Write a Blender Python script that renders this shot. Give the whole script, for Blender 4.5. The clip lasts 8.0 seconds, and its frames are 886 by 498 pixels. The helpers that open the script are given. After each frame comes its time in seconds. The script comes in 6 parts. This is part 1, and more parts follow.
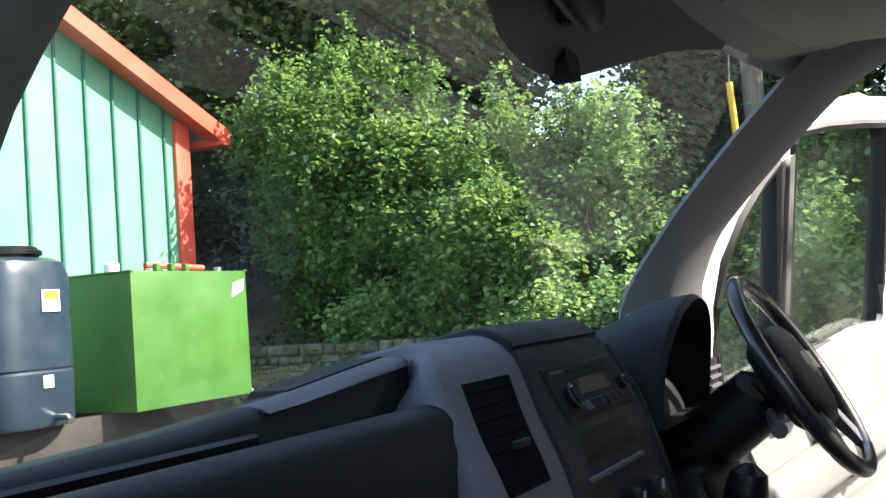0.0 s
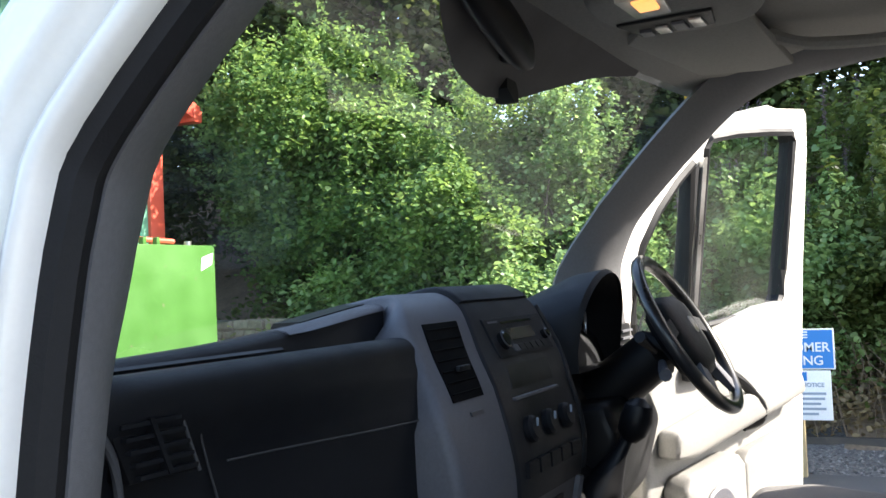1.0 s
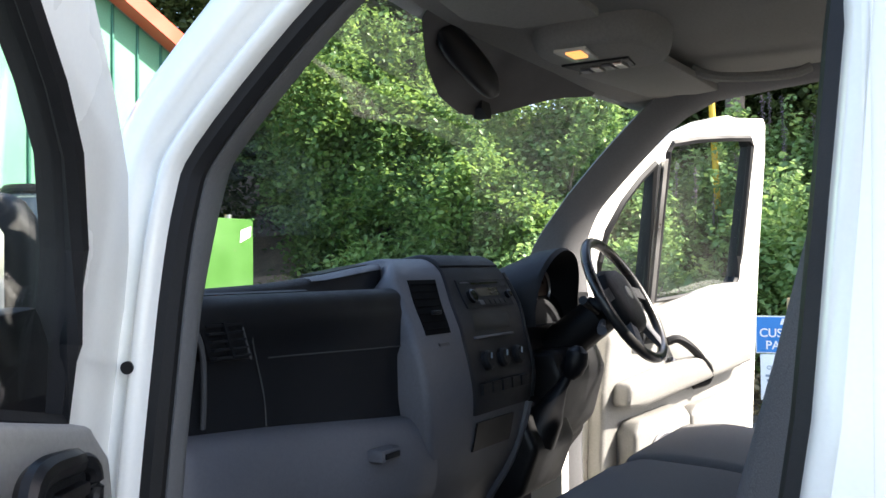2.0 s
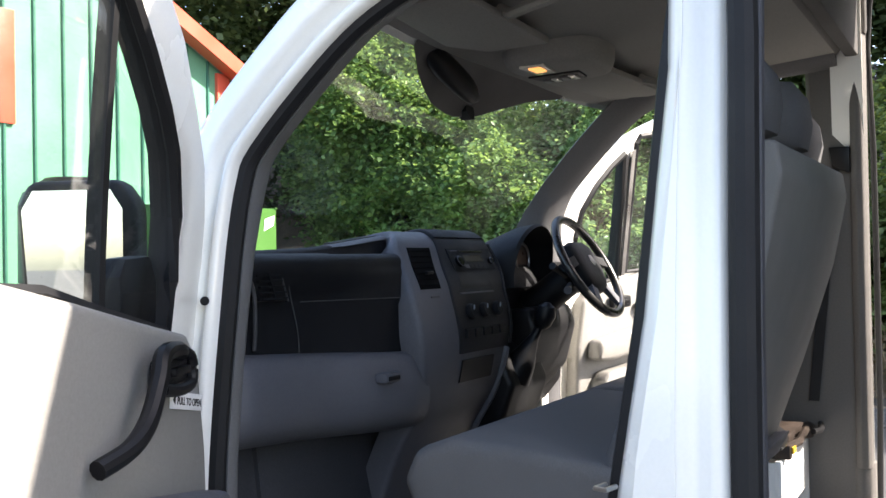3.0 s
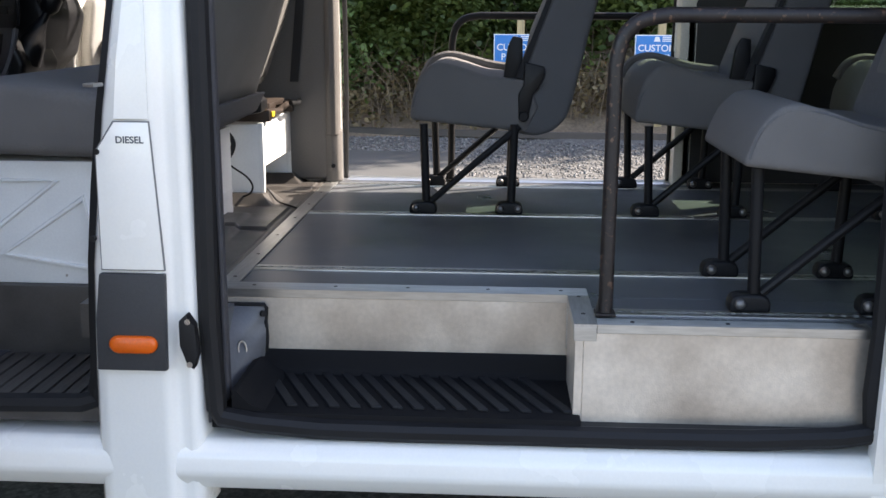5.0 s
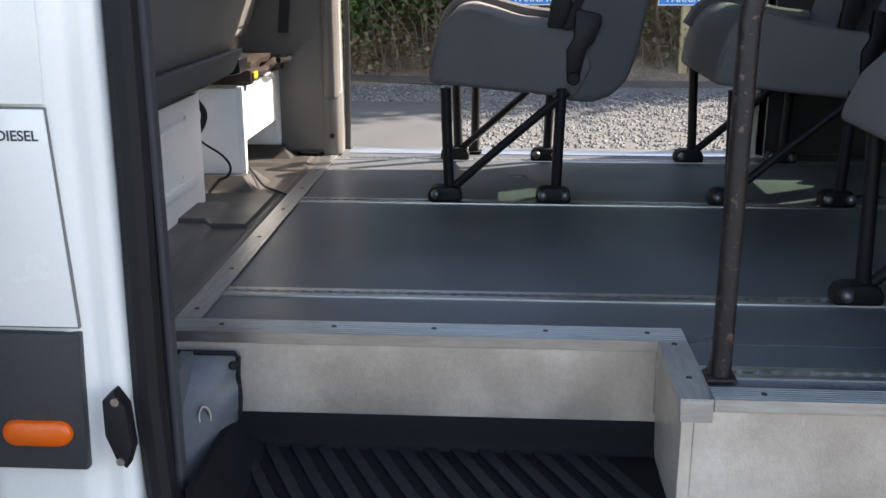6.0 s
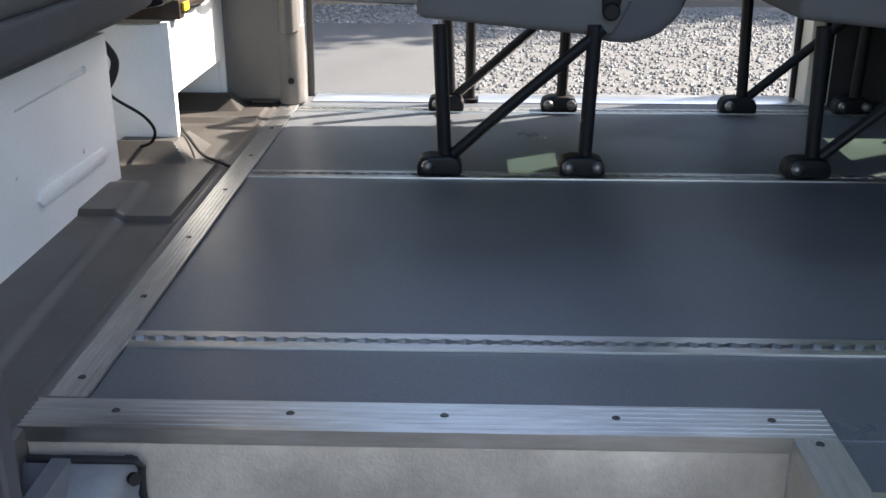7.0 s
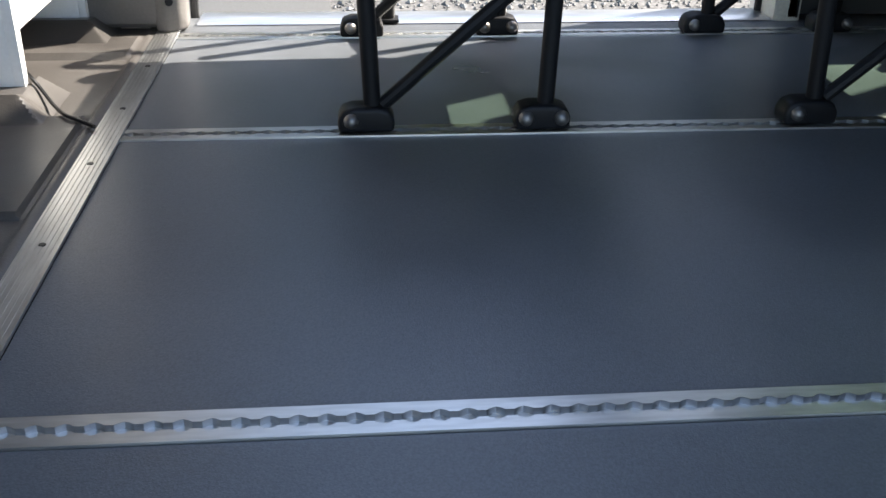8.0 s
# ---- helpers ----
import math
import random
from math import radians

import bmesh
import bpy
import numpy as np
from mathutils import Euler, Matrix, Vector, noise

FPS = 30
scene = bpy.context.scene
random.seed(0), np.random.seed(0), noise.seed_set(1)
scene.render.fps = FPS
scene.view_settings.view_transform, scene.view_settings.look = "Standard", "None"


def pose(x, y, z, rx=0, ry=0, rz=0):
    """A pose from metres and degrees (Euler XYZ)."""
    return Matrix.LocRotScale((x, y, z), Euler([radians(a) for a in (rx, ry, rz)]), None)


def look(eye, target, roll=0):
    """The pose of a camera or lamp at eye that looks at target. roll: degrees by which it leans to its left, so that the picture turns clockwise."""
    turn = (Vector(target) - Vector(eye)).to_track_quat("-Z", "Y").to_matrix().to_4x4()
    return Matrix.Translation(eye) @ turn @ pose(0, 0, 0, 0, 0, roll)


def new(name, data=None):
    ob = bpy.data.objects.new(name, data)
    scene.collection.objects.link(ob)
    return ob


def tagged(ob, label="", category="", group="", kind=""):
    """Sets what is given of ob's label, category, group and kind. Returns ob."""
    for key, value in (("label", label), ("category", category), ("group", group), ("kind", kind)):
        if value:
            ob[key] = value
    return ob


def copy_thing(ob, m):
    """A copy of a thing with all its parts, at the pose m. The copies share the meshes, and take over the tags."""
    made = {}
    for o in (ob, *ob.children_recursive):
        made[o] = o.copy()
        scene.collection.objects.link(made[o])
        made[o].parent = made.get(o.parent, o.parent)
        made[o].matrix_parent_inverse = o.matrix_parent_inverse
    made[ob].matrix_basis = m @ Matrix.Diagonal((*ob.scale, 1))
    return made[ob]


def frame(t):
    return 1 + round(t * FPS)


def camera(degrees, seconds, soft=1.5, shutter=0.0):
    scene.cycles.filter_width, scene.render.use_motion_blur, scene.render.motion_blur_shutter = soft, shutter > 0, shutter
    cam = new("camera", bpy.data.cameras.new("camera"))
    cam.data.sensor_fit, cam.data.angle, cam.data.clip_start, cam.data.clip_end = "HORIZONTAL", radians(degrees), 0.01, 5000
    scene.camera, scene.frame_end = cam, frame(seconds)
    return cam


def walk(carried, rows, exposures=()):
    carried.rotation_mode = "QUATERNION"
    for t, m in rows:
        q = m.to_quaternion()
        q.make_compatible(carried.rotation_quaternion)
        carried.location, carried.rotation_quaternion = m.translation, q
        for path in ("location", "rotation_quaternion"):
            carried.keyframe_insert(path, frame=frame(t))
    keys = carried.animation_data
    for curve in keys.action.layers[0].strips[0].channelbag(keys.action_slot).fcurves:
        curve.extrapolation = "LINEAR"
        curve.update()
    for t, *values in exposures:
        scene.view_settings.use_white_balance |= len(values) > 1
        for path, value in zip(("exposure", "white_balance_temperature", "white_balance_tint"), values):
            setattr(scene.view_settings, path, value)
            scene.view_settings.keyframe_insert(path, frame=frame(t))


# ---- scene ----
cam = camera(47.6, 8.0, shutter=0.1)
PATH = [
    (0, (-1.081, 0.448, 1.601), (0.688, 1.374, 1.717), -4.1),
    (0.5, (-1.262, 0.373, 1.586), (0.535, 1.244, 1.701), -3.6),
    (1, (-1.441, 0.267, 1.573), (0.361, 1.13, 1.649), -2.6),
    (1.5, (-1.638, 0.113, 1.555), (0.15, 1.008, 1.585), -1.2),
    (1.7, (-1.746, 0.037, 1.551), (0.034, 0.949, 1.59), -0.7),
    (3, (-2.361, -0.394, 1.489), (-0.608, 0.568, 1.51), -1.0),
    (3.5, (-2.603, -0.56, 1.457), (-0.736, 0.157, 1.485), -0.8),
    (3.8, (-2.719, -0.625, 1.423), (-0.781, -0.129, 1.404), -0.6),
    (4, (-2.781, -0.603, 1.365), (-0.813, -0.254, 1.291), -0.9),
    (4.5, (-2.922, -0.655, 1.304), (-0.956, -0.52, 0.96), -0.1),
    (4.7, (-2.919, -0.661, 1.296), (-0.965, -0.56, 0.879), 0.2),
    (5.8, (-2.305, -0.588, 1.267), (-0.376, -0.458, 0.756), 0.1),
    (6.0, (-2.185, -0.561, 1.269), (-0.269, -0.448, 0.707), 0.0),
    (6.5, (-1.859, -0.497, 1.236), (0.03, -0.43, 0.582), 0.2),
    (7, (-1.585, -0.479, 1.23), (0.282, -0.429, 0.515), 0.1),
    (7.5, (-1.359, -0.446, 1.219), (0.471, -0.458, 0.414), 0.0),
    (8, (-1.194, -0.412, 1.222), (0.575, -0.572, 0.303), 0.8),
]
walk(cam, [(t, look(eye, target, roll)) for t, eye, target, roll in PATH], [(0, 2.03, 6700, 10), (0.5, 2.2, 6700, 10), (1, 2.25, 6700, 11), (1.5, 2.25, 6700, 11), (3, 2.15, 6900, 14), (3.5, 2.2, 7000, 15), (4, 2.25, 7100, 16), (4.5, 2.1, 7100, 16), (6, 1.97, 7000, 15), (7, 2.36, 6800, 13), (8, 2.33, 6700, 11)])

# ---- world, sun, exposure ----
SUN = Vector((0.43, -0.90, 0.0)).normalized()
ELEV = 41.0
world = bpy.data.worlds.new("world")
scene.world = world
world.use_nodes = True
wn = world.node_tree.nodes
sky = wn.new("ShaderNodeTexSky")
sky.sky_type, sky.sun_disc = "NISHITA", False
sky.sun_elevation = radians(ELEV)
sky.sun_rotation = math.atan2(SUN.x, SUN.y)
sky.air_density, sky.dust_density = 1.0, 1.5
world.node_tree.links.new(sky.outputs[0], wn["Background"].inputs[0])
wn["Background"].inputs[1].default_value = 0.15
sun = new("sun", bpy.data.lights.new("sun", "SUN"))
sun.data.energy, sun.data.angle, sun.data.color = 4.6, radians(0.55), (1.0, 0.95, 0.86)
to_sun = Vector((SUN.x * math.cos(radians(ELEV)), SUN.y * math.cos(radians(ELEV)), math.sin(radians(ELEV))))
sun.matrix_world = look((0, 0, 30), Vector((0, 0, 30)) - to_sun)


# ---- materials ----
def mat(name, col, rough=0.5, metal=0.0, var=0.12, vs=6.0, fine=0.08, fs=180.0, bump=0.0, bs=400.0, coat=0.0, rv=0.12, spec=0.5, stretch=(1, 1, 1), rand=0.0):
    """A surface: base colour varied by two noises (large stains, fine grain), rough variation and fine relief."""
    m = bpy.data.materials.new(name)
    m.use_nodes = True
    nt = m.node_tree
    n, li = nt.nodes, nt.links
    b = n["Principled BSDF"]
    tc = n.new("ShaderNodeTexCoord")
    mp = n.new("ShaderNodeMapping")
    mp.inputs["Scale"].default_value = stretch
    li.new(tc.outputs["Object"], mp.inputs[0])
    a, f = n.new("ShaderNodeTexNoise"), n.new("ShaderNodeTexNoise")
    a.inputs["Scale"].default_value, a.inputs["Detail"].default_value = vs, 5
    f.inputs["Scale"].default_value, f.inputs["Detail"].default_value = fs, 3
    for q in (a, f):
        li.new(mp.outputs[0], q.inputs["Vector"])
    ra, rf = n.new("ShaderNodeMapRange"), n.new("ShaderNodeMapRange")
    for r, q, w in ((ra, a, var), (rf, f, fine)):
        r.interpolation_type = "SMOOTHSTEP"
        r.inputs[1].default_value, r.inputs[2].default_value = 0.2, 0.8
        r.inputs[3].default_value, r.inputs[4].default_value = 1 - w, 1 + w
        li.new(q.outputs["Fac"], r.inputs[0])
    mu = n.new("ShaderNodeMath")
    mu.operation = "MULTIPLY"
    li.new(ra.outputs[0], mu.inputs[0])
    li.new(rf.outputs[0], mu.inputs[1])
    last = mu.outputs[0]
    if rand:
        oi, rr, m2 = n.new("ShaderNodeObjectInfo"), n.new("ShaderNodeMapRange"), n.new("ShaderNodeMath")
        rr.inputs[3].default_value, rr.inputs[4].default_value = 1 - rand, 1 + rand
        li.new(oi.outputs["Random"], rr.inputs[0])
        m2.operation = "MULTIPLY"
        li.new(last, m2.inputs[0])
        li.new(rr.outputs[0], m2.inputs[1])
        last = m2.outputs[0]
    vm = n.new("ShaderNodeVectorMath")
    vm.operation = "SCALE"
    vm.inputs[0].default_value = col
    li.new(last, vm.inputs["Scale"])
    li.new(vm.outputs[0], b.inputs["Base Color"])
    rm = n.new("ShaderNodeMapRange")
    rm.interpolation_type = "SMOOTHSTEP"
    rm.inputs[1].default_value, rm.inputs[2].default_value = 0.2, 0.8
    rm.inputs[3].default_value, rm.inputs[4].default_value = max(0.02, rough - rv), min(1, rough + rv)
    li.new(a.outputs["Fac"], rm.inputs[0])
    li.new(rm.outputs[0], b.inputs["Roughness"])
    b.inputs["Metallic"].default_value = metal
    b.inputs["Specular IOR Level"].default_value = spec
    b.inputs["Coat Weight"].default_value = coat
    b.inputs["Coat Roughness"].default_value = 0.06
    if bump:
        bt, bn = n.new("ShaderNodeTexNoise"), n.new("ShaderNodeBump")
        bt.inputs["Scale"].default_value, bt.inputs["Detail"].default_value = bs, 2
        li.new(mp.outputs[0], bt.inputs["Vector"])
        bn.inputs["Strength"].default_value, bn.inputs["Distance"].default_value = bump, 0.002
        li.new(bt.outputs["Fac"], bn.inputs["Height"])
        li.new(bn.outputs[0], b.inputs["Normal"])
    return m


PAINT = mat("white_paint", (0.80, 0.785, 0.735), 0.25, var=0.03, vs=3, fine=0.015, coat=0.6, rv=0.06)
PAINT_IN = mat("white_metal", (0.72, 0.73, 0.72), 0.4, var=0.06, vs=7, fine=0.03)
RUBBER = mat("black_rubber", (0.009, 0.009, 0.010), 0.6, var=0.25, bump=0.15, spec=0.3)
DASH = mat("dark_plastic", (0.006, 0.0066, 0.0085), 0.55, var=0.12, bump=0.35, bs=900, spec=0.25)
BLACK = mat("black_plastic", (0.005, 0.005, 0.006), 0.45, var=0.15, bump=0.1, spec=0.25)
VENTBLACK = mat("deep_black_plastic", (0.0025, 0.0025, 0.003), 0.8, var=0.1, spec=0.08)
GLOSSBLACK = mat("gloss_black", (0.006, 0.006, 0.007), 0.12, var=0.1)
GREY = mat("grey_plastic", (0.088, 0.089, 0.102), 0.5, var=0.06, bump=0.35, bs=900)
TRIM = mat("pillar_trim_grey", (0.15, 0.148, 0.15), 0.62, var=0.06, bump=0.3, bs=800)
LINER = mat("headliner_cloth", (0.20, 0.19, 0.178), 0.85, var=0.06, bump=0.3, bs=700)
# Darker copy of LINER: shade under the roof is put into its colour
ROOFLINE = mat("shaded_roof_lining", (0.062, 0.058, 0.056), 0.85, var=0.08, bump=0.3, bs=700)
DOORTRIM = mat("light_door_trim", (0.225, 0.218, 0.205), 0.5, var=0.05, bump=0.3, bs=900)
FABRIC = mat("grey_seat_fabric", (0.134, 0.127, 0.122), 0.9, var=0.1, vs=9, fine=0.25, fs=700, bump=0.6, bs=900)
FABRIC_D = mat("dark_seat_fabric", (0.098, 0.096, 0.099), 0.9, var=0.1, vs=9, fine=0.3, fs=700, bump=0.6, bs=900)
SEATBACK = mat("seat_back_panel", (0.135, 0.13, 0.122), 0.7, var=0.06, fine=0.12, fs=600, bump=0.3, bs=700)
STEELBLK = mat("black_powder_coat", (0.009, 0.009, 0.010), 0.5, var=0.2, bump=0.12, bs=300, spec=0.2)
ALU = mat("brushed_aluminium", (0.52, 0.52, 0.51), 0.36, metal=1.0, var=0.1, vs=14, fine=0.12, fs=160, rv=0.1, stretch=(1, 0.12, 1))
ALU_X = mat("brushed_aluminium_cross", (0.52, 0.52, 0.51), 0.38, metal=1.0, var=0.1, vs=14, fine=0.12, fs=160, rv=0.1, stretch=(0.12, 1, 1))
ALU_PLATE = mat("stucco_aluminium", (0.62, 0.56, 0.49), 0.42, metal=0.7, var=0.32, vs=5, fine=0.06, fs=90, bump=0.18, bs=260, rv=0.12)
LINO = mat("grey_vinyl_floor", (0.094, 0.100, 0.109), 0.34, var=0.12, vs=5, fine=0.2, fs=420, bump=0.22, bs=520, rv=0.08)
MATRUB = mat("cab_rubber_mat", (0.055, 0.050, 0.046), 0.4, var=0.22, vs=7, bump=0.2)
SEAM = mat("dash_seam", (0.045, 0.046, 0.05), 0.5, bump=0.1)
CHROME = mat("steel_bolt", (0.42, 0.41, 0.4), 0.36, metal=1.0, var=0.15)
BOLT = mat("dull_bolt", (0.20, 0.19, 0.18), 0.45, metal=0.8, var=0.3, vs=60)
RUSTY = mat("worn_black_rail", (0.013, 0.009, 0.008), 0.5, var=0.5, vs=22, fine=0.3, fs=90, bump=0.3, bs=120)
STEPRUB = mat("step_rubber", (0.0065, 0.0065, 0.0075), 0.75, var=0.25, bump=0.15, spec=0.15)
def chipped(m, scale, lo, hi, cols):
    """Chips and rust spots with hard edges scattered over a painted metal."""
    n, li = m.node_tree.nodes, m.node_tree.links
    b = n["Principled BSDF"]
    old = b.inputs["Base Color"].links[0].from_socket
    tc, a, r, c, rp, mx = n.new("ShaderNodeTexCoord"), n.new("ShaderNodeTexNoise"), n.new("ShaderNodeMapRange"), n.new("ShaderNodeTexNoise"), n.new("ShaderNodeValToRGB"), n.new("ShaderNodeMix")
    mx.data_type = "RGBA"
    a.inputs["Scale"].default_value, a.inputs["Detail"].default_value = scale, 4
    c.inputs["Scale"].default_value = scale * 0.6
    r.inputs[1].default_value, r.inputs[2].default_value = lo, hi
    rp.color_ramp.elements[0].color, rp.color_ramp.elements[1].color = (*cols[0], 1), (*cols[1], 1)
    for q in (a, c):
        li.new(tc.outputs["Object"], q.inputs["Vector"])
    li.new(a.outputs["Fac"], r.inputs[0])
    li.new(c.outputs["Fac"], rp.inputs[0])
    li.new(r.outputs[0], mx.inputs["Factor"])
    li.new(old, mx.inputs[6])
    li.new(rp.outputs[0], mx.inputs[7])
    li.new(mx.outputs[2], b.inputs["Base Color"])
    return m


ORANGE = mat("amber_lens", (0.66, 0.10, 0.0005), 0.3, var=0.05, coat=0.15)
CONCRETE = mat("concrete", (0.050, 0.051, 0.051), 0.85, var=0.12, vs=2, fine=0.15, fs=60, bump=0.5, bs=90)
WOODP = mat("pole_wood", (0.19, 0.15, 0.115), 0.85, var=0.3, vs=4, fine=0.3, fs=40, bump=0.4, bs=60, stretch=(1, 1, 0.1))
POSTW = mat("fresh_post_wood", (0.42, 0.32, 0.17), 0.8, var=0.2, vs=6, fine=0.2, fs=60, stretch=(1, 1, 0.1))
SIGNBLUE = mat("blue_sign", (0.02, 0.2, 0.55), 0.35, var=0.05)
SIGNWHITE = mat("white_sign", (0.8, 0.8, 0.8), 0.4, var=0.03)
SIGNGREY = mat("grey_print", (0.25, 0.3, 0.36), 0.5, var=0.05)
CLAD = mat("green_cladding", (0.14, 0.34, 0.225), 0.45, var=0.08, vs=1.5, fine=0.05, fs=40)
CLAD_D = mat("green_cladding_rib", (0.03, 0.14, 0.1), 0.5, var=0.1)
REDTRIM = mat("orange_red_trim", (0.62, 0.095, 0.055), 0.45, var=0.08, vs=2)
ROOFM = mat("grey_roof_sheet", (0.25, 0.26, 0.27), 0.6, var=0.12, vs=2)
TANKG = mat("bright_green_tank", (0.055, 0.155, 0.03), 0.45, var=0.1, vs=2.5, fine=0.06, fs=30)
TANKB = mat("dark_blue_grey_plastic", (0.020, 0.034, 0.050), 0.35, var=0.12, vs=3)
OLDSTEEL = mat("weathered_steel", (0.036, 0.028, 0.024), 0.7, var=0.3, vs=6, bump=0.3, bs=60)
YELLOW = mat("yellow_plastic", (0.75, 0.45, 0.03), 0.5, var=0.05)
SOILW = mat("mossy_wall_stone", (0.16, 0.15, 0.12), 0.9, var=0.4, vs=8, fine=0.25, bump=0.6, bs=40, rand=0.25)
BARK = mat("bark", (0.1, 0.08, 0.06), 0.9, var=0.3, vs=8, bump=0.5, bs=40, stretch=(1, 1, 0.2))
TWIG = mat("dry_twigs", (0.2, 0.15, 0.1), 0.9, var=0.3, vs=12)
BELT = mat("black_webbing", (0.012, 0.012, 0.013), 0.8, var=0.1, bump=0.3, bs=900)
chipped(RUSTY, 70, 0.60, 0.68, ((0.06, 0.026, 0.015), (0.17, 0.10, 0.065)))
chipped(TANKG, 9, 0.70, 0.74, ((0.05, 0.06, 0.03), (0.2, 0.22, 0.12)))
chipped(PAINT_IN, 30, 0.72, 0.76, ((0.25, 0.2, 0.15), (0.4, 0.38, 0.34)))


def glass(name, tint, gloss=0.1, dust_haze=0.0):
    """Thin pane: clear with mirror gloss by Fresnel and, where given, a little grey film of dust and painted glare
    haze.
    """
    m = bpy.data.materials.new(name)
    m.use_nodes = True
    n, li = m.node_tree.nodes, m.node_tree.links
    n.remove(n["Principled BSDF"])
    tr, gl, mx, fr = n.new("ShaderNodeBsdfTransparent"), n.new("ShaderNodeBsdfGlossy"), n.new("ShaderNodeMixShader"), n.new("ShaderNodeLayerWeight")
    tr.inputs[0].default_value = (*tint, 1)
    gl.inputs["Roughness"].default_value = 0.02
    pw, mr = n.new("ShaderNodeMath"), n.new("ShaderNodeMapRange")
    pw.operation, pw.inputs[1].default_value = "POWER", 4.0
    fr.inputs[0].default_value = 0.5
    li.new(fr.outputs["Facing"], pw.inputs[0])
    li.new(pw.outputs[0], mr.inputs[0])
    mr.inputs[3].default_value, mr.inputs[4].default_value = 0.05, 0.7
    li.new(mr.outputs[0], mx.inputs[0])
    li.new(tr.outputs[0], mx.inputs[1])
    li.new(gl.outputs[0], mx.inputs[2])
    out = mx.outputs[0]
    if dust_haze:
        df, m2, ns, rg, tc = n.new("ShaderNodeBsdfDiffuse"), n.new("ShaderNodeMixShader"), n.new("ShaderNodeTexNoise"), n.new("ShaderNodeMapRange"), n.new("ShaderNodeTexCoord")
        df.inputs[0].default_value = (0.6, 0.6, 0.58, 1)
        ns.inputs["Scale"].default_value, ns.inputs["Detail"].default_value = 3, 2
        li.new(tc.outputs["Object"], ns.inputs["Vector"])
        rg.inputs[1].default_value, rg.inputs[2].default_value = 0.45, 0.75
        rg.inputs[3].default_value, rg.inputs[4].default_value = 0.004, dust_haze
        li.new(ns.outputs["Fac"], rg.inputs[0])
        li.new(rg.outputs[0], m2.inputs[0])
        li.new(out, m2.inputs[1])
        li.new(df.outputs[0], m2.inputs[2])
        out = m2.outputs[0]
    li.new(out, n["Material Output"].inputs[0])
    return m


GLASS = glass("clear_glass", (0.93, 0.96, 0.94), dust_haze=0.02)
# The windscreen's film is part dust, part painted glare and reflection haze
SCREEN = glass("windscreen_glass", (0.94, 0.97, 0.95), dust_haze=0.045)
TINTED = glass("green_tinted_glass", (0.86, 0.93, 0.87))
# Passenger panes' dark tint is made up, to dim light on the near seats
DIM_GLASS = glass("dimming_green_glass", (0.34, 0.40, 0.36))


def leafmat(name, c0, c1, trans=0.42):
    m = bpy.data.materials.new(name)
    m.use_nodes = True
    n, li = m.node_tree.nodes, m.node_tree.links
    n.remove(n["Principled BSDF"])
    ge, rp = n.new("ShaderNodeNewGeometry"), n.new("ShaderNodeValToRGB")
    rp.color_ramp.elements[0].color, rp.color_ramp.elements[1].color = (*c0, 1), (*c1, 1)
    tc, ns, mr, mx = n.new("ShaderNodeTexCoord"), n.new("ShaderNodeTexNoise"), n.new("ShaderNodeMapRange"), n.new("ShaderNodeMix")
    ns.inputs["Scale"].default_value, ns.inputs["Detail"].default_value = 1.6, 2
    li.new(tc.outputs["Object"], ns.inputs["Vector"])
    mr.inputs[1].default_value, mr.inputs[2].default_value = 0.35, 0.65
    li.new(ns.outputs["Fac"], mr.inputs[0])
    mx.inputs["Factor"].default_value = 0.5
    li.new(ge.outputs["Random Per Island"], mx.inputs[2])
    li.new(mr.outputs[0], mx.inputs[3])
    li.new(mx.outputs[0], rp.inputs[0])
    d, t, g, m1, m2 = n.new("ShaderNodeBsdfDiffuse"), n.new("ShaderNodeBsdfTranslucent"), n.new("ShaderNodeBsdfGlossy"), n.new("ShaderNodeMixShader"), n.new("ShaderNodeMixShader")
    hs = n.new("ShaderNodeHueSaturation")
    hs.inputs["Hue"].default_value, hs.inputs["Saturation"].default_value, hs.inputs["Value"].default_value = 0.48, 1.1, 1.5
    li.new(rp.outputs[0], d.inputs[0])
    li.new(rp.outputs[0], hs.inputs["Color"])
    li.new(hs.outputs[0], t.inputs[0])
    g.inputs["Roughness"].default_value = 0.4
    m1.inputs[0].default_value, m2.inputs[0].default_value = trans, 0.025
    li.new(d.outputs[0], m1.inputs[1])
    li.new(t.outputs[0], m1.inputs[2])
    li.new(m1.outputs[0], m2.inputs[1])
    li.new(g.outputs[0], m2.inputs[2])
    li.new(m2.outputs[0], n["Material Output"].inputs[0])
    return m


LEAF_HAZEL = leafmat("hazel_leaf", (0.060, 0.130, 0.046), (0.240, 0.360, 0.115))
LEAF_MID = leafmat("bramble_leaf", (0.06, 0.115, 0.035), (0.22, 0.31, 0.09))
LEAF_DARK = leafmat("dark_tree_leaf", (0.045, 0.068, 0.026), (0.115, 0.15, 0.052), 0.35)
LEAF_PALE = leafmat("pale_shrub_leaf", (0.095, 0.180, 0.068), (0.34, 0.48, 0.195))
FLOWER = leafmat("pink_flower", (0.17, 0.13, 0.165), (0.29, 0.24, 0.28), 0.3)
# Bramble green darkened: the bank's shade is put into the leaf colour
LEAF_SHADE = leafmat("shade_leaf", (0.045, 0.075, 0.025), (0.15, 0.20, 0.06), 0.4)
DRYLEAF = leafmat("dry_grass", (0.12, 0.09, 0.05), (0.24, 0.19, 0.1), 0.3)


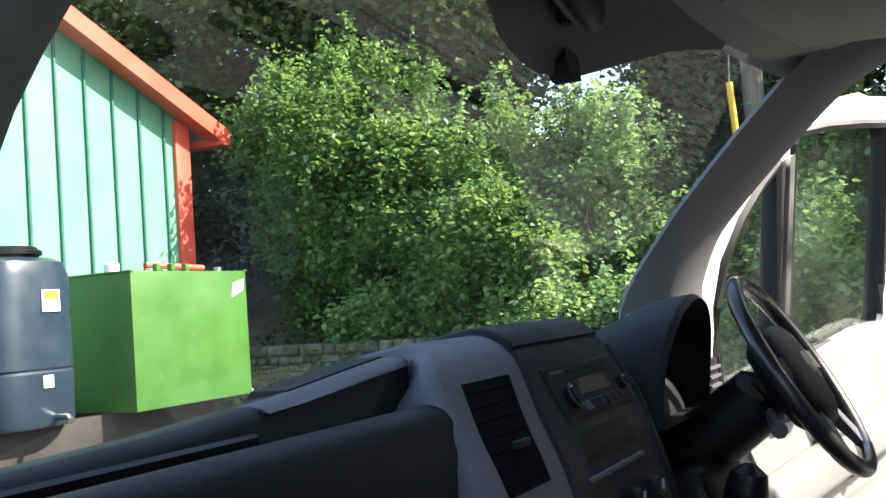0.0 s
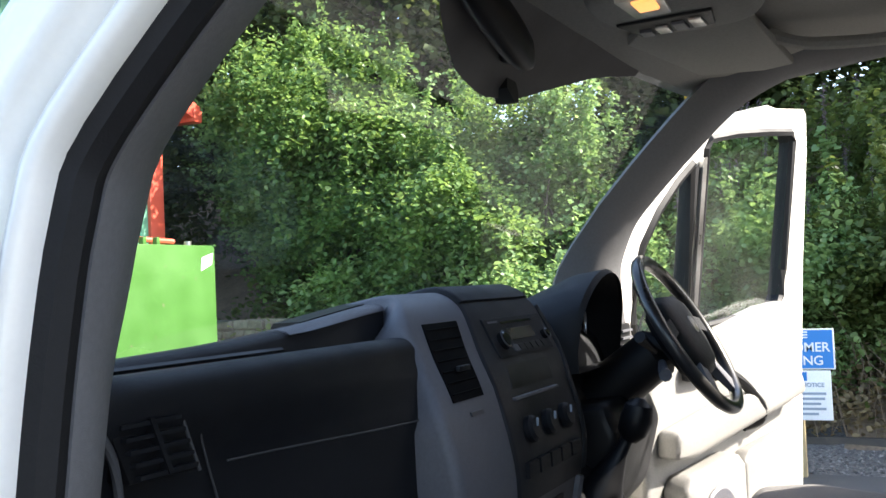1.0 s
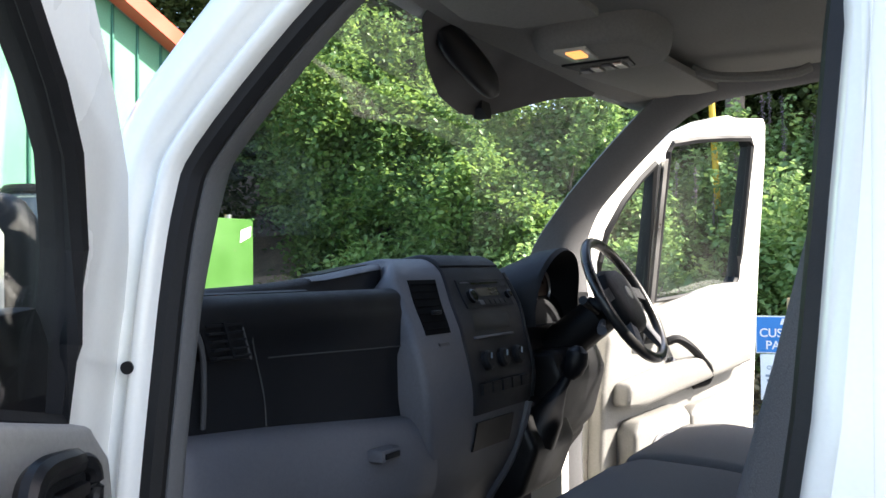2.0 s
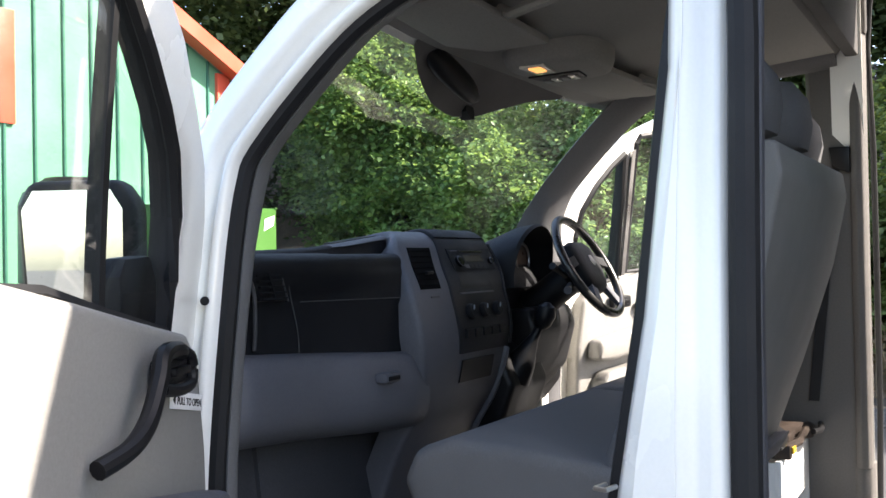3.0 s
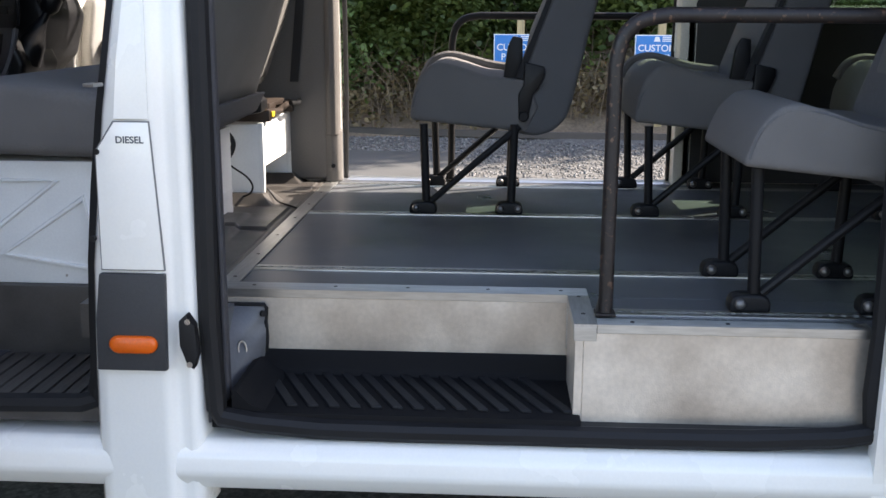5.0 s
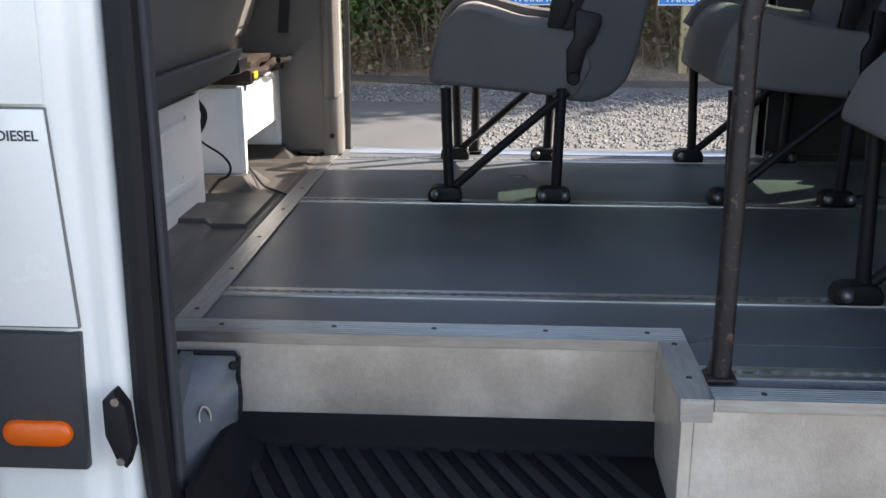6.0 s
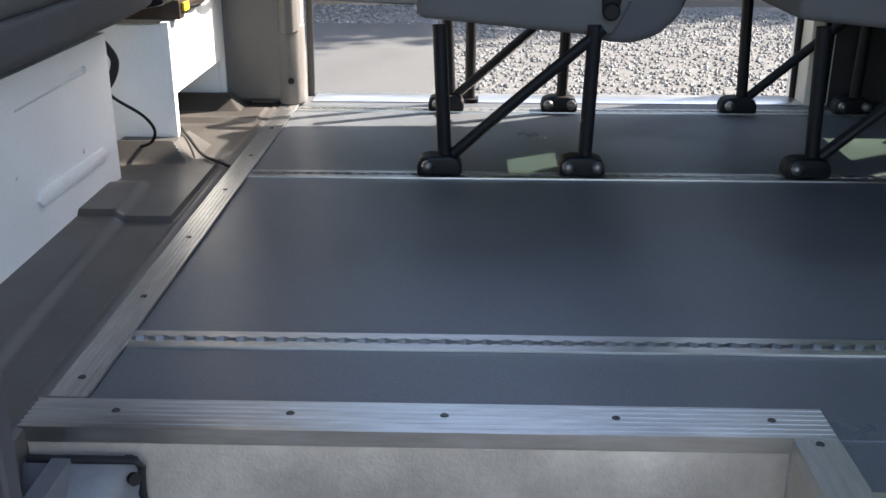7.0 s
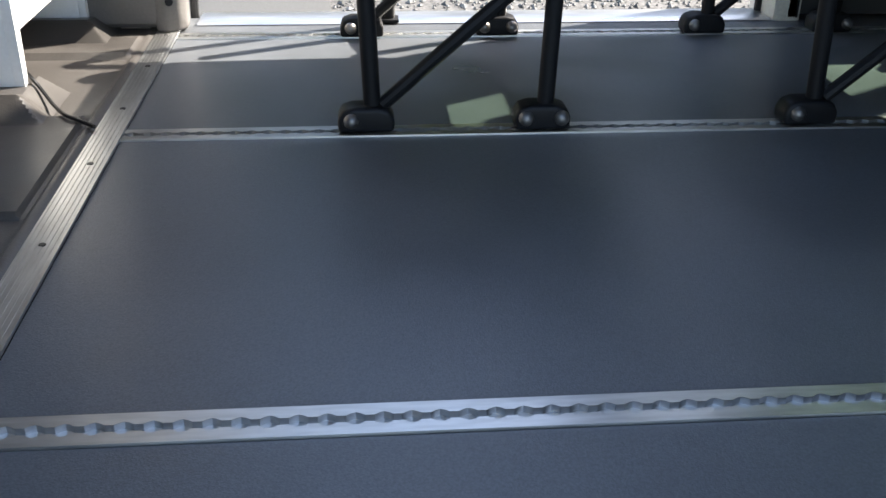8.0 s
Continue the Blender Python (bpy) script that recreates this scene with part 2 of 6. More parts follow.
# ---- mesh helpers ----
def box(bm, x0, x1, y0, y1, z0, z1, bev=0.0, seg=2):
    """A box, with its edges rounded by bev."""
    v = [bm.verts.new((x, y, z)) for x in (x0, x1) for y in (y0, y1) for z in (z0, z1)]
    fs = [bm.faces.new([v[i] for i in q]) for q in ((0, 1, 3, 2), (4, 6, 7, 5), (0, 4, 5, 1), (2, 3, 7, 6), (0, 2, 6, 4), (1, 5, 7, 3))]
    if bev:
        es = list({e for f in fs for e in f.edges})
        bmesh.ops.bevel(bm, geom=es, offset=bev, segments=seg, affect="EDGES", profile=0.6)
    return bm


def prism(bm, pts, axis, a, b, bev=0.0, seg=2):
    """The outline pts, in the other two axes, drawn out along axis from a to b."""
    i = "xyz".index(axis)

    def at(p, w):
        c = list(p)
        c.insert(i, w)
        return bm.verts.new(c)

    lo, hi = [at(p, a) for p in pts], [at(p, b) for p in pts]
    fs = [bm.faces.new(lo), bm.faces.new(hi[::-1])]
    k = len(pts)
    for j in range(k):
        fs.append(bm.faces.new((lo[j], hi[j], hi[(j + 1) % k], lo[(j + 1) % k])))
    bmesh.ops.recalc_face_normals(bm, faces=fs)
    if bev:
        es = list({e for f in fs for e in f.edges})
        bmesh.ops.bevel(bm, geom=es, offset=bev, segments=seg, affect="EDGES", profile=0.6, clamp_overlap=True)
    return bm


def loft(bm, rings, closed=False, cap=True):
    """Skin over rings of equally many points."""
    vs = [[bm.verts.new(p) for p in r] for r in rings]
    n, fs = len(vs[0]), []
    pairs = list(zip(vs, vs[1:])) + ([(vs[-1], vs[0])] if closed else [])
    for r0, r1 in pairs:
        for j in range(n):
            fs.append(bm.faces.new((r0[j], r0[(j + 1) % n], r1[(j + 1) % n], r1[j])))
    if cap and not closed:
        fs += [bm.faces.new(vs[0][::-1]), bm.faces.new(vs[-1])]
    bmesh.ops.recalc_face_normals(bm, faces=fs)
    return bm


def tube(bm, pts, r, n=10, closed=False, flat=1.0, up=(0, 0, 1)):
    """A round (or, with flat, oval) tube along pts; r may be a list."""
    pts = [Vector(p) for p in pts]
    k, rings = len(pts), []
    for i, p in enumerate(pts):
        a = pts[(i - 1) % k] if closed or i else p
        b = pts[(i + 1) % k] if closed or i < k - 1 else p
        d = (b - a).normalized()
        s = d.cross(Vector(up))
        s = s.normalized() if s.length > 1e-3 else d.cross(Vector((1, 0, 0))).normalized()
        u = s.cross(d)
        rr = r[i] if isinstance(r, (list, tuple)) else r
        rings.append([p + s * rr * math.cos(q * 2 * math.pi / n) + u * rr * flat * math.sin(q * 2 * math.pi / n) for q in range(n)])
    return loft(bm, rings, closed)


def disc(bm, c, axis, r, h, n=20, bev=0.0):
    """A short cylinder from c, h long along axis."""
    d = Vector(axis).normalized()
    s = d.orthogonal().normalized()
    u = d.cross(s)
    c = Vector(c)
    ring = lambda o, q: [c + d * o + (s * math.cos(j * 2 * math.pi / n) + u * math.sin(j * 2 * math.pi / n)) * q for j in range(n)]
    rings = [ring(0, r), ring(h - bev, r)] + ([ring(h, r - bev)] if bev else [])
    return loft(bm, rings)


def smooth_path(pts, k=4, closed=False):
    """Points along a smooth curve through pts."""
    pts = [Vector(p) for p in pts]
    n, out = len(pts), []
    for i in range(n if closed else n - 1):
        g = lambda j: pts[j % n] if closed else pts[max(0, min(n - 1, j))]
        a, b, c, d = g(i - 1), g(i), g(i + 1), g(i + 2)
        for q in range(k):
            t = q / k
            out.append(0.5 * ((2 * b) + (c - a) * t + (2 * a - 5 * b + 4 * c - d) * t * t + (3 * b - a - 3 * c + d) * t ** 3))
    return out if closed else out + [pts[-1]]


def plate(bm, outline, holes, axis_fn, thick):
    """A sheet in (y, z) with holes, laid by axis_fn(y, z, k) for its two faces k = 0 and 1."""
    loops = [outline, *holes]
    es, two = [], []
    flat = bmesh.new()
    for lp in loops:
        vs = [flat.verts.new((0, p[0], p[1])) for p in lp]
        for j in range(len(vs)):
            flat.edges.new((vs[j], vs[(j + 1) % len(vs)]))
    bmesh.ops.triangle_fill(flat, edges=flat.edges[:], use_beauty=True)
    flat.verts.index_update()
    tris = [[(v.co.y, v.co.z) for v in f.verts] for f in flat.faces]
    flat.free()
    for k in (0, 1):
        seen = {}
        for t in tris:
            vs = []
            for p in t:
                key = (round(p[0], 5), round(p[1], 5))
                if key not in seen:
                    seen[key] = bm.verts.new(axis_fn(p[0], p[1], k))
                vs.append(seen[key])
            if len(set(vs)) == 3:
                bm.faces.new(vs)
        two.append(seen)
    for lp in loops:
        for j in range(len(lp)):
            a, b = [(round(p[0], 5), round(p[1], 5)) for p in (lp[j], lp[(j + 1) % len(lp)])]
            if a in two[0] and b in two[0]:
                bm.faces.new((two[0][a], two[0][b], two[1][b], two[1][a]))
    bmesh.ops.recalc_face_normals(bm, faces=bm.faces[:])
    return bm


def turned(bm, m):
    bmesh.ops.transform(bm, matrix=m, verts=bm.verts[:])
    return bm


def mesh_of(name, bm, material, sharp=35):
    me = bpy.data.meshes.new(name)
    bm.to_mesh(me)
    bm.free()
    for p in me.polygons:
        p.use_smooth = True
    me.set_sharp_from_angle(angle=radians(sharp))
    me.materials.append(material)
    return me


def part(name, bm, material, parent, label="", sharp=35):
    ob = new(name, mesh_of(name, bm, material, sharp))
    ob.parent = parent
    if label:
        tagged(ob, label)
    return ob


def thing(name, label, category, group="", kind="", at=(0, 0, 0)):
    ob = new(name)
    ob.location = at
    bpy.context.view_layer.update()
    return tagged(ob, label, category, group, kind)


def B():
    return bmesh.new()


def lettering(name, text, size, m, material, parent, depth=0.001):
    """Letters of the built-in font as a mesh, standing in the pose m (x along the line, y up)."""
    cu = bpy.data.curves.new(name, "FONT")
    cu.body, cu.size, cu.extrude, cu.align_x, cu.offset = text, size, depth, "CENTER", size * 0.014
    tmp = new(name, cu)
    bpy.context.view_layer.update()
    me = bpy.data.meshes.new_from_object(tmp.evaluated_get(bpy.context.evaluated_depsgraph_get()))
    bpy.data.objects.remove(tmp)
    me.transform(m)
    me.materials.clear()
    me.materials.append(material)
    ob = new(name, me)
    ob.parent = parent
    return ob


# ---- ground and distance ----
FZ = 0.68                      # load floor of the minibus above the ground


def bank(x, y):
    """Height of the ground: level yard, then a bank that climbs behind the kerb line."""
    e = 8.15 + 0.25 * math.sin(y * 0.7) + max(0.0, y - 5.5) * 0.16
    h = max(0.0, min(x - e, 7.0)) * 0.62
    if y > 8.5 and x < 8.9:
        h = 0.0
    return h + (0.06 * noise.noise(Vector((x * 0.8, y * 0.8, 0))) if h > 0.05 else 0.0)


def ground_material():
    m = mat("gravel_ground", (0.078, 0.076, 0.073), 0.9, var=0.22, vs=1.2, fine=0.4, fs=70, bump=1.0, bs=85)
    n, li = m.node_tree.nodes, m.node_tree.links
    b = n["Principled BSDF"]
    v, r = n.new("ShaderNodeTexVoronoi"), n.new("ShaderNodeMapRange")
    v.inputs["Scale"].default_value = 55
    tc = n.new("ShaderNodeTexCoord")
    li.new(tc.outputs["Object"], v.inputs["Vector"])
    hs = n.new("ShaderNodeHueSaturation")
    li.new(v.outputs["Color"], r.inputs[0])
    r.inputs[3].default_value, r.inputs[4].default_value = 0.45, 1.6
    old = b.inputs["Base Color"].links[0].from_socket
    li.new(old, hs.inputs["Color"])
    li.new(r.outputs[0], hs.inputs["Value"])
    li.new(hs.outputs[0], b.inputs["Base Color"])
    return m


def build_ground_sheet():
    xs = sorted(set([-400, -120, -40, -15, -6] + [round(-4 + 0.5 * i, 2) for i in range(50)] + [24, 40, 120, 400]))
    ys = sorted(set([-400, -120, -40, -20] + [round(-14 + 0.6 * i, 2) for i in range(56)] + [24, 40, 120, 400]))
    k = len(ys)
    me = bpy.data.meshes.new("ground")
    me.from_pydata([(x, y, bank(x, y)) for x in xs for y in ys], [], [(i * k + j, (i + 1) * k + j, (i + 1) * k + j + 1, i * k + j + 1) for i in range(len(xs) - 1) for j in range(k - 1)])
    soil = mat("bank_soil", (0.17, 0.125, 0.082), 0.95, var=0.3, vs=3, fine=0.3, fs=30, bump=0.8, bs=30)
    me.materials.append(ground_material())
    me.materials.append(soil)
    for p in me.polygons:
        p.use_smooth = True
        if p.center.z > 0.08 or p.center.x > 8.3:
            p.material_index = 1
    return tagged(new("ground", me), "pale grey gravel yard with an earth bank behind", "ground", kind="structure")


build_ground_sheet()

# loose stones where the gravel shows beyond the far doorway
rs = np.random.RandomState(3)
N = 26000
gx, gy = 1.6 + 6.4 * rs.rand(N) ** 0.85, -4.2 + 6.6 * rs.rand(N)
keep = ~((gx > 1.2) & (gx < 6.7) & (gy > -0.20 - 0.036 * (6.7 - gx)))
gx, gy = gx[keep], gy[keep]
N = len(gx)
unit = np.array([(0, 0, 1), (1, 0, 0), (0, 1, 0), (-1, 0, 0), (0, -1, 0), (0, 0, -0.6)], float)
tri = np.array([(0, 1, 2), (0, 2, 3), (0, 3, 4), (0, 4, 1), (5, 2, 1), (5, 3, 2), (5, 4, 3), (5, 1, 4)])
size = 0.006 + 0.016 * rs.rand(N, 1, 1) ** 2
jit = 1 + 0.5 * (rs.rand(N, 6, 3) - 0.5)
pts = unit[None] * size * jit
pts[:, :, 2] *= 0.7
pts[:, :, 0] += gx[:, None]
pts[:, :, 1] += gy[:, None]
pts[:, :, 2] += 0.004
me = bpy.data.meshes.new("gravel")
me.from_pydata(pts.reshape(-1, 3).tolist(), [], (tri[None] + 6 * np.arange(N)[:, None, None]).reshape(-1, 3).tolist())
gm = bpy.data.materials.new("loose_gravel")
gm.use_nodes = True
gn, gl = gm.node_tree.nodes, gm.node_tree.links
gg, gr = gn.new("ShaderNodeNewGeometry"), gn.new("ShaderNodeValToRGB")
gr.color_ramp.elements[0].color, gr.color_ramp.elements[1].color = (0.038, 0.037, 0.035, 1), (0.175, 0.171, 0.163, 1)
gl.new(gg.outputs["Random Per Island"], gr.inputs[0])
gl.new(gr.outputs[0], gn["Principled BSDF"].inputs["Base Color"])
gn["Principled BSDF"].inputs["Roughness"].default_value = 0.85
me.materials.append(gm)
tagged(new("gravel", me), "loose pale grey and white gravel stones", "gravel", kind="stuff")

bm = prism(B(), [(1.3, -0.40), (4.1, -0.275), (6.68, -0.185), (6.75, 0.9), (6.6, 3.4), (1.3, 3.4)], "z", -0.05, 0.018, 0.006)
tagged(new("concrete_slab", mesh_of("concrete_slab", bm, CONCRETE)), "flat grey concrete slab set in the gravel yard", "slab", kind="structure")
bm = B()
tube(bm, [(8.05 + 0.2 * math.sin(y * 0.7), y, 0.02) for y in np.linspace(-7, 5.5, 26)], 0.07, 6)
tagged(new("kerb", mesh_of("kerb", bm, mat("dark_kerb", (0.06, 0.05, 0.04), 0.9, var=0.3, vs=4, bump=0.6, bs=40))), "low dark soil-covered kerb along the bank", "kerb", kind="structure")


# ---- minibus body ----
def skin(y, z):
    """Half width of the body shell."""
    x = 0.975
    if z > 1.05:
        x -= 0.115 * (min(z, 2.0) - 1.05) ** 1.6
    if z > 2.0:
        x -= 0.055 * (z - 2.0)
    if y > 0.9:
        x -= 0.25 * (y - 0.9) ** 1.5
    return x


DRIVER_EDGE = smooth_path([(0, 0.955, 0.50), (0, 0.957, 0.80), (0, 0.953, 1.04), (0, 0.932, 1.18), (0, 0.893, 1.40), (0, 0.870, 1.53), (0, 0.836, 1.64), (0, 0.786, 1.71), (0, 0.628, 1.86), (0, 0.522, 1.936), (0, 0.41, 1.987), (0, 0.25, 2.025), (0, 0.06, 2.045), (0, 0.0, 2.05)], 4)
PASSENGER_EDGE = smooth_path([(0, 0.895, 0.50), (0, 0.895, 0.80), (0, 0.894, 1.04), (0, 0.888, 1.18), (0, 0.876, 1.40), (0, 0.870, 1.53), (0, 0.858, 1.64), (0, 0.830, 1.71), (0, 0.690, 1.86), (0, 0.585, 1.942), (0, 0.46, 1.995), (0, 0.28, 2.032), (0, 0.06, 2.052), (0, 0.0, 2.055)], 4)
DOOR_EDGES = {-1: PASSENGER_EDGE, 1: DRIVER_EDGE}
B_FRONT = [(2.045, 0.03), (1.77, 0.03), (1.4, 0.06), (1.1, 0.105), (0.8, 0.142), (0.6, 0.152), (0.50, 0.155)]


def b_front(z):
    for (z1, y1), (z0, y0) in zip(B_FRONT, B_FRONT[1:]):
        if z0 <= z <= z1:
            return y0 + (y1 - y0) * (z - z0) / (z1 - z0)
    return B_FRONT[0][1] if z > 1 else B_FRONT[-1][1]


minibus = thing("minibus", "white long minibus with all its side doors standing open", "minibus")


NARROW = [(0.9, 0.0), (1.2, 0.015), (1.4, 0.032), (1.5, 0.055), (1.58, 0.075), (1.7, 0.07), (1.9, 0.068), (1.95, 0.055), (1.985, 0.025), (2.02, 0.004), (2.06, 0.0)]


def slim(s, z):
    """How far the driver side's pillar keeps clear of the doorway."""
    return float(np.interp(z, [k for k, _ in NARROW], [v for _, v in NARROW])) if s > 0 else 0.0


def frame_rings(s, section):
    """Rings of a section (inset from the skin, distance out of the doorway) along the front doorway's edge."""
    edge = DOOR_EDGES[s]
    rings, k = [], len(edge)
    for i, p in enumerate(edge):
        t = (edge[min(k - 1, i + 1)] - edge[max(0, i - 1)]).normalized()
        ny, nz = t.z, -t.y
        o = slim(s, p.z)
        lo = min(n for _, n in section)
        ring = []
        for dx, n in section:
            if s > 0 and n > 0.1:
                u = max(0.0, min(1.0, (1.70 - p.z) / 0.18))
                n += 0.06 * u * u * (3 - 2 * u)
            else:
                n = n + o * max(0.0, 1 - (n - lo) / 0.15)
            ring.append((s * (skin(p.y, p.z) + dx), p.y + n * ny, p.z + n * nz))
        rings.append(ring)
    return rings


for s in (-1, 1):
    # painted pillar and cant rail, with the grey inner trim
    part("pillar", loft(B(), frame_rings(s, [(-0.045, -0.004), (-0.018, 0.0), (-0.011, 0.008), (-0.013, 0.016), (-0.026, 0.022), (-0.024, 0.031), (-0.006, 0.038), (0.002, 0.056), (0.0, 0.075), (-0.012, 0.100), (-0.045, 0.118), (-0.09, 0.128), (-0.09, 0.02)])), PAINT, minibus, "white painted front door pillar", 75)
    trim_rings = frame_rings(s, [(-0.07, -0.018), (-0.10, -0.012), (-0.135, 0.012), (-0.165, 0.045), (-0.185, 0.078), (-0.15, 0.098), (-0.085, 0.11)])
    if s < 0:
        for ring in trim_rings:
            for i, w in ((2, 0.35), (3, 0.7), (4, 1.0), (5, 0.8)):
                x, y, z = ring[i]
                ring[i] = (x + w * float(np.interp(z, (1.4, 1.50, 1.58, 1.74, 1.9), (0.0, 0.008, 0.026, 0.038, 0.036))), y, z)
        part("pillar_trim", loft(B(), trim_rings), TRIM, minibus, "grey plastic pillar trim", 75)
    else:
        # Driver's trim is a darker copy of TRIM, its shading put into the colour
        part("pillar_trim", loft(B(), frame_rings(s, [(-0.07, -0.018), (-0.10, -0.012), (-0.135, 0.02), (-0.165, 0.07), (-0.185, 0.115), (-0.15, 0.13), (-0.085, 0.12)])), mat("shaded_trim_grey", (0.095, 0.094, 0.098), 0.62, var=0.06, bump=0.3, bs=800), minibus, "grey plastic pillar trim", 75)
    # middle pillar
    rings = []
    for z in (2.5, 2.05, 1.77, 1.6, 1.4, 1.25, 1.1, 0.95, 0.8, 0.6, 0.5, 0.42, 0.36, 0.28):
        f, sk = b_front(z), skin(0, z)
        sk += 0.012 * max(0.0, min(1.0, (z - 1.80) / 0.12)) + 0.006 * max(0.0, min(1.0, (0.5 - z) / 0.1))
        rings.append([(s * (sk + dx), y, z) for dx, y in ((-0.1, f - 0.01), (-0.03, f), (-0.012, f - 0.012), (-0.004, f - 0.035), (-0.001, 0.012), (0.001, 0.004), (-0.003, -0.008), (-0.014, -0.017), (-0.019, -0.027), (-0.014, -0.040), (-0.016, -0.052), (-0.030, -0.064), (-0.11, -0.068))])
    part("pillar", loft(B(), rings), PAINT, minibus, "white painted middle pillar between the doorways", 50)
    # inner lining of the middle pillar
    prof = [(-0.068, 0.69), (0.20, 0.69), (0.24, 0.9), (0.22, 1.3), (0.15, 1.65), (0.09, 1.85), (0.10, 2.12), (-0.06, 2.12), (-0.068, 1.4)]
    if s < 0:
        prof = [(-0.105, 0.50), (-0.072, 0.50), (-0.06, 0.665), (0.09, 0.665), (0.07, 1.1), (0.02, 1.4), (-0.02, 1.75), (-0.02, 2.12), (-0.10, 2.12), (-0.105, 1.4)]
    bm = prism(B(), prof, "x", 0.80 if s > 0 else 0.872, 0.90, 0.025 if s > 0 else 0.008, 3)
    for v in bm.verts:
        v.co.x = s * min(v.co.x, skin(0, v.co.z) - (0.02 if s > 0 else 0.05) - (0.90 - v.co.x) * (0.2 if s > 0 else 1.0))
    bmesh.ops.recalc_face_normals(bm, faces=bm.faces[:])
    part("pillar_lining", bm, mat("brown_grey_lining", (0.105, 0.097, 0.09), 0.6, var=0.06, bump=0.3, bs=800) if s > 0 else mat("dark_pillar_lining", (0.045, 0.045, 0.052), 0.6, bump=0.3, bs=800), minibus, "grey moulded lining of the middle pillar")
    if s > 0:
        part("lining_flange", prism(B(), [(0.785, -0.030), (0.777, -0.046), (0.784, -0.064), (0.80, -0.072), (0.835, -0.074), (0.86, -0.066), (0.86, -0.03)], "z", 0.86, 2.30, 0.004), bpy.data.materials["brown_grey_lining"], minibus, "rounded edge of the pillar lining", 60)
        part("lining_foot", prism(B(), [(0.80, -0.020), (0.795, -0.045), (0.806, -0.068), (0.825, -0.078), (0.86, -0.078), (0.87, -0.02)], "z", 0.685, 0.875, 0.006), bpy.data.materials["brown_grey_lining"], minibus, "", 60)
        part("screw_cap", disc(B(), (0.797, -0.05, 0.745), (-1, -0.3, 0), 0.008, 0.003, 12), BLACK, minibus)
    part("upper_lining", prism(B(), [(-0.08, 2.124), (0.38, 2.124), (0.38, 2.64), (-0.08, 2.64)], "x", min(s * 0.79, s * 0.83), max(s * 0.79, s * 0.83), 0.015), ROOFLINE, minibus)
    # sill
    part("sill", prism(B(), [(s * 0.955, 0.33), (s * 0.978, 0.37), (s * 0.972, 0.412), (s * 0.945, 0.436), (s * 0.80, 0.436), (s * 0.78, 0.34)], "y", -3.2, 1.3, 0.01), PAINT, minibus, "white painted door sill")
    part("sill_step", prism(B(), [(s * 0.93, 0.456), (s * 0.93, 0.475), (s * 0.90, 0.478), (s * 0.88, 0.456)], "y", -1.38, -0.09), BLACK, minibus)
    # cab step and cab side below the floor
    part("cab_step", box(B(), min(s * 0.925, s * 0.62), max(s * 0.925, s * 0.62), 0.16, 0.95, 0.455, 0.50, 0.008), MATRUB, minibus, "ribbed dark rubber cab step")
    # door seals
    loop, edge = [], DOOR_EDGES[s]
    for i, p in enumerate(edge):
        t = (edge[min(len(edge) - 1, i + 1)] - edge[max(0, i - 1)]).normalized()
        o = slim(s, p.z)
        loop.append((s * (skin(p.y, p.z) - 0.055), p.y + o * t.z, p.z - o * t.y))
    loop += [(s * (skin(0, z) - 0.05), y, z) for z, y in B_FRONT[1:-1]]
    loop += [(s * 0.92, 0.165, 0.53), (s * 0.92, 0.20, 0.497), (s * 0.92, 0.55, 0.495), (s * 0.92, 0.90, 0.495)]
    part("door_seal", tube(B(), smooth_path(loop, 2, True), 0.021 if s < 0 else 0.014, 8, True, 1, (1, 0, 0)), RUBBER, minibus, "black rubber door seal")
    rear = -1.40 if s < 0 else -1.285
    f0 = -0.086 if s < 0 else -0.082
    loop = [(s * 0.935, f0, 0.56), (s * 0.935, f0, 1.0), (s * 0.925, f0, 1.4), (s * 0.90, f0, 1.8), (s * 0.865, f0, 2.22), (s * 0.845, -0.20, 2.42), (s * 0.84, -0.7, 2.45), (s * 0.845, rear + 0.08, 2.42), (s * 0.865, rear, 2.25), (s * 0.90, rear, 1.8), (s * 0.925, rear, 1.4), (s * 0.935, rear, 1.0), (s * 0.935, rear, 0.56), (s * 0.935, rear + 0.06, 0.470), (s * 0.935, -0.7, 0.458), (s * 0.935, -0.16, 0.470)]
    part("door_seal", tube(B(), smooth_path(loop, 3, True), 0.022 if s < 0 else 0.009, 10, True, 1, (1, 0, 0)), RUBBER, minibus, "black rubber sliding door seal")
    # rear quarter wall: outer skin with a window, and lining
    win = [(-1.52, 1.36), (-1.58, 1.30), (-2.5, 1.30), (-2.56, 1.36), (-2.56, 2.07), (-2.5, 2.12), (-1.58, 2.12), (-1.52, 2.07)]
    out = [(rear, 0.36), (rear, 0.9), (rear, 1.4), (rear, 1.8), (rear, 2.2), (rear, 2.66), (-3.2, 2.66), (-3.2, 0.36)]
    part("quarter_panel", plate(B(), out, [win], lambda y, z, k, s=s: (s * (skin(y, z) - 0.04 * k), y, z), 0.04), PAINT, minibus, "white painted rear side panel with a window")
    ino = [(rear - 0.07, 0.69), (rear - 0.05, 1.22), (rear - 0.06, 1.33), (rear - 0.1, 1.43), (rear - 0.1, 2.63), (-3.2, 2.63), (-3.2, 0.69)]
    part("side_lining", plate(B(), ino, [win], lambda y, z, k, s=s: (s * (skin(y, z) - 0.05 - 0.05 * k), y, z), 0.05), mat("dark_lining", (0.032, 0.031, 0.031), 0.8, var=0.1, bump=0.3, bs=500), minibus, "dark grey cloth side lining with a rounded window")
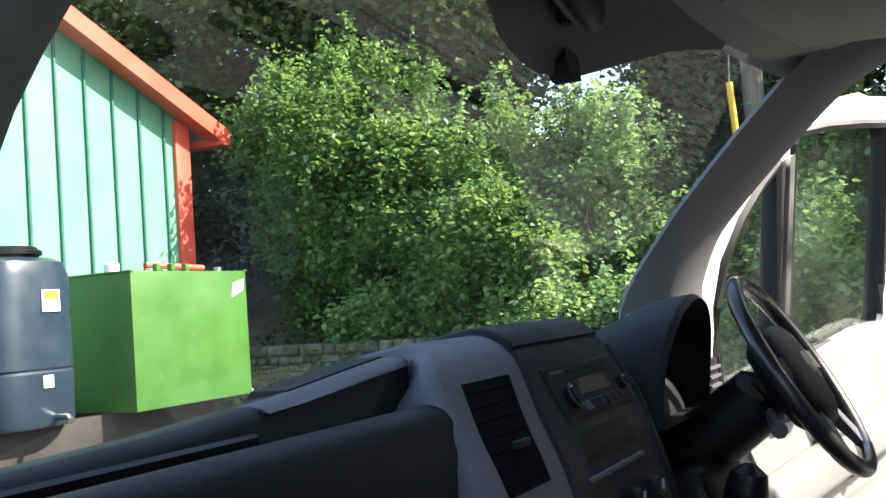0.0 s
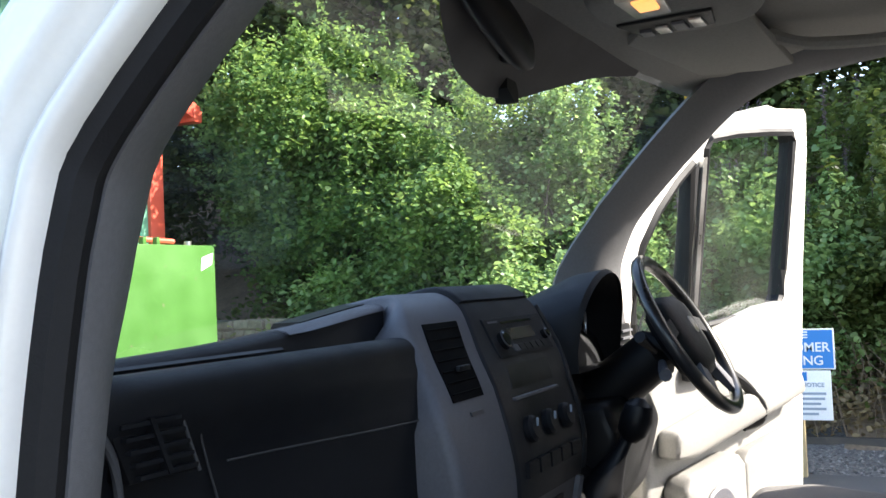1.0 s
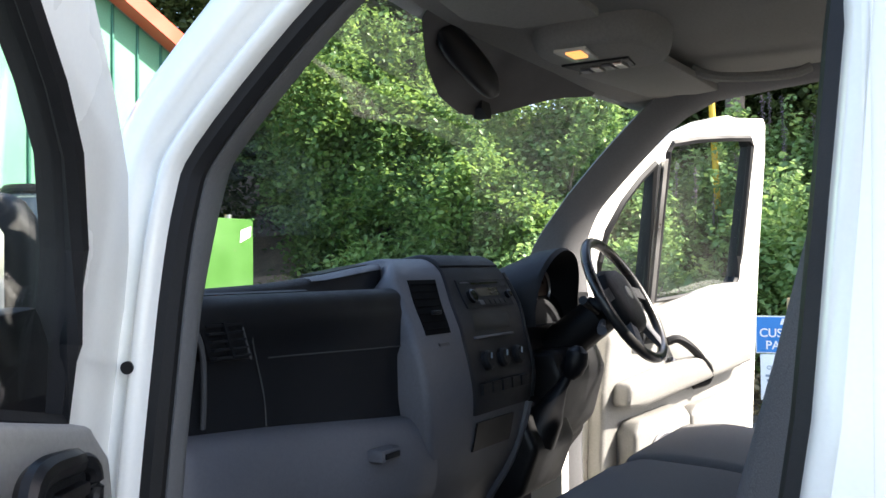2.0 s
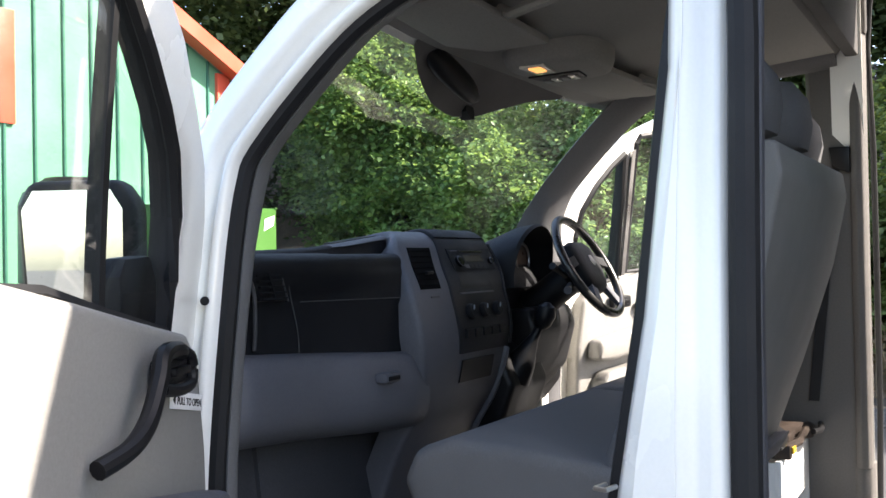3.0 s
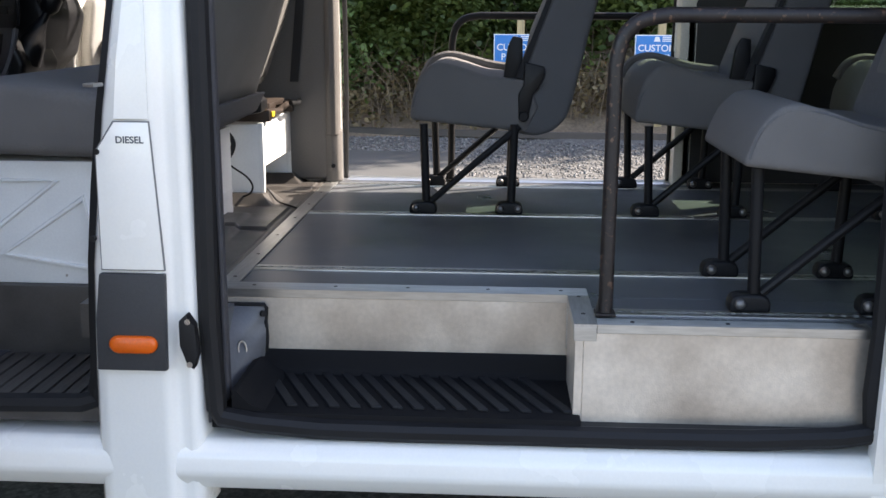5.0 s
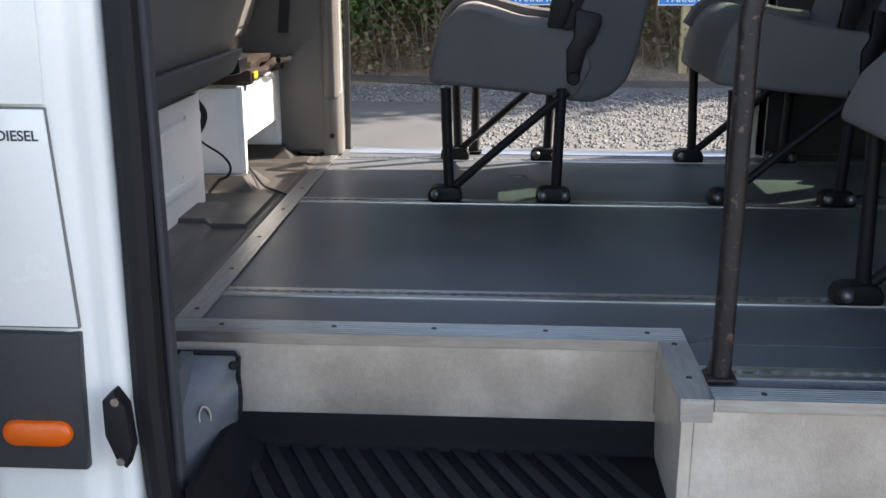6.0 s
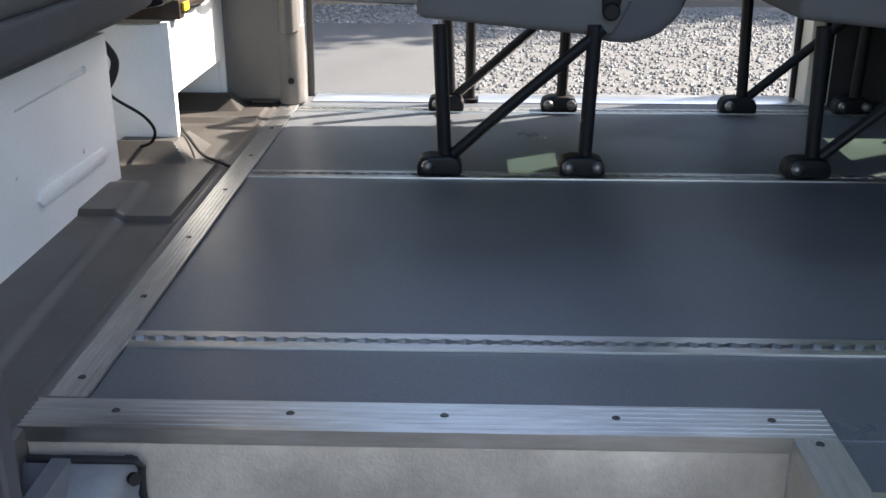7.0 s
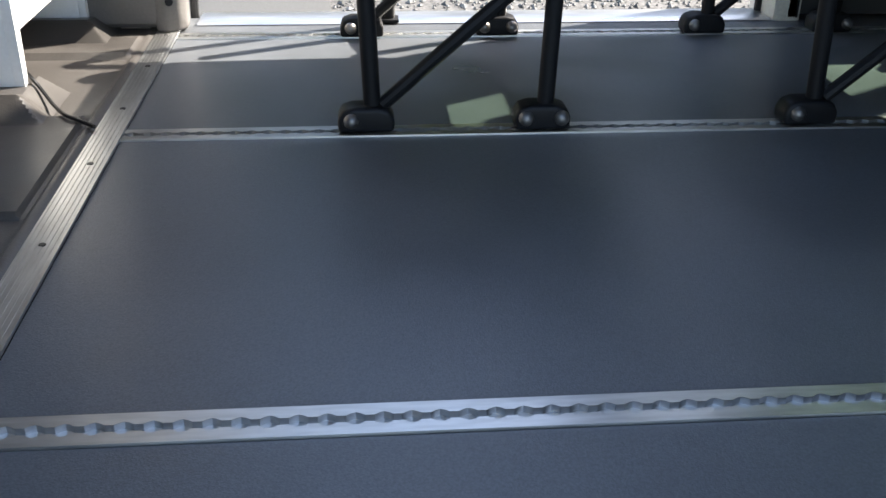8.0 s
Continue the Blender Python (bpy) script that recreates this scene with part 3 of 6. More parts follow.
    pane = part("window_pane", plate(B(), win, [], lambda y, z, k, s=s: (s * (skin(y, z) - 0.02 + 0.004 * k), y, z), 0.004), TINTED if s > 0 else DIM_GLASS, minibus, "green tinted side window")
    wl = [(s * (skin(0, z) - 0.102), y, z) for y, z in win]
    part("window_seal", tube(B(), wl, 0.009, 6, True), PAINT_IN if s > 0 else RUBBER, minibus)
    # jamb behind the sliding doorway
    part("door_jamb", box(B(), min(s * 0.86, s * 0.955), max(s * 0.86, s * 0.955), rear - 0.07, rear - 0.008, 0.5, 2.44, 0.012), mat("cream_jamb", (0.6, 0.57, 0.5), 0.4, var=0.06, vs=4), minibus, "cream painted jamb of the sliding doorway")
    # header over the sliding doorway, roof side
    part("header", prism(B(), [(s * 0.855, 2.46), (s * 0.86, 2.68), (s * 0.80, 2.68), (s * 0.79, 2.48)], "y", rear - 0.01, 0.42, 0.01), PAINT, minibus)

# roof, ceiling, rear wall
part("bulkhead_lining", prism(B(), [(-0.84, 2.06), (0.84, 2.06), (0.82, 2.64), (-0.82, 2.64)], "y", -0.06, -0.022, 0.008), ROOFLINE, minibus, "grey lining above the cab opening, darkened for shade")
part("roof", prism(B(), [(-0.87, 2.46), (-0.85, 2.62), (-0.78, 2.72), (-0.6, 2.78), (0.6, 2.78), (0.78, 2.72), (0.85, 2.62), (0.87, 2.46), (0.86, 2.46), (0.84, 2.61), (0.77, 2.70), (0.6, 2.76), (-0.6, 2.76), (-0.77, 2.70), (-0.84, 2.61), (-0.86, 2.46)], "y", -3.2, 0.42), PAINT, minibus, "white high roof")
part("roof_front", loft(B(), [[(x, y, z) for x, y, z in ((-0.86, 0.46, 2.17), (0.86, 0.46, 2.17), (0.86, 0.43, 2.2), (-0.86, 0.43, 2.2))], [(-0.8, 0.70, 2.09), (0.8, 0.70, 2.09), (0.8, 0.66, 2.13), (-0.8, 0.66, 2.13)]]), PAINT, minibus)
part("roof_front", prism(B(), [(0.47, 2.16), (0.40, 2.76), (0.36, 2.76), (0.41, 2.16)], "x", -0.86, 0.86), PAINT, minibus)
part("rear_wall", box(B(), -0.93, 0.93, -3.24, -3.2, 0.4, 2.76), mat("rear_lining", (0.05, 0.05, 0.05), 0.8, bump=0.2), minibus, "plain grey rear wall")
bm = prism(B(), [(-0.82, 2.64), (0.82, 2.64), (0.78, 2.68), (-0.78, 2.68)], "y", -3.2, 0.4, 0.005)
tagged(new("ceiling", mesh_of("ceiling", bm, ROOFLINE)), "grey cloth ceiling lining of the minibus, darkened for shade", "ceiling", kind="structure")

# overhead shelf with a bowed front edge
rings = []
for x in np.linspace(-0.86, 0.86, 25):
    b = 0.11 * (1 - (x / 0.86) ** 2)
    zf = float(np.interp(x, (-0.86, -0.5, 0.1, 0.3, 0.5, 0.78, 0.86), (1.985, 1.995, 1.997, 1.992, 1.979, 1.970, 1.965)))
    rings.append([(x, y + b * w, z) for y, z, w in ((0.705, zf, 1), (0.69, zf + 0.006, 1), (0.60, zf + 0.018, 0.6), (0.45, 2.028, 0.3), (0.2, 2.05, 0), (0.0, 2.068, 0), (-0.018, 2.09, 0), (-0.018, 2.14, 0), (0.45, 2.11, 0), (0.68, 2.075, 1), (0.722, zf + 0.016, 1))])
part("overhead_shelf", loft(B(), rings), LINER, minibus, "pale moulded overhead shelf above the windscreen")

# windscreen
rings0 = []
for x in np.linspace(-0.80, 0.80, 21):
    b = 0.12 * (1 - (x / 0.8) ** 2)
    rings0.append([(x, y + b, z) for y, z in ((1.36, 1.22), (1.24, 1.36), (1.10, 1.52), (0.99, 1.64), (0.895, 1.75), (0.79, 1.87), (0.70, 1.975), (0.62, 2.07))])
bm = B()
vs = [[bm.verts.new(p) for p in r] for r in rings0]
for a, b in zip(vs, vs[1:]):
    for j in range(len(a) - 1):
        bm.faces.new((a[j], b[j], b[j + 1], a[j + 1]))
ws = part("windscreen", bm, SCREEN, minibus, "slightly dusty windscreen glass with painted glare haze")
ws.visible_shadow = False
part("bonnet", loft(B(), [[(x, y + 0.10 * (1 - (x / 0.9) ** 2), z) for x in np.linspace(-0.88, 0.88, 13)] + [(x, y + 0.05, z - 0.5) for x in np.linspace(0.88, -0.88, 13)] for y, z in ((1.30, 1.22), (1.6, 1.12), (1.9, 0.98))]), PAINT, minibus, "white bonnet")

# fuel flap, side moulding, marker lamp on the passenger side's middle pillar
X = -0.978
part("flap_gap", prism(B(), [(0.0725, 1.088), (0.0025, 1.088), (-0.0118, 0.798), (0.114, 0.798), (0.110, 1.0315)], "x", X - 0.0008, X + 0.006), mat("flap_gap_grey", (0.16, 0.16, 0.16), 0.7), minibus)
pan = [(0.004, 1.0925), (min(0.070, b_front(1.0925) - 0.03), 1.0925)] + [(min(0.070, b_front(z) - 0.030), z) for z in (1.2, 1.3, 1.4, 1.6, 1.8, 1.95)] + [(0.004, z) for z in (1.95, 1.8, 1.6, 1.4, 1.3, 1.2)]
part("pillar_panel", plate(B(), pan, [], lambda y, z, k: (-(skin(0, z) + 0.0035 + 0.012 * max(0.0, min(1.0, (z - 1.80) / 0.12)) - 0.008 * k), y, z), 0.008), PAINT, minibus, "raised white panel above the fuel flap")
flap = part("fuel_flap", prism(B(), [(0.070, 1.086), (0.004, 1.086), (-0.010, 0.80), (0.112, 0.80), (0.108, 1.03)], "x", X - 0.003, X + 0.006, 0.002), PAINT, minibus, "white fuel flap lettered DIESEL")
lettering("writing", "DIESEL", 0.0185, Matrix.Translation((X - 0.0035, 0.041, 1.047)) @ Euler((radians(90), 0, radians(-90))).to_matrix().to_4x4(), mat("print_dark", (0.02, 0.03, 0.05), 0.5), flap, 0.0004)
mould = part("side_moulding", prism(B(), [(0.118, 0.792), (-0.012, 0.792), (-0.006, 0.594), (0.134, 0.594), (0.13, 0.7)], "x", X - 0.008, X + 0.01, 0.004), mat("moulding_grey", (0.03, 0.031, 0.034), 0.55, bump=0.2), minibus, "dark grey plastic side moulding")
cap = [(0.088 + 0.0175 * math.cos(q), 0.650 + 0.0175 * math.sin(q)) for q in np.linspace(-math.pi / 2, math.pi / 2, 9)] + [(0.026 + 0.0175 * math.cos(q), 0.650 + 0.0175 * math.sin(q)) for q in np.linspace(math.pi / 2, 1.5 * math.pi, 9)]
bm = loft(B(), [[(X - dx, 0.057 + (y - 0.057) * k, 0.650 + (z - 0.650) * k) for y, z in cap] for dx, k in ((0.006, 1.0), (0.013, 1.0), (0.017, 0.94), (0.0195, 0.82))])
part("marker_lamp", bm, ORANGE, mould, "orange side marker lamp", 50)
bm = prism(B(), [(-0.036, 0.70), (-0.052, 0.715), (-0.068, 0.69), (-0.072, 0.63), (-0.062, 0.60), (-0.048, 0.615), (-0.036, 0.65)], "x", X - 0.014, X + 0.012, 0.004)
buf = part("door_buffer", bm, RUBBER, minibus, "black rubber door buffer")
for z in (0.70, 0.612):
    part("screw", disc(B(), (X - 0.012, -0.055, z), (-1, 0, 0), 0.006, 0.004, 10), CHROME, buf)
for z in (1.03, 0.86):
    part("hinge_pin", disc(B(), (X + 0.006, b_front(z) - 0.008, z), (-1, 0, 0), 0.006, 0.012, 10), BLACK, minibus)
part("striker", tube(B(), [(-0.955, 0.112, 1.155), (-0.985, 0.118, 1.155), (-0.99, 0.10, 1.155), (-0.96, 0.095, 1.155)], 0.004, 6), CHROME, minibus, "steel door striker")

# cab floor and front bulkhead
part("cab_floor", box(B(), -0.62, 0.62, -0.012, 1.15, 0.44, 0.664, 0.01), MATRUB, minibus, "dark rubber cab floor covering")
part("bulkhead", box(B(), -0.88, 0.88, 1.12, 1.2, 0.45, 1.45), DASH, minibus)
for s in (-1, 1):
    part("foot_panel", box(B(), min(s * 0.80, s * 0.90), max(s * 0.80, s * 0.90), 0.965, 1.15, 0.46, 1.42, 0.01), GREY if s < 0 else PAINT, minibus)
bm = B()
for i in range(19):
    y = 0.22 + i * 0.037
    box(bm, -0.90, -0.64, y, y + 0.016, 0.50, 0.505)
part("step_ribs", bm, MATRUB, minibus)


# ---- front doors ----
MIRROR = mat("mirror_silver", (0.9, 0.9, 0.9), 0.02, metal=1.0, var=0.0, fine=0.0, rv=0.0)
HY = 1.02


def build_door(s, angle, slide=0.0):
    """A front door, made shut and then swung out about its hinge."""
    hinge = Matrix.Translation((s * 0.955, HY - slide, 0)) @ Matrix.Rotation(radians(s * angle), 4, "Z") @ Matrix.Translation((-s * 0.955, -HY, 0))
    door = new("passenger_door" if s < 0 else "driver_door")
    outline = [(0.995, 0.40), (1.015, 0.9), (1.025, 1.2), (1.025, 1.46), (1.015, 1.57), (0.982, 1.665), (0.91, 1.752), (0.80, 1.858), (0.70, 1.918), (0.55, 1.985), (0.42, 2.032), (0.26, 2.066), (0.06, 2.088), (-0.03, 2.09), (-0.035, 2.03), (-0.015, 1.77), (0.02, 1.4), (0.06, 1.1), (0.10, 0.8), (0.115, 0.5), (0.125, 0.40)]
    w1 = [(0.86, 1.37), (0.874, 1.46), (0.862, 1.57), (0.818, 1.675), (0.755, 1.743), (0.668, 1.812), (0.652, 1.805), (0.652, 1.40)]
    w2 = [(0.605, 1.42), (0.605, 1.845), (0.585, 1.868), (0.50, 1.922), (0.38, 1.967), (0.25, 1.999), (0.075, 2.02), (0.045, 1.99), (0.055, 1.77), (0.085, 1.50), (0.11, 1.468), (0.40, 1.455)]
    if s > 0:
        outline = outline[:12] + [(0.20, 2.062), (0.005, 2.079), (-0.012, 2.06), (-0.03, 1.95), (-0.075, 1.6), (-0.10, 1.25), (-0.085, 0.93), (-0.02, 0.55), (0.0, 0.40)]
        w1 = [(0.893, 1.37), (0.915, 1.46), (0.916, 1.56), (0.892, 1.652), (0.826, 1.742), (0.746, 1.818), (0.672, 1.872), (0.658, 1.862), (0.658, 1.405)]
        w2 = [(0.606, 1.43), (0.606, 1.915), (0.588, 1.942), (0.45, 1.966), (0.25, 1.988), (0.10, 2.0), (0.075, 1.975), (0.066, 1.58), (0.072, 1.50), (0.10, 1.472), (0.35, 1.444)]
    holes = [w1, w2]
    if s < 0:
        # one opening, split by a thin leaning bar
        holes = [w1[:-2] + w2[2:] + [(0.605, 1.415)]]
        w1 = w1[:-2] + [(0.60, 1.855), (0.563, 1.878), (0.624, 1.412)]
        w2 = [(0.618, 1.415), (0.557, 1.882)] + w2[3:]
    bm = plate(B(), outline, holes, lambda y, z, k: (s * (skin(min(y, 0.9), z) - 0.002 - 0.045 * k), y, z), 0.045)
    body = new("door_panel", mesh_of("door_panel", turned(bm, hinge), PAINT))
    body.parent = minibus
    tagged(body, "white painted front door standing open")

    def sub(name, bm, m, label=""):
        return part(name, turned(bm, hinge), m, body, label)

    for w in (w1, w2):
        p = sub("window_pane", plate(B(), w, [], lambda y, z, k: (s * (skin(min(y, 0.9), z) - 0.028 + 0.004 * k), y, z), 0.004), GLASS, "clear door window glass")
        p.visible_shadow = False
    for w in holes:
        cy, cz = sum(p[0] for p in w) / len(w), sum(p[1] for p in w) / len(w)
        small = [(cy + (y - cy) * 0.985, cz + (z - cz) * 0.988) for y, z in w]
        sub("window_channel", plate(B(), w, [small], lambda y, z, k: (s * (skin(min(y, 0.9), z) - 0.0035 - 0.046 * k), y, z), 0.046), RUBBER, "black rubber window channel")
        sub("window_seal", tube(B(), [(s * (skin(min(y, 0.9), z) - 0.045), y, z) for y, z in w], 0.013, 6, True), RUBBER)
    if s < 0:
        zs = (1.39, 1.5, 1.6, 1.7, 1.8, 1.885)
        bar = [(0.609 - 0.15 * (z - 1.45), z) for z in zs] + [(0.629 - 0.15 * (z - 1.45), z - 0.012 * (z > 1.85)) for z in zs[::-1]]
        sub("divider", plate(B(), bar, [], lambda y, z, k: (s * (skin(min(y, 0.9), z) - 0.010 - 0.024 * k), y, z), 0.024), RUBBER, "black window divider")
    else:
        sub("divider", plate(B(), [(0.622, 1.42), (0.622, 1.89), (0.643, 1.882), (0.643, 1.415)], [], lambda y, z, k: (s * (skin(0.6, z) - 0.05 - 0.012 * k), y, z), 0.012), CHROME, "pale metal window divider")
    # inner trim
    trim = [(0.94, 0.50), (0.95, 0.95), (0.938, 1.16), (0.902, 1.328), (0.85, 1.371), (0.686, 1.398), (0.438, 1.442), (0.231, 1.476), (0.085, 1.485), (0.085, 1.30), (0.12, 0.9), (0.16, 0.55), (0.22, 0.46), (0.80, 0.45)]
    sub("door_trim", prism(B(), trim, "x", min(s * 0.928, s * 0.865), max(s * 0.928, s * 0.865), 0.018, 3), DOORTRIM, "light grey moulded inner door trim")
    arm = [(0.90, 1.02), (0.88, 1.10), (0.55, 1.16), (0.12, 1.22), (0.13, 1.10), (0.5, 1.02), (0.75, 0.93)]
    if s > 0:
        arm = [(0.90, 1.12), (0.885, 1.19), (0.55, 1.24), (0.16, 1.28), (0.13, 1.21), (0.35, 1.175), (0.80, 1.115)]
    sub("armrest", prism(B(), arm, "x", min(s * 0.87, s * 0.80), max(s * 0.87, s * 0.80), 0.022, 3), GREY if s < 0 else DOORTRIM, "moulded armrest")
    pocket = [(0.89, 0.52), (0.885, 0.90), (0.86, 0.93), (0.60, 0.97), (0.52, 0.9), (0.20, 0.80), (0.22, 0.52)]
    if s > 0:
        pocket = [(0.885, 0.52), (0.88, 1.04), (0.85, 1.075), (0.60, 1.10), (0.565, 1.07), (0.57, 0.52)]
        sub("door_bin", prism(B(), [(0.52, 0.52), (0.515, 1.06), (0.48, 1.085), (0.18, 1.115), (0.15, 1.08), (0.17, 0.55)], "x", 0.82, 0.868, 0.015, 3), DOORTRIM, "shallow door bin")
    sub("door_pocket", prism(B(), pocket, "x", min(s * 0.868, s * 0.79), max(s * 0.868, s * 0.79), 0.02, 3), DOORTRIM, "deep door pocket")
    sub("speaker_grille", disc(B(), (s * 0.792, 0.73, 0.76 if s < 0 else 0.95), (-s, 0, 0), 0.085, 0.012, 28, 0.006), GREY, "round speaker grille")
    if s < 0:
        grab = smooth_path([(-0.842, 0.745, 1.349), (-0.826, 0.69, 1.357), (-0.822, 0.635, 1.360), (-0.82, 0.604, 1.350), (-0.818, 0.585, 1.318), (-0.818, 0.546, 1.272), (-0.822, 0.49, 1.243), (-0.842, 0.431, 1.226)], 4)
        loop = smooth_path([(-0.842, 0.735, 1.351), (-0.835, 0.766, 1.343), (-0.833, 0.774, 1.318), (-0.833, 0.762, 1.296), (-0.832, 0.70, 1.294), (-0.824, 0.615, 1.305)], 4)
        sub("grab_handle", tube(B(), loop, 0.010, 10), BLACK)
    else:
        grab = smooth_path([(0.855, 0.60, 1.30), (0.835, 0.57, 1.308), (0.818, 0.52, 1.280), (0.812, 0.46, 1.235), (0.812, 0.415, 1.195), (0.825, 0.41, 1.160), (0.855, 0.45, 1.145)], 4)
        sub("handle_bowl", prism(B(), [(0.58, 1.25), (0.60, 1.20), (0.56, 1.15), (0.49, 1.135), (0.45, 1.155), (0.49, 1.21)], "x", 0.845, 0.858, 0.004), GREY, "dark recess behind the grab handle")
    sub("grab_handle", tube(B(), grab, 0.014, 10), BLACK, "black grab handle")
    sub("door_handle", box(B(), min(s * 0.85, s * 0.825), max(s * 0.85, s * 0.825), 0.68, 0.75, 1.315, 1.330, 0.006), BLACK, "inner door handle")
    sub("handle_cup", box(B(), min(s * 0.862, s * 0.835), max(s * 0.862, s * 0.835), 0.655, 0.765, 1.30, 1.345, 0.012), DASH)
    if s < 0:
        lean = Matrix.Translation((0, 0.828, 1.259)) @ Matrix.Rotation(radians(-10), 4, "X") @ Matrix.Translation((0, -0.828, -1.259))
        sub("pull_label", turned(box(B(), -0.8640, -0.8600, 0.752, 0.904, 1.245, 1.273, 0.001), lean), SIGNWHITE, "white sticker lettered PULL TO OPEN")
        tm = hinge @ lean @ Matrix.Translation((-0.8595, 0.836, 1.2525)) @ Euler((radians(90), 0, radians(90))).to_matrix().to_4x4()
        lettering("writing", "PULL TO OPEN", 0.0175, tm, mat("print_black", (0.01, 0.01, 0.01), 0.6), body, 0.0003)
        sub("arrow", turned(prism(B(), [(0.757, 1.259), (0.767, 1.266), (0.767, 1.252)], "x", -0.8602, -0.8592), lean), bpy.data.materials["print_black"])
    if s < 0:
        sub("door_stop", tube(B(), [(-0.90, 1.03, 1.33), (-0.885, 1.04, 1.315), (-0.875, 1.045, 1.27), (-0.88, 1.045, 1.20)], [0.012, 0.022, 0.024, 0.02], 10), RUBBER, "black rubber stop on the door edge")
    sub("grommet", disc(B(), (s * 0.885, 1.005, 1.42), (0, -0.2, 0), 0.0085, 0.006, 14), BLACK)
    # outside mirror
    if s < 0:
        sub("mirror_base", prism(B(), [(0.72, 1.36), (0.865, 1.355), (0.872, 1.46), (0.84, 1.505), (0.735, 1.50), (0.71, 1.47)], "x", -0.965, -0.925, 0.008, 2), BLACK, "black mirror mounting in the window corner")
    mz = 0.0 if s < 0 else -0.24
    sub("mirror_arm", tube(B(), [(s * 0.95, 0.93, 1.40 + mz), (s * 0.99, 0.95, 1.42 + mz), (s * 1.02, 0.96, 1.45 + mz)], 0.03, 8), BLACK)
    sub("mirror_housing", prism(B(), [(s * 0.99, 1.40 + mz), (s * 1.20, 1.385 + mz), (s * 1.215, 1.60 + mz), (s * 1.19, 1.645 + mz), (s * 1.02, 1.645 + mz), (s * 0.99, 1.60 + mz)], "y", 0.93, 1.01, 0.025, 3), BLACK, "black mirror housing")
    sub("mirror_glass", prism(B(), [(s * 1.008, 1.42 + mz), (s * 1.182, 1.41 + mz), (s * 1.196, 1.59 + mz), (s * 1.175, 1.625 + mz), (s * 1.03, 1.625 + mz), (s * 1.008, 1.59 + mz)], "y", 0.924, 0.9285), MIRROR, "mirror glass")
    return body


build_door(-1, 66, 0.06)
build_door(1, 72.5)

# far sliding door, pushed back along the outside, and the near one
for s in (-1, 1):
    rear = -1.40 if s < 0 else -1.285
    a, b = rear - 0.06, rear - 1.36
    out = [(a, 0.45), (a, 1.2), (a, 1.8), (a, 2.35), (b, 2.35), (b, 1.8), (b, 1.2), (b, 0.45)]
    win = [(a - 0.12, 1.36), (a - 0.18, 1.30), (b + 0.18, 1.30), (b + 0.12, 1.36), (b + 0.12, 2.07), (b + 0.18, 2.12), (a - 0.18, 2.12), (a - 0.12, 2.07)]
    sd = part("sliding_door", plate(B(), out, [win], lambda y, z, k, s=s: (s * (skin(0, z) + 0.10 - 0.045 * k), y, z), 0.045), PAINT, minibus, "white sliding side door pushed open")
    part("window_pane", plate(B(), win, [], lambda y, z, k, s=s: (s * (skin(0, z) + 0.08 + 0.004 * k), y, z), 0.004), TINTED if s > 0 else DIM_GLASS, sd, "green tinted window")


# ---- load floor ----
floor = tagged(new("floor", mesh_of("floor", box(B(), -0.62, 0.93, -3.2, -0.012, 0.60, 0.66), BLACK)), "dark grey vinyl minibus floor with aluminium seat tracks", "floor", kind="structure")
TRACKS = (-0.80, -0.474, 0.240, 0.78)
cuts = [(-0.685, -0.4965), (-0.4515, 0.2175), (0.2625, 0.7575), (0.8025, 0.925)]
for a, b in cuts:
    y0 = -0.0632
    part("floor_panel", box(B(), a, b, -3.19, y0, 0.655, FZ, 0.001, 1), LINO, floor)
part("floor_panel", box(B(), -0.7775, -0.6855, -3.19, -0.835, 0.655, FZ, 0.001, 1), LINO, floor)
part("floor_panel", box(B(), -0.885, -0.8225, -3.19, -0.835, 0.655, FZ, 0.001, 1), LINO, floor)


def track(x, y0, y1):
    """Aluminium seat track: two flanges whose inner edges are scalloped round a row of holes, over a dark slot."""
    bm = B()
    n = int((y0 - y1) / 0.025) * 6
    prev = None
    for i in range(n + 1):
        y = y0 - (y0 - y1) * i / n
        ph = (i % 6) / 6
        w = 0.0048 + 0.0042 * max(0.0, math.cos((ph - 0.5) * 2 * math.pi)) ** 0.6
        row = []
        for s in (-1, 1):
            row += [bm.verts.new((x + s * 0.022, y, FZ - 0.002)), bm.verts.new((x + s * 0.0215, y, FZ + 0.0025)), bm.verts.new((x + s * w, y, FZ + 0.0025)), bm.verts.new((x + s * w, y, FZ - 0.005))]
        if prev:
            for q in (0, 1, 2, 4, 5, 6):
                bm.faces.new((prev[q], prev[q + 1], row[q + 1], row[q]))
            bm.faces.new((prev[3], prev[7], row[7], row[3]))
        prev = row
    bmesh.ops.recalc_face_normals(bm, faces=bm.faces[:])
    return bm


for x in TRACKS:
    part("seat_track", track(x, -0.0632 if x > -0.7 else -0.856, -3.0), ALU, floor, "aluminium seat track with a scalloped slot", 30)


def ridged(a, b, lip=0.0):
    """Profile of a ridged edge strip between a and b; lip drops over the edge at a."""
    pts, k = [], 6
    w = (b - a) / (k * 2 + 1)
    for i in range(k * 2 + 1):
        z = FZ + (0.0052 if i % 2 == 0 else 0.0045)
        pts += [(a + w * i, z), (a + w * (i + 1), z)]
    pts += [(b, FZ + 0.0005), (a + 0.004, FZ + 0.0005)]
    if lip:
        pts += [(a + 0.004, FZ - lip), (a, FZ - lip)]
    else:
        pts += [(a, FZ + 0.0005)]
    return pts


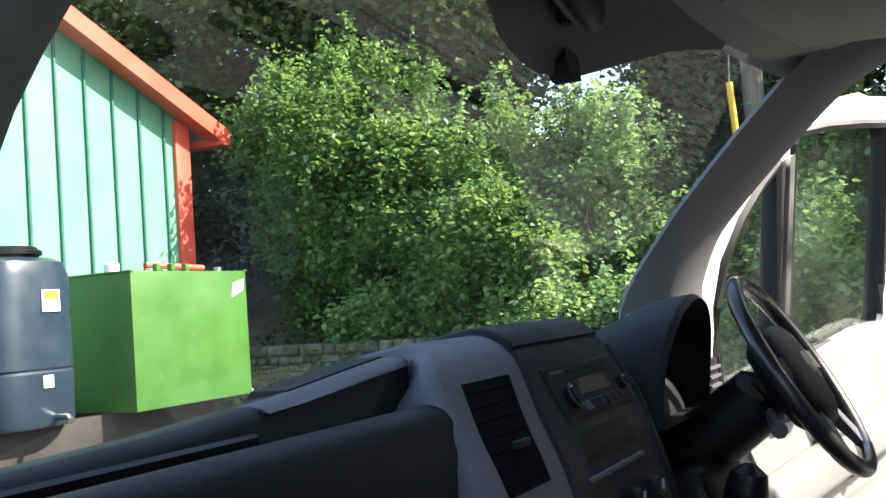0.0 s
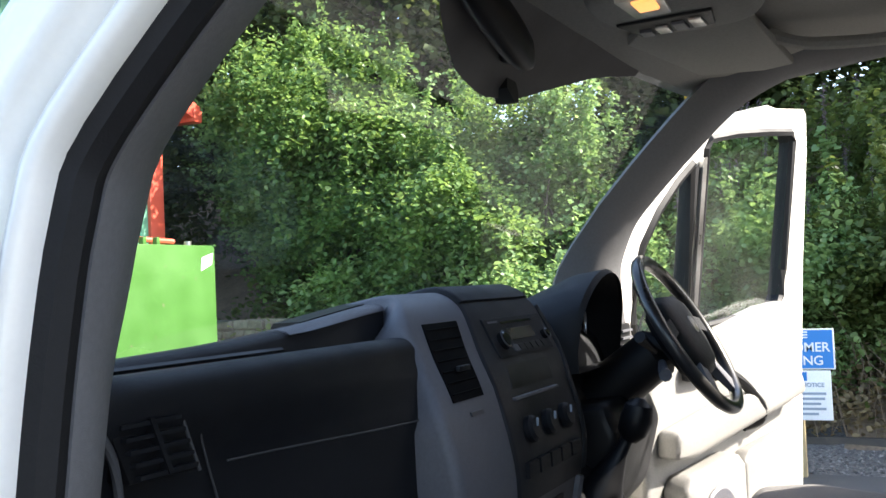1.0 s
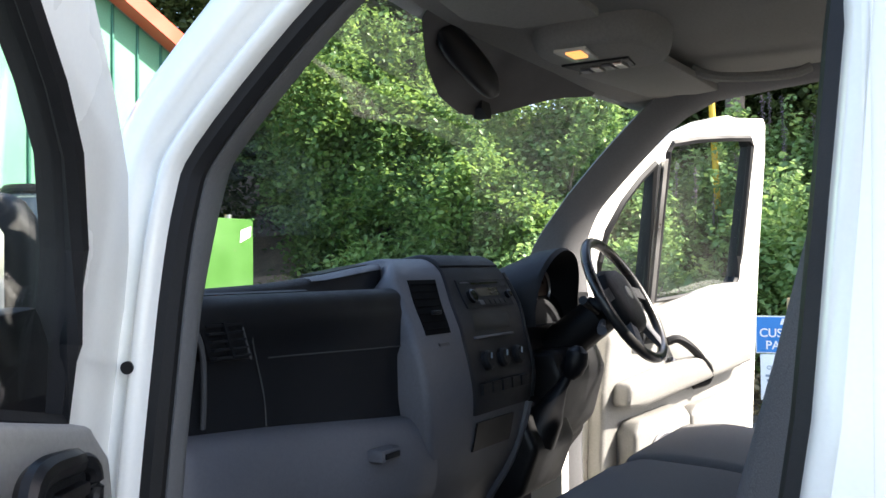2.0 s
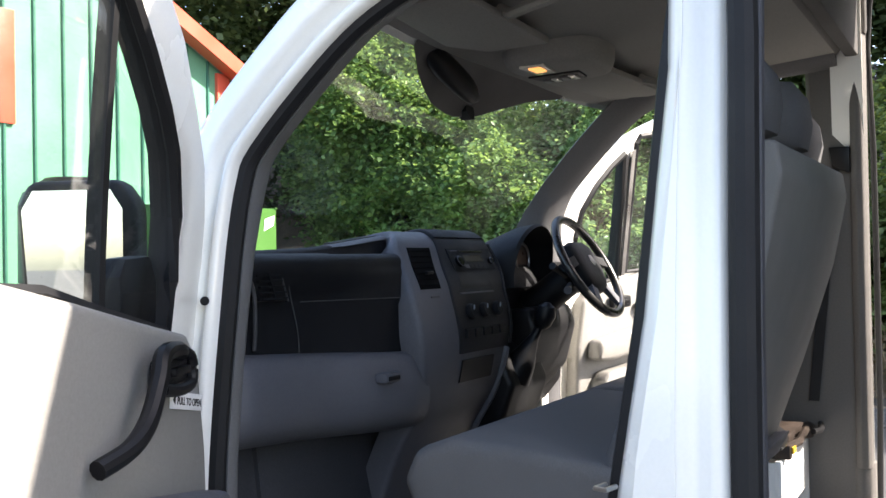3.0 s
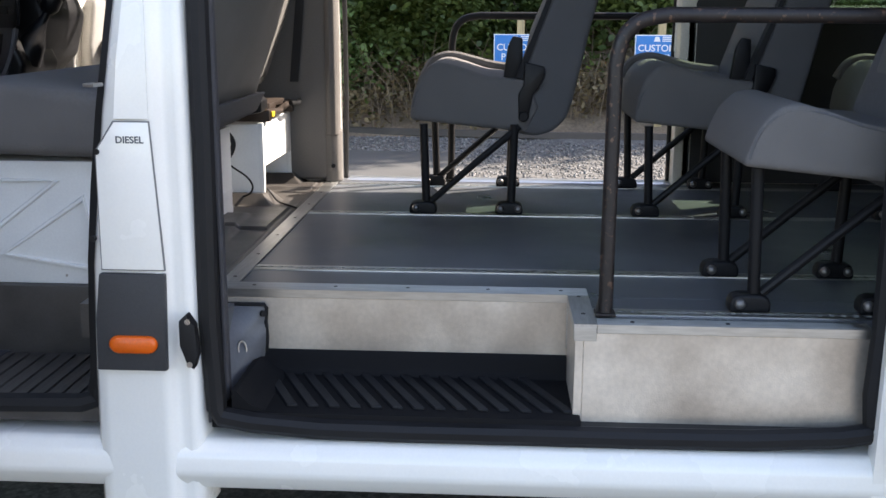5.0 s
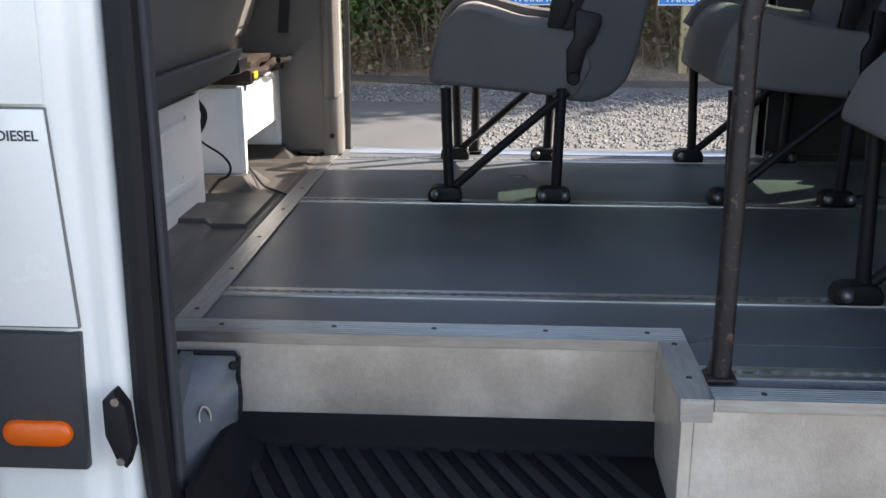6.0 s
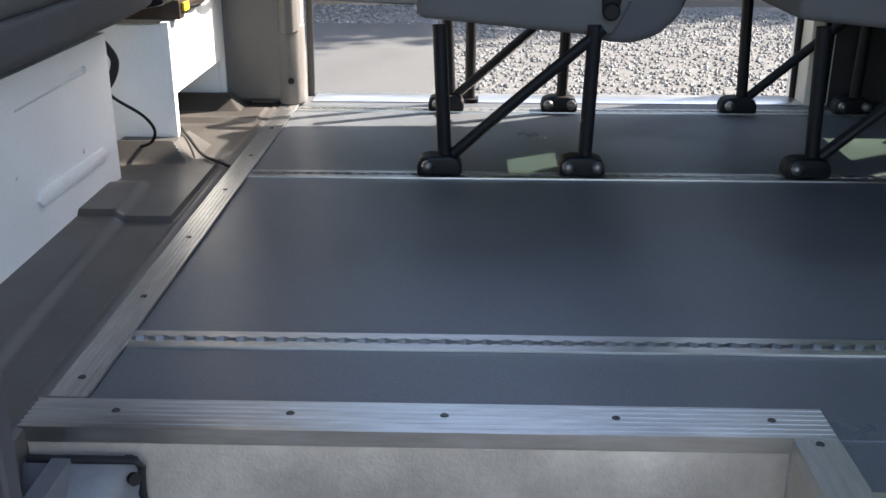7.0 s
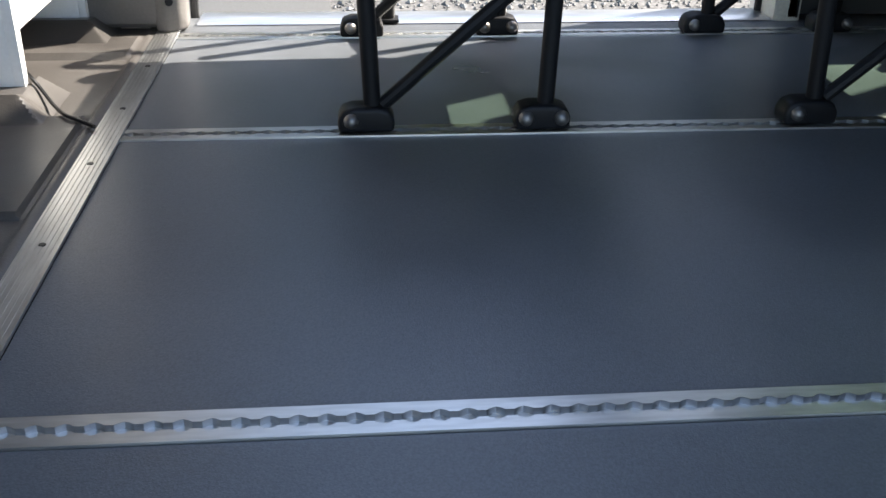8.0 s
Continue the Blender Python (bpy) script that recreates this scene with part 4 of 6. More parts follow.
part("edge_strip", prism(B(), ridged(-0.063, -0.020), "x", -0.6265, 0.925), ALU_X, floor, "ridged aluminium edge strip with screws")
part("edge_strip", prism(B(), ridged(-0.690, -0.630, 0.013), "y", -0.858, -0.0125), ALU, floor, "ridged aluminium step edge with screws")
part("edge_strip", prism(B(), [(-(p[0]), p[1]) for p in ridged(0.812, 0.858, 0.013)], "x", -0.9045, -0.6905), ALU_X, floor, "ridged aluminium step edge")
part("edge_strip", prism(B(), ridged(-0.905, -0.86, 0.013), "y", -1.40, -0.8585), ALU, floor, "ridged aluminium step edge")
part("sill_strip", prism(B(), [(0.86, FZ + 0.002), (0.865, FZ + 0.005), (0.955, FZ + 0.004), (0.962, FZ - 0.03), (0.95, FZ - 0.03), (0.95, FZ)], "y", -1.29, -0.09), ALU, floor, "aluminium sill strip at the far doorway")
SCREW = mat("dark_screw", (0.05, 0.048, 0.045), 0.4, metal=0.6)
for x in (-0.582, -0.352, -0.122, 0.124, 0.350, 0.575, 0.78):
    part("screw", disc(B(), (x, -0.042, FZ + 0.0045), (0, 0, 1), 0.0047, 0.0016, 10, 0.0008), SCREW, floor)
for y in (-0.105, -0.292, -0.456, -0.637, -0.80):
    part("screw", disc(B(), (-0.655, y, FZ + 0.0045), (0, 0, 1), 0.0047, 0.0016, 10, 0.0008), SCREW, floor)
for p in ((-0.70, -0.836), (-0.83, -0.836), (-0.882, -0.93), (-0.882, -1.12)):
    part("screw", disc(B(), (*p, FZ + 0.0045), (0, 0, 1), 0.0047, 0.0016, 10, 0.0008), SCREW, floor)
part("riser", box(B(), -0.6885, -0.665, -0.825, -0.02, 0.50, 0.667, 0.001, 1), ALU_PLATE, floor, "stucco aluminium step riser, scuffed")
part("riser", box(B(), -0.9035, -0.655, -0.832, -0.815, 0.46, 0.667, 0.001, 1), ALU_PLATE, floor, "aluminium side of the step well")
part("riser", box(B(), -0.9035, -0.888, -1.40, -0.8325, 0.46, 0.667, 0.001, 1), ALU_PLATE, floor, "stucco aluminium step face, scuffed")
part("edge_corner", box(B(), -0.6895, -0.66, -0.8575, -0.8115, 0.56, FZ + 0.0004, 0.001, 1), ALU, floor)
part("edge_corner", box(B(), -0.9048, -0.885, -0.8575, -0.8125, FZ - 0.03, FZ + 0.0004, 0.0005, 1), ALU, floor)
part("riser_edge", box(B(), -0.694, -0.6885, -0.131, -0.122, 0.50, 0.652), RUBBER, floor)

# entrance step with a ribbed mat and its moulded corner
bm = box(B(), -0.935, -0.66, -0.83, -0.075, 0.455, 0.492, 0.004)
stepm = part("step_mat", bm, STEPRUB, floor, "black ribbed rubber entrance step")
part("step_rim", prism(B(), [(-0.710, 0.492), (-0.706, 0.499), (-0.703, 0.502), (-0.701, 0.507), (-0.697, 0.522), (-0.694, 0.540), (-0.690, 0.546), (-0.6875, 0.544), (-0.6875, 0.49)], "y", -0.825, -0.115), STEPRUB, floor)
part("step_rim", prism(B(), [(-0.185, 0.492), (-0.172, 0.501), (-0.160, 0.504), (-0.150, 0.510), (-0.128, 0.534), (-0.118, 0.536), (-0.118, 0.49)], "x", -0.93, -0.677), STEPRUB, floor)
for i in range(16):
    y = -0.815 + i * 0.044
    if y + 0.10 < -0.135:
        bm = B()
        vs = [(-0.90, y - 0.005), (-0.90, y + 0.017), (-0.706, y + 0.110), (-0.706, y + 0.088)]
        prism(bm, vs, "z", 0.491, 0.4975, 0.0015, 1)
        part("rib", bm, mat("rib_rubber", (0.008, 0.0085, 0.0105), 0.6, bump=0.1, spec=0.3) if i == 0 else bpy.data.materials["rib_rubber"], stepm)
top_at = lambda u: Vector((-0.699, -0.142 + 0.125 * u, 0.652))
low_at = lambda u: Vector((-0.683 - 0.225 * u, -0.128 + 0.036 * u, 0.494))


def corner_at(u, v, back=0.0):
    """The corner panel's surface: u along it, v down it, with a pressed swage."""
    p = top_at(u).lerp(low_at(u), v)
    bulge = 0.008 * math.sin(math.pi * v) - 0.006 * math.exp(-((v - 0.25 - 0.5 * u) / 0.07) ** 2)
    return p + Vector((-0.7, -0.7, 0.15)) * (bulge - back)


bm = B()
grid = [[[bm.verts.new(corner_at(i / 10, j / 12, k)) for j in range(13)] for i in range(11)] for k in (0.0, 0.008)]
for k in (0, 1):
    for i in range(10):
        for j in range(12):
            bm.faces.new((grid[k][i][j], grid[k][i + 1][j], grid[k][i + 1][j + 1], grid[k][i][j + 1]))
for i in range(10):
    for j in (0, 12):
        bm.faces.new((grid[0][i][j], grid[0][i + 1][j], grid[1][i + 1][j], grid[1][i][j]))
for j in range(12):
    for i in (0, 10):
        bm.faces.new((grid[0][i][j], grid[0][i][j + 1], grid[1][i][j + 1], grid[1][i][j]))
bmesh.ops.recalc_face_normals(bm, faces=bm.faces[:])
corner = part("corner_panel", bm, mat("grey_painted_metal", (0.10, 0.104, 0.114), 0.42, var=0.1, vs=8), floor, "grey pressed metal corner panel beside the step", 70)
edge = [corner_at(u, 0.0) for u in (0.95, 0.7, 0.45, 0.2, 0.04)] + [corner_at(0.0, v) for v in (0.05, 0.25, 0.5, 0.7)]
part("corner_edge", tube(B(), edge, 0.0045, 8), RUBBER, corner)
part("bolt", disc(B(), corner_at(0.09, 0.13), (-0.7, -0.7, 0.15), 0.007, 0.006, 12), BLACK, corner)
c = corner_at(0.52, 0.55, -0.002)
part("catch", turned(tube(B(), [(0.018 * math.cos(q), 0.010 * math.sin(q), 0) for q in np.linspace(0, 2 * math.pi, 21)[:-1]], 0.0022, 6, True), Matrix.Translation(c) @ Vector((-0.7, -0.7, 0.15)).to_track_quat("Z", "X").to_matrix().to_4x4()), CHROME, corner)
part("corner_backing", box(B(), -0.92, -0.70, -0.070, -0.05, 0.46, 0.655), bpy.data.materials["grey_painted_metal"], floor)

# rubber covering between the load floor and the cab seats
def rise(v, a, b):
    u = max(0.0, min(1.0, (v - a) / (b - a)))
    return u * u * (3 - 2 * u)


def ramp(v, a, b):
    return max(0.0, min(1.0, (v - a) / (b - a)))


def moulding(x, y):
    """Height of the moulded covering: a rolled lip beside the strip, a raised pad, a fold and plinths for the driver seat's feet."""
    z = FZ + 0.002 + 0.004 * rise(y, -0.018, -0.012) * (1 - rise(y, -0.006, 0.002))
    z += 0.011 * rise(y, 0.084 + 0.05 * (x - 0.0), 0.104 + 0.05 * (x - 0.0)) * (1 - rise(x, 0.10, 0.16))
    z += 0.009 * rise(x, -0.050, -0.042) * (1 - rise(x, 0.30, 0.33)) * rise(y, 0.003, 0.010)
    z += 0.010 * ramp(x, 0.625, 0.640) * (1 - ramp(x, 0.74, 0.80)) * ramp(y, -0.004, 0.004)
    z += 0.036 * min(ramp(x, 0.268, 0.300) * (1 - ramp(x, 0.420, 0.445)), ramp(y, 0.062, 0.098))
    z += 0.034 * min(ramp(x, 0.700, 0.745) * (1 - ramp(x, 0.86, 0.90)), ramp(y, 0.055, 0.095))
    return z


bm = B()
nx, ny = 340, 47
grid = [[bm.verts.new((-0.86 + 1.70 * i / nx, -0.020 + 0.235 * j / ny, moulding(-0.86 + 1.70 * i / nx, -0.020 + 0.235 * j / ny))) for j in range(ny + 1)] for i in range(nx + 1)]
for i in range(nx):
    for j in range(ny):
        bm.faces.new((grid[i][j], grid[i + 1][j], grid[i + 1][j + 1], grid[i][j + 1]))
rim = [grid[i][0] for i in range(nx + 1)]
low = [bm.verts.new((v.co.x, v.co.y, 0.62)) for v in rim]
for i in range(nx):
    bm.faces.new((rim[i], rim[i + 1], low[i + 1], low[i]))
end = grid[0]
low2 = [low[0]] + [bm.verts.new((v.co.x, v.co.y, 0.62)) for v in end[1:]]
for j in range(ny):
    bm.faces.new((end[j], end[j + 1], low2[j + 1], low2[j]))
bmesh.ops.recalc_face_normals(bm, faces=bm.faces[:])
part("cover_mat", bm, MATRUB, floor, "dark moulded rubber covering behind the cab seats", 28)


# ---- dashboard ----
def lerp(table, v):
    """Linear look-up in rows (key, value) with falling or rising keys."""
    ks = [k for k, _ in table]
    vs = [q for _, q in table]
    return float(np.interp(v, ks, vs)) if ks[0] < ks[-1] else float(np.interp(-v, [-k for k in ks], vs))


RIDGE = [(-0.86, 1.500), (-0.75, 1.513), (-0.5, 1.521), (-0.354, 1.531), (-0.22, 1.546), (-0.14, 1.554), (-0.02, 1.563), (0.1, 1.565)]
DX = [-0.862, -0.858, -0.845, -0.82] + [round(q, 3) for q in np.arange(-0.79, -0.19, 0.03)]


def swell(x, z):
    """How far the dashboard's face comes back towards the seats near the console."""
    u = max(0.0, min(1.0, (x + 0.62) / 0.40))
    return 0.055 * u * u * (3 - 2 * u) * max(0.0, min(1.0, (1.475 - z) / 0.07))


def dash_rings(pts, xs, slope=0.0):
    out = []
    for x in xs:
        end = 0.05 * max(0.0, (-0.80 - x) / 0.062) ** 2
        out.append([(x, y + (end if y < 1.05 else 0) - swell(x, z), z - slope * (x + 0.5) - end * 0.3) for y, z in pts])
    return out


nose = smooth_path([(0, 0.945, 1.26), (0, 0.945, 1.33), (0, 0.942, 1.40), (0, 0.925, 1.435), (0, 0.908, 1.462), (0, 0.906, 1.484), (0, 0.917, 1.500), (0, 0.935, 1.506), (0, 0.955, 1.503), (0, 0.975, 1.494)], 3)
prof = [(p.y, p.z) for p in nose] + [(1.12, 1.47), (1.12, 1.26)]
dash = part("dashboard", loft(B(), dash_rings(prof, DX)), DASH, minibus, "dark grey moulded dashboard", 60)
part("dash_seam", tube(B(), [(x, 0.940 - swell(x, 1.40), 1.402 - 0.012 * (x + 0.60)) for x in np.linspace(-0.585, -0.235, 10)], 0.0014, 5), SEAM, dash)
low = [(1.15, 1.285)] + [(p.y, p.z) for p in smooth_path([(0, 0.96, 1.285), (0, 0.925, 1.278), (0, 0.905, 1.25), (0, 0.895, 1.19), (0, 0.905, 1.13), (0, 0.945, 1.095), (0, 1.0, 1.085)], 3)] + [(1.15, 1.08)]
part("lower_dash", loft(B(), dash_rings(low, DX, 0.07)), GREY, dash, "grey lower dashboard with glovebox lid", 60)
part("glove_handle", box(B(), -0.40, -0.335, 0.835, 0.87, 1.205, 1.228, 0.007), GREY, dash)
part("glove_recess", box(B(), -0.392, -0.345, 0.832, 0.838, 1.211, 1.221, 0.001), DASH, dash)
# rear ledge of the dashboard top: dark at its end, grey where it runs into the console
ledge = lambda x: [(x, 0.977, 1.488), (x, 0.983, lerp(RIDGE, x) - 0.010), (x, 0.989, lerp(RIDGE, x) - 0.003), (x, 1.0, lerp(RIDGE, x)), (x, 1.04, lerp(RIDGE, x) - 0.003), (x, 1.10, lerp(RIDGE, x) - 0.045), (x, 1.12, 1.45)]
part("dash_ledge", loft(B(), [ledge(x) for x in np.linspace(-0.85, -0.44, 12)]), DASH, dash, "", 50)
part("dash_ledge", loft(B(), [ledge(x) for x in np.linspace(-0.44, -0.10, 14)]), DASH, dash, "", 50)
def ridge_ring(x):
    z, h = lerp(RIDGE, x) - 0.002, 0.003 + 0.004 * max(0.0, min(1.0, (x + 0.40) / 0.25))
    return [(x, 0.980, z - h), (x, 0.981, z - 0.004), (x, 0.987, z + 0.001), (x, 1.0, z + 0.0035), (x, 1.018, z + 0.002), (x, 1.018, z - h)]


part("ledge_ridge", loft(B(), [ridge_ring(x) for x in np.linspace(-0.40, -0.12, 14)]), GREY, dash, "grey ridge sweeping off the console top", 50)
part("top_tray", loft(B(), [[(x, y, lerp(RIDGE, x) + dz) for y, dz in ((1.012, -0.004), (1.012, 0.0022), (1.055, 0.0012), (1.06, -0.006))] for x in np.linspace(-0.33, -0.13, 10)]), BLACK, dash, "black slot along the dashboard top")
part("tray_slot", loft(B(), [[(x, y, z) for y, z in ((0.978, 1.492), (0.9765, 1.506), (0.981, 1.509), (0.985, 1.492))] for x in np.linspace(-0.78, -0.42, 8)]), BLACK, dash)
# passenger side vent
VENT = [(-0.784, 1.470), (-0.692, 1.473), (-0.664, 1.408), (-0.756, 1.410)]
part("vent_frame", prism(B(), VENT, "y", 0.912, 0.95, 0.003), BLACK, dash, "dashboard air vent")
for i in range(5):
    u = (i + 0.5) / 5
    xa, xb, z = -0.781 + 0.027 * u, -0.690 + 0.027 * u, 1.469 - 0.06 * u
    part("slat", prism(B(), [(xa + 0.006, z - 0.002), (xb - 0.006, z - 0.002), (xb - 0.006, z + 0.002), (xa + 0.006, z + 0.002)], "y", 0.905, 0.913), DASH, dash)
part("slat", prism(B(), [(-0.738, 1.467), (-0.732, 1.467), (-0.708, 1.413), (-0.714, 1.413)], "y", 0.903, 0.912), DASH, dash)
part("vent_rim", tube(B(), [(-0.690, 0.912, 1.474), (-0.677, 0.912, 1.442), (-0.662, 0.912, 1.407)], 0.002, 6), SEAM, dash)
part("trim_blade", tube(B(), smooth_path([(-0.805, 0.915, 1.482), (-0.776, 0.912, 1.434), (-0.756, 0.925, 1.363), (-0.748, 0.935, 1.31)], 5), 0.0045, 8), SEAM, dash)
part("dash_seam", tube(B(), smooth_path([(-0.661, 0.914, 1.463), (-0.632, 0.930, 1.419), (-0.592, 0.9435, 1.345), (-0.585, 0.944, 1.29)], 5), 0.0015, 6), SEAM, dash)
# driver side of the dashboard
part("dash_right", prism(B(), [(1.22, 1.44), (1.14, 1.505), (0.99, 1.505), (0.92, 1.46), (0.90, 1.40), (0.91, 1.25), (0.98, 1.14), (1.15, 1.1)], "x", 0.2, 0.86, 0.02, 3), DASH, dash)
part("knee_panel", prism(B(), [(0.93, 1.26), (0.90, 1.20), (0.91, 1.08), (0.99, 0.98), (1.14, 0.95), (1.14, 1.24)], "x", 0.28, 0.84, 0.02, 3), BLACK, dash)
part("column_shroud", prism(B(), [(0.95, 1.33), (0.815, 1.345), (0.79, 1.28), (0.825, 1.15), (0.92, 1.05), (1.12, 1.0), (1.12, 1.30)], "x", 0.37, 0.69, 0.025, 3), BLACK, dash)

# centre console: a grey band with the vent, and a black instrument face beside it
CON = [(p.y, p.z) for p in smooth_path([(0, 1.12, 1.50), (0, 1.06, 1.546), (0, 0.995, 1.564), (0, 0.96, 1.560), (0, 0.93, 1.535), (0, 0.895, 1.475), (0, 0.848, 1.40), (0, 0.826, 1.31), (0, 0.832, 1.22), (0, 0.86, 1.12), (0, 0.93, 1.0), (0, 0.99, 0.85), (0, 1.0, 0.70)], 4)]
XL = [(1.57, -0.15), (1.55, -0.185), (1.53, -0.204), (1.50, -0.209), (1.45, -0.232), (1.40, -0.253), (1.30, -0.25), (1.22, -0.235), (1.10, -0.20), (0.7, -0.19)]
XM = [(1.57, 0.0), (1.54, 0.0), (1.49, -0.021), (1.44, -0.047), (1.39, -0.070), (1.34, -0.071), (1.25, -0.058), (1.1, -0.04)]
XR = [(1.57, 0.29), (1.53, 0.31), (1.46, 0.305), (1.40, 0.255), (1.30, 0.25), (1.22, 0.235), (1.1, 0.22), (0.7, 0.2)]


def con_rings(xa, xb, out, deep, r, lo=-9.0, hi=9.0, ka=0.0):
    """Cross-sections of a panel lying on the console's face between two flowing edges, r rounded, raised by out."""
    rings = []
    for i, (y, z) in enumerate(CON):
        if not lo <= z <= hi:
            continue
        (y0, z0), (y1, z1) = CON[max(0, i - 1)], CON[min(len(CON) - 1, i + 1)]
        n = Vector((0, z1 - z0, y0 - y1)).normalized()
        a, b = lerp(xa, z) + ka, lerp(xb, z)
        ring = []
        for x, d in ((a, deep), (a, r), (a + r * 0.3, r * 0.3), (a + r, 0), (b - r, 0), (b - r * 0.3, r * 0.3), (b, r), (b, deep)):
            p = Vector((x, y, z)) + n * (out - d)
            ring.append(p)
        rings.append(ring)
    return rings


console = part("centre_console", loft(B(), con_rings(XL, XR, 0.0, 0.075, 0.016)), GREY, dash.parent, "grey centre console with radio and air vents", 60)


def on_con(z, out=0.0):
    """Depth of the console's face at height z."""
    return lerp([(q, y) for y, q in CON[4:]][::-1], z) - out


def con_slab(x0, x1, z0, z1, out, thick=0.012, shear=0.0, skew=0.0):
    """A slab lying on the console's sloping face; shear slides it sideways with height, skew narrows it downward."""
    k, rings = 6, []
    for i in range(k + 1):
        z = z0 + (z1 - z0) * i / k
        y = on_con(z)
        e = shear * (z - z1)
        rings.append([(x0 + e, y - out, z), (x1 + e + skew * (z - z1), y - out, z), (x1 + e + skew * (z - z1), y - out + thick, z), (x0 + e, y - out + thick, z)])
    return loft(B(), rings)


part("console_face", loft(B(), con_rings(XM, XR, 0.005, 0.03, 0.008, 1.235, 1.558)), mat("console_plastic", (0.0125, 0.013, 0.0155), 0.5, var=0.1, bump=0.2, bs=900, spec=0.3), console, "black radio and heater panel", 60)
part("console_top", loft(B(), con_rings(XM, XR, 0.009, 0.03, 0.01, 1.535, 9.0)), DASH, console, "", 60)
part("vent", con_slab(-0.160, -0.045, 1.415, 1.521, 0.0025, shear=0.41, skew=0.13), VENTBLACK, console, "tall black centre air vent")
for i in range(7):
    z = 1.424 + i * 0.0145
    e = 0.41 * (z - 1.521)
    part("slat", box(B(), -0.155 + e, -0.050 + e + 0.13 * (z - 1.521), on_con(z) - 0.0035, on_con(z) + 0.001, z, z + 0.002), VENTBLACK, console)
part("slat_knob", box(B(), -0.143, -0.107, on_con(1.455) - 0.012, on_con(1.455) - 0.004, 1.452, 1.460, 0.002), DASH, console)
part("switch", con_slab(-0.168, -0.128, 1.392, 1.398, 0.003), SEAM, console)
radio = part("radio", con_slab(0.030, 0.285, 1.458, 1.518, 0.010, shear=0.15, skew=0.2), DASH, console, "car radio with a display and a knob")
part("display", con_slab(0.105, 0.215, 1.482, 1.500, 0.0115), mat("radio_display", (0.07, 0.06, 0.045), 0.2), radio)
for x, r in ((0.062, 0.015), (0.252, 0.009)):
    c = Vector((x, on_con(1.480) - 0.008, 1.480))
    part("knob", disc(B(), c, (0, -1, 0.55), r, 0.014, 20, 0.003), GLOSSBLACK, radio)
    part("knob_ring", turned(tube(B(), [((r + 0.0008) * math.cos(a), (r + 0.0008) * math.sin(a), 0) for a in np.linspace(0, 2 * math.pi, 22)[:-1]], 0.0013, 5, True), Matrix.Translation(c + Vector((0, -0.010, 0.0055))) @ Matrix.Rotation(radians(61), 4, "X")), SEAM, radio)
for i in range(6):
    part("button", con_slab(0.088 + i * 0.0265, 0.110 + i * 0.0265, 1.464, 1.474, 0.013), GREY if i == 0 else BLACK, radio)
part("slot", con_slab(0.095, 0.235, 1.508, 1.512, 0.0108), GLOSSBLACK, radio)
part("radio_mark", con_slab(0.045, 0.085, 1.511, 1.514, 0.0108), GREY, radio)
part("cubby", con_slab(0.026, 0.208, 1.412, 1.446, 0.0065, shear=0.9), BLACK, console, "open black storage slot")
part("cubby_lip", con_slab(-0.020, 0.175, 1.397, 1.401, 0.011), GREY, console)
for x in (0.005, 0.085, 0.165):
    part("heater_knob", disc(B(), (x, on_con(1.35) - 0.005, 1.35), (0, -1, 0.25), 0.021, 0.014, 20, 0.005), DASH, console, "round heater knob")
    part("knob_mark", box(B(), x - 0.0015, x + 0.0015, on_con(1.35) - 0.021, on_con(1.35) - 0.018, 1.356, 1.368), SIGNGREY, console)
for i in range(5):
    part("button", con_slab(-0.035 + i * 0.05, 0.006 + i * 0.05, 1.283, 1.306, 0.012), DASH, console)
part("lower_slot", con_slab(-0.035, 0.15, 1.165, 1.225, 0.004), BLACK, console, "lower black slot panel")
part("console_edge", tube(B(), smooth_path([(lerp(XR, z) - 0.004, on_con(z) - 0.004, z) for z in (1.53, 1.46, 1.40, 1.35, 1.30, 1.25)], 3), 0.007, 8), DASH, console)
part("knee_edge", tube(B(), smooth_path([(lerp(XR, z) - 0.01, on_con(z) + 0.0, z) for z in (1.24, 1.18, 1.10, 1.01, 0.9)], 3), 0.012, 8), GREY, console)
# footwell lining
FOOT = mat("footwell_carpet", (0.040, 0.041, 0.047), 0.75, var=0.12, vs=9, fine=0.15, bump=0.5, bs=500)
foot = smooth_path([(0, 0.50, 0.503), (0, 0.70, 0.51), (0, 0.86, 0.56), (0, 0.97, 0.70), (0, 1.03, 0.9), (0, 1.06, 1.12)], 4)
part("footwell_lining", loft(B(), [[(x, p.y, p.z) for p in foot] + [(x, 1.13, 1.12), (x, 1.13, 0.46), (x, 0.5, 0.46)] for x in (-0.91, -0.8, -0.66, -0.615)]), FOOT, minibus, "dark grey footwell lining", 50)
foot = smooth_path([(0, 0.55, 0.667), (0, 0.80, 0.675), (0, 0.95, 0.74), (0, 1.02, 0.9), (0, 1.05, 1.12)], 4)
part("footwell_lining", loft(B(), [[(x, p.y, p.z) for p in foot] + [(x, 1.13, 1.12), (x, 1.13, 0.6), (x, 0.55, 0.6)] for x in (-0.612, -0.4, -0.15, 0.2)]), FOOT, minibus, "", 50)
hump = [[(-0.45 + 0.16 * math.cos(a) * q, 0.74 + 0.2 * math.sin(a) * q, 0.664 + h) for a in np.linspace(0, 2 * math.pi, 21)[:-1]] for q, h in ((1, 0), (0.96, 0.05), (0.8, 0.09), (0.5, 0.11), (0.1, 0.115))]
part("footwell_hump", loft(B(), hump), FOOT, minibus, "", 60)
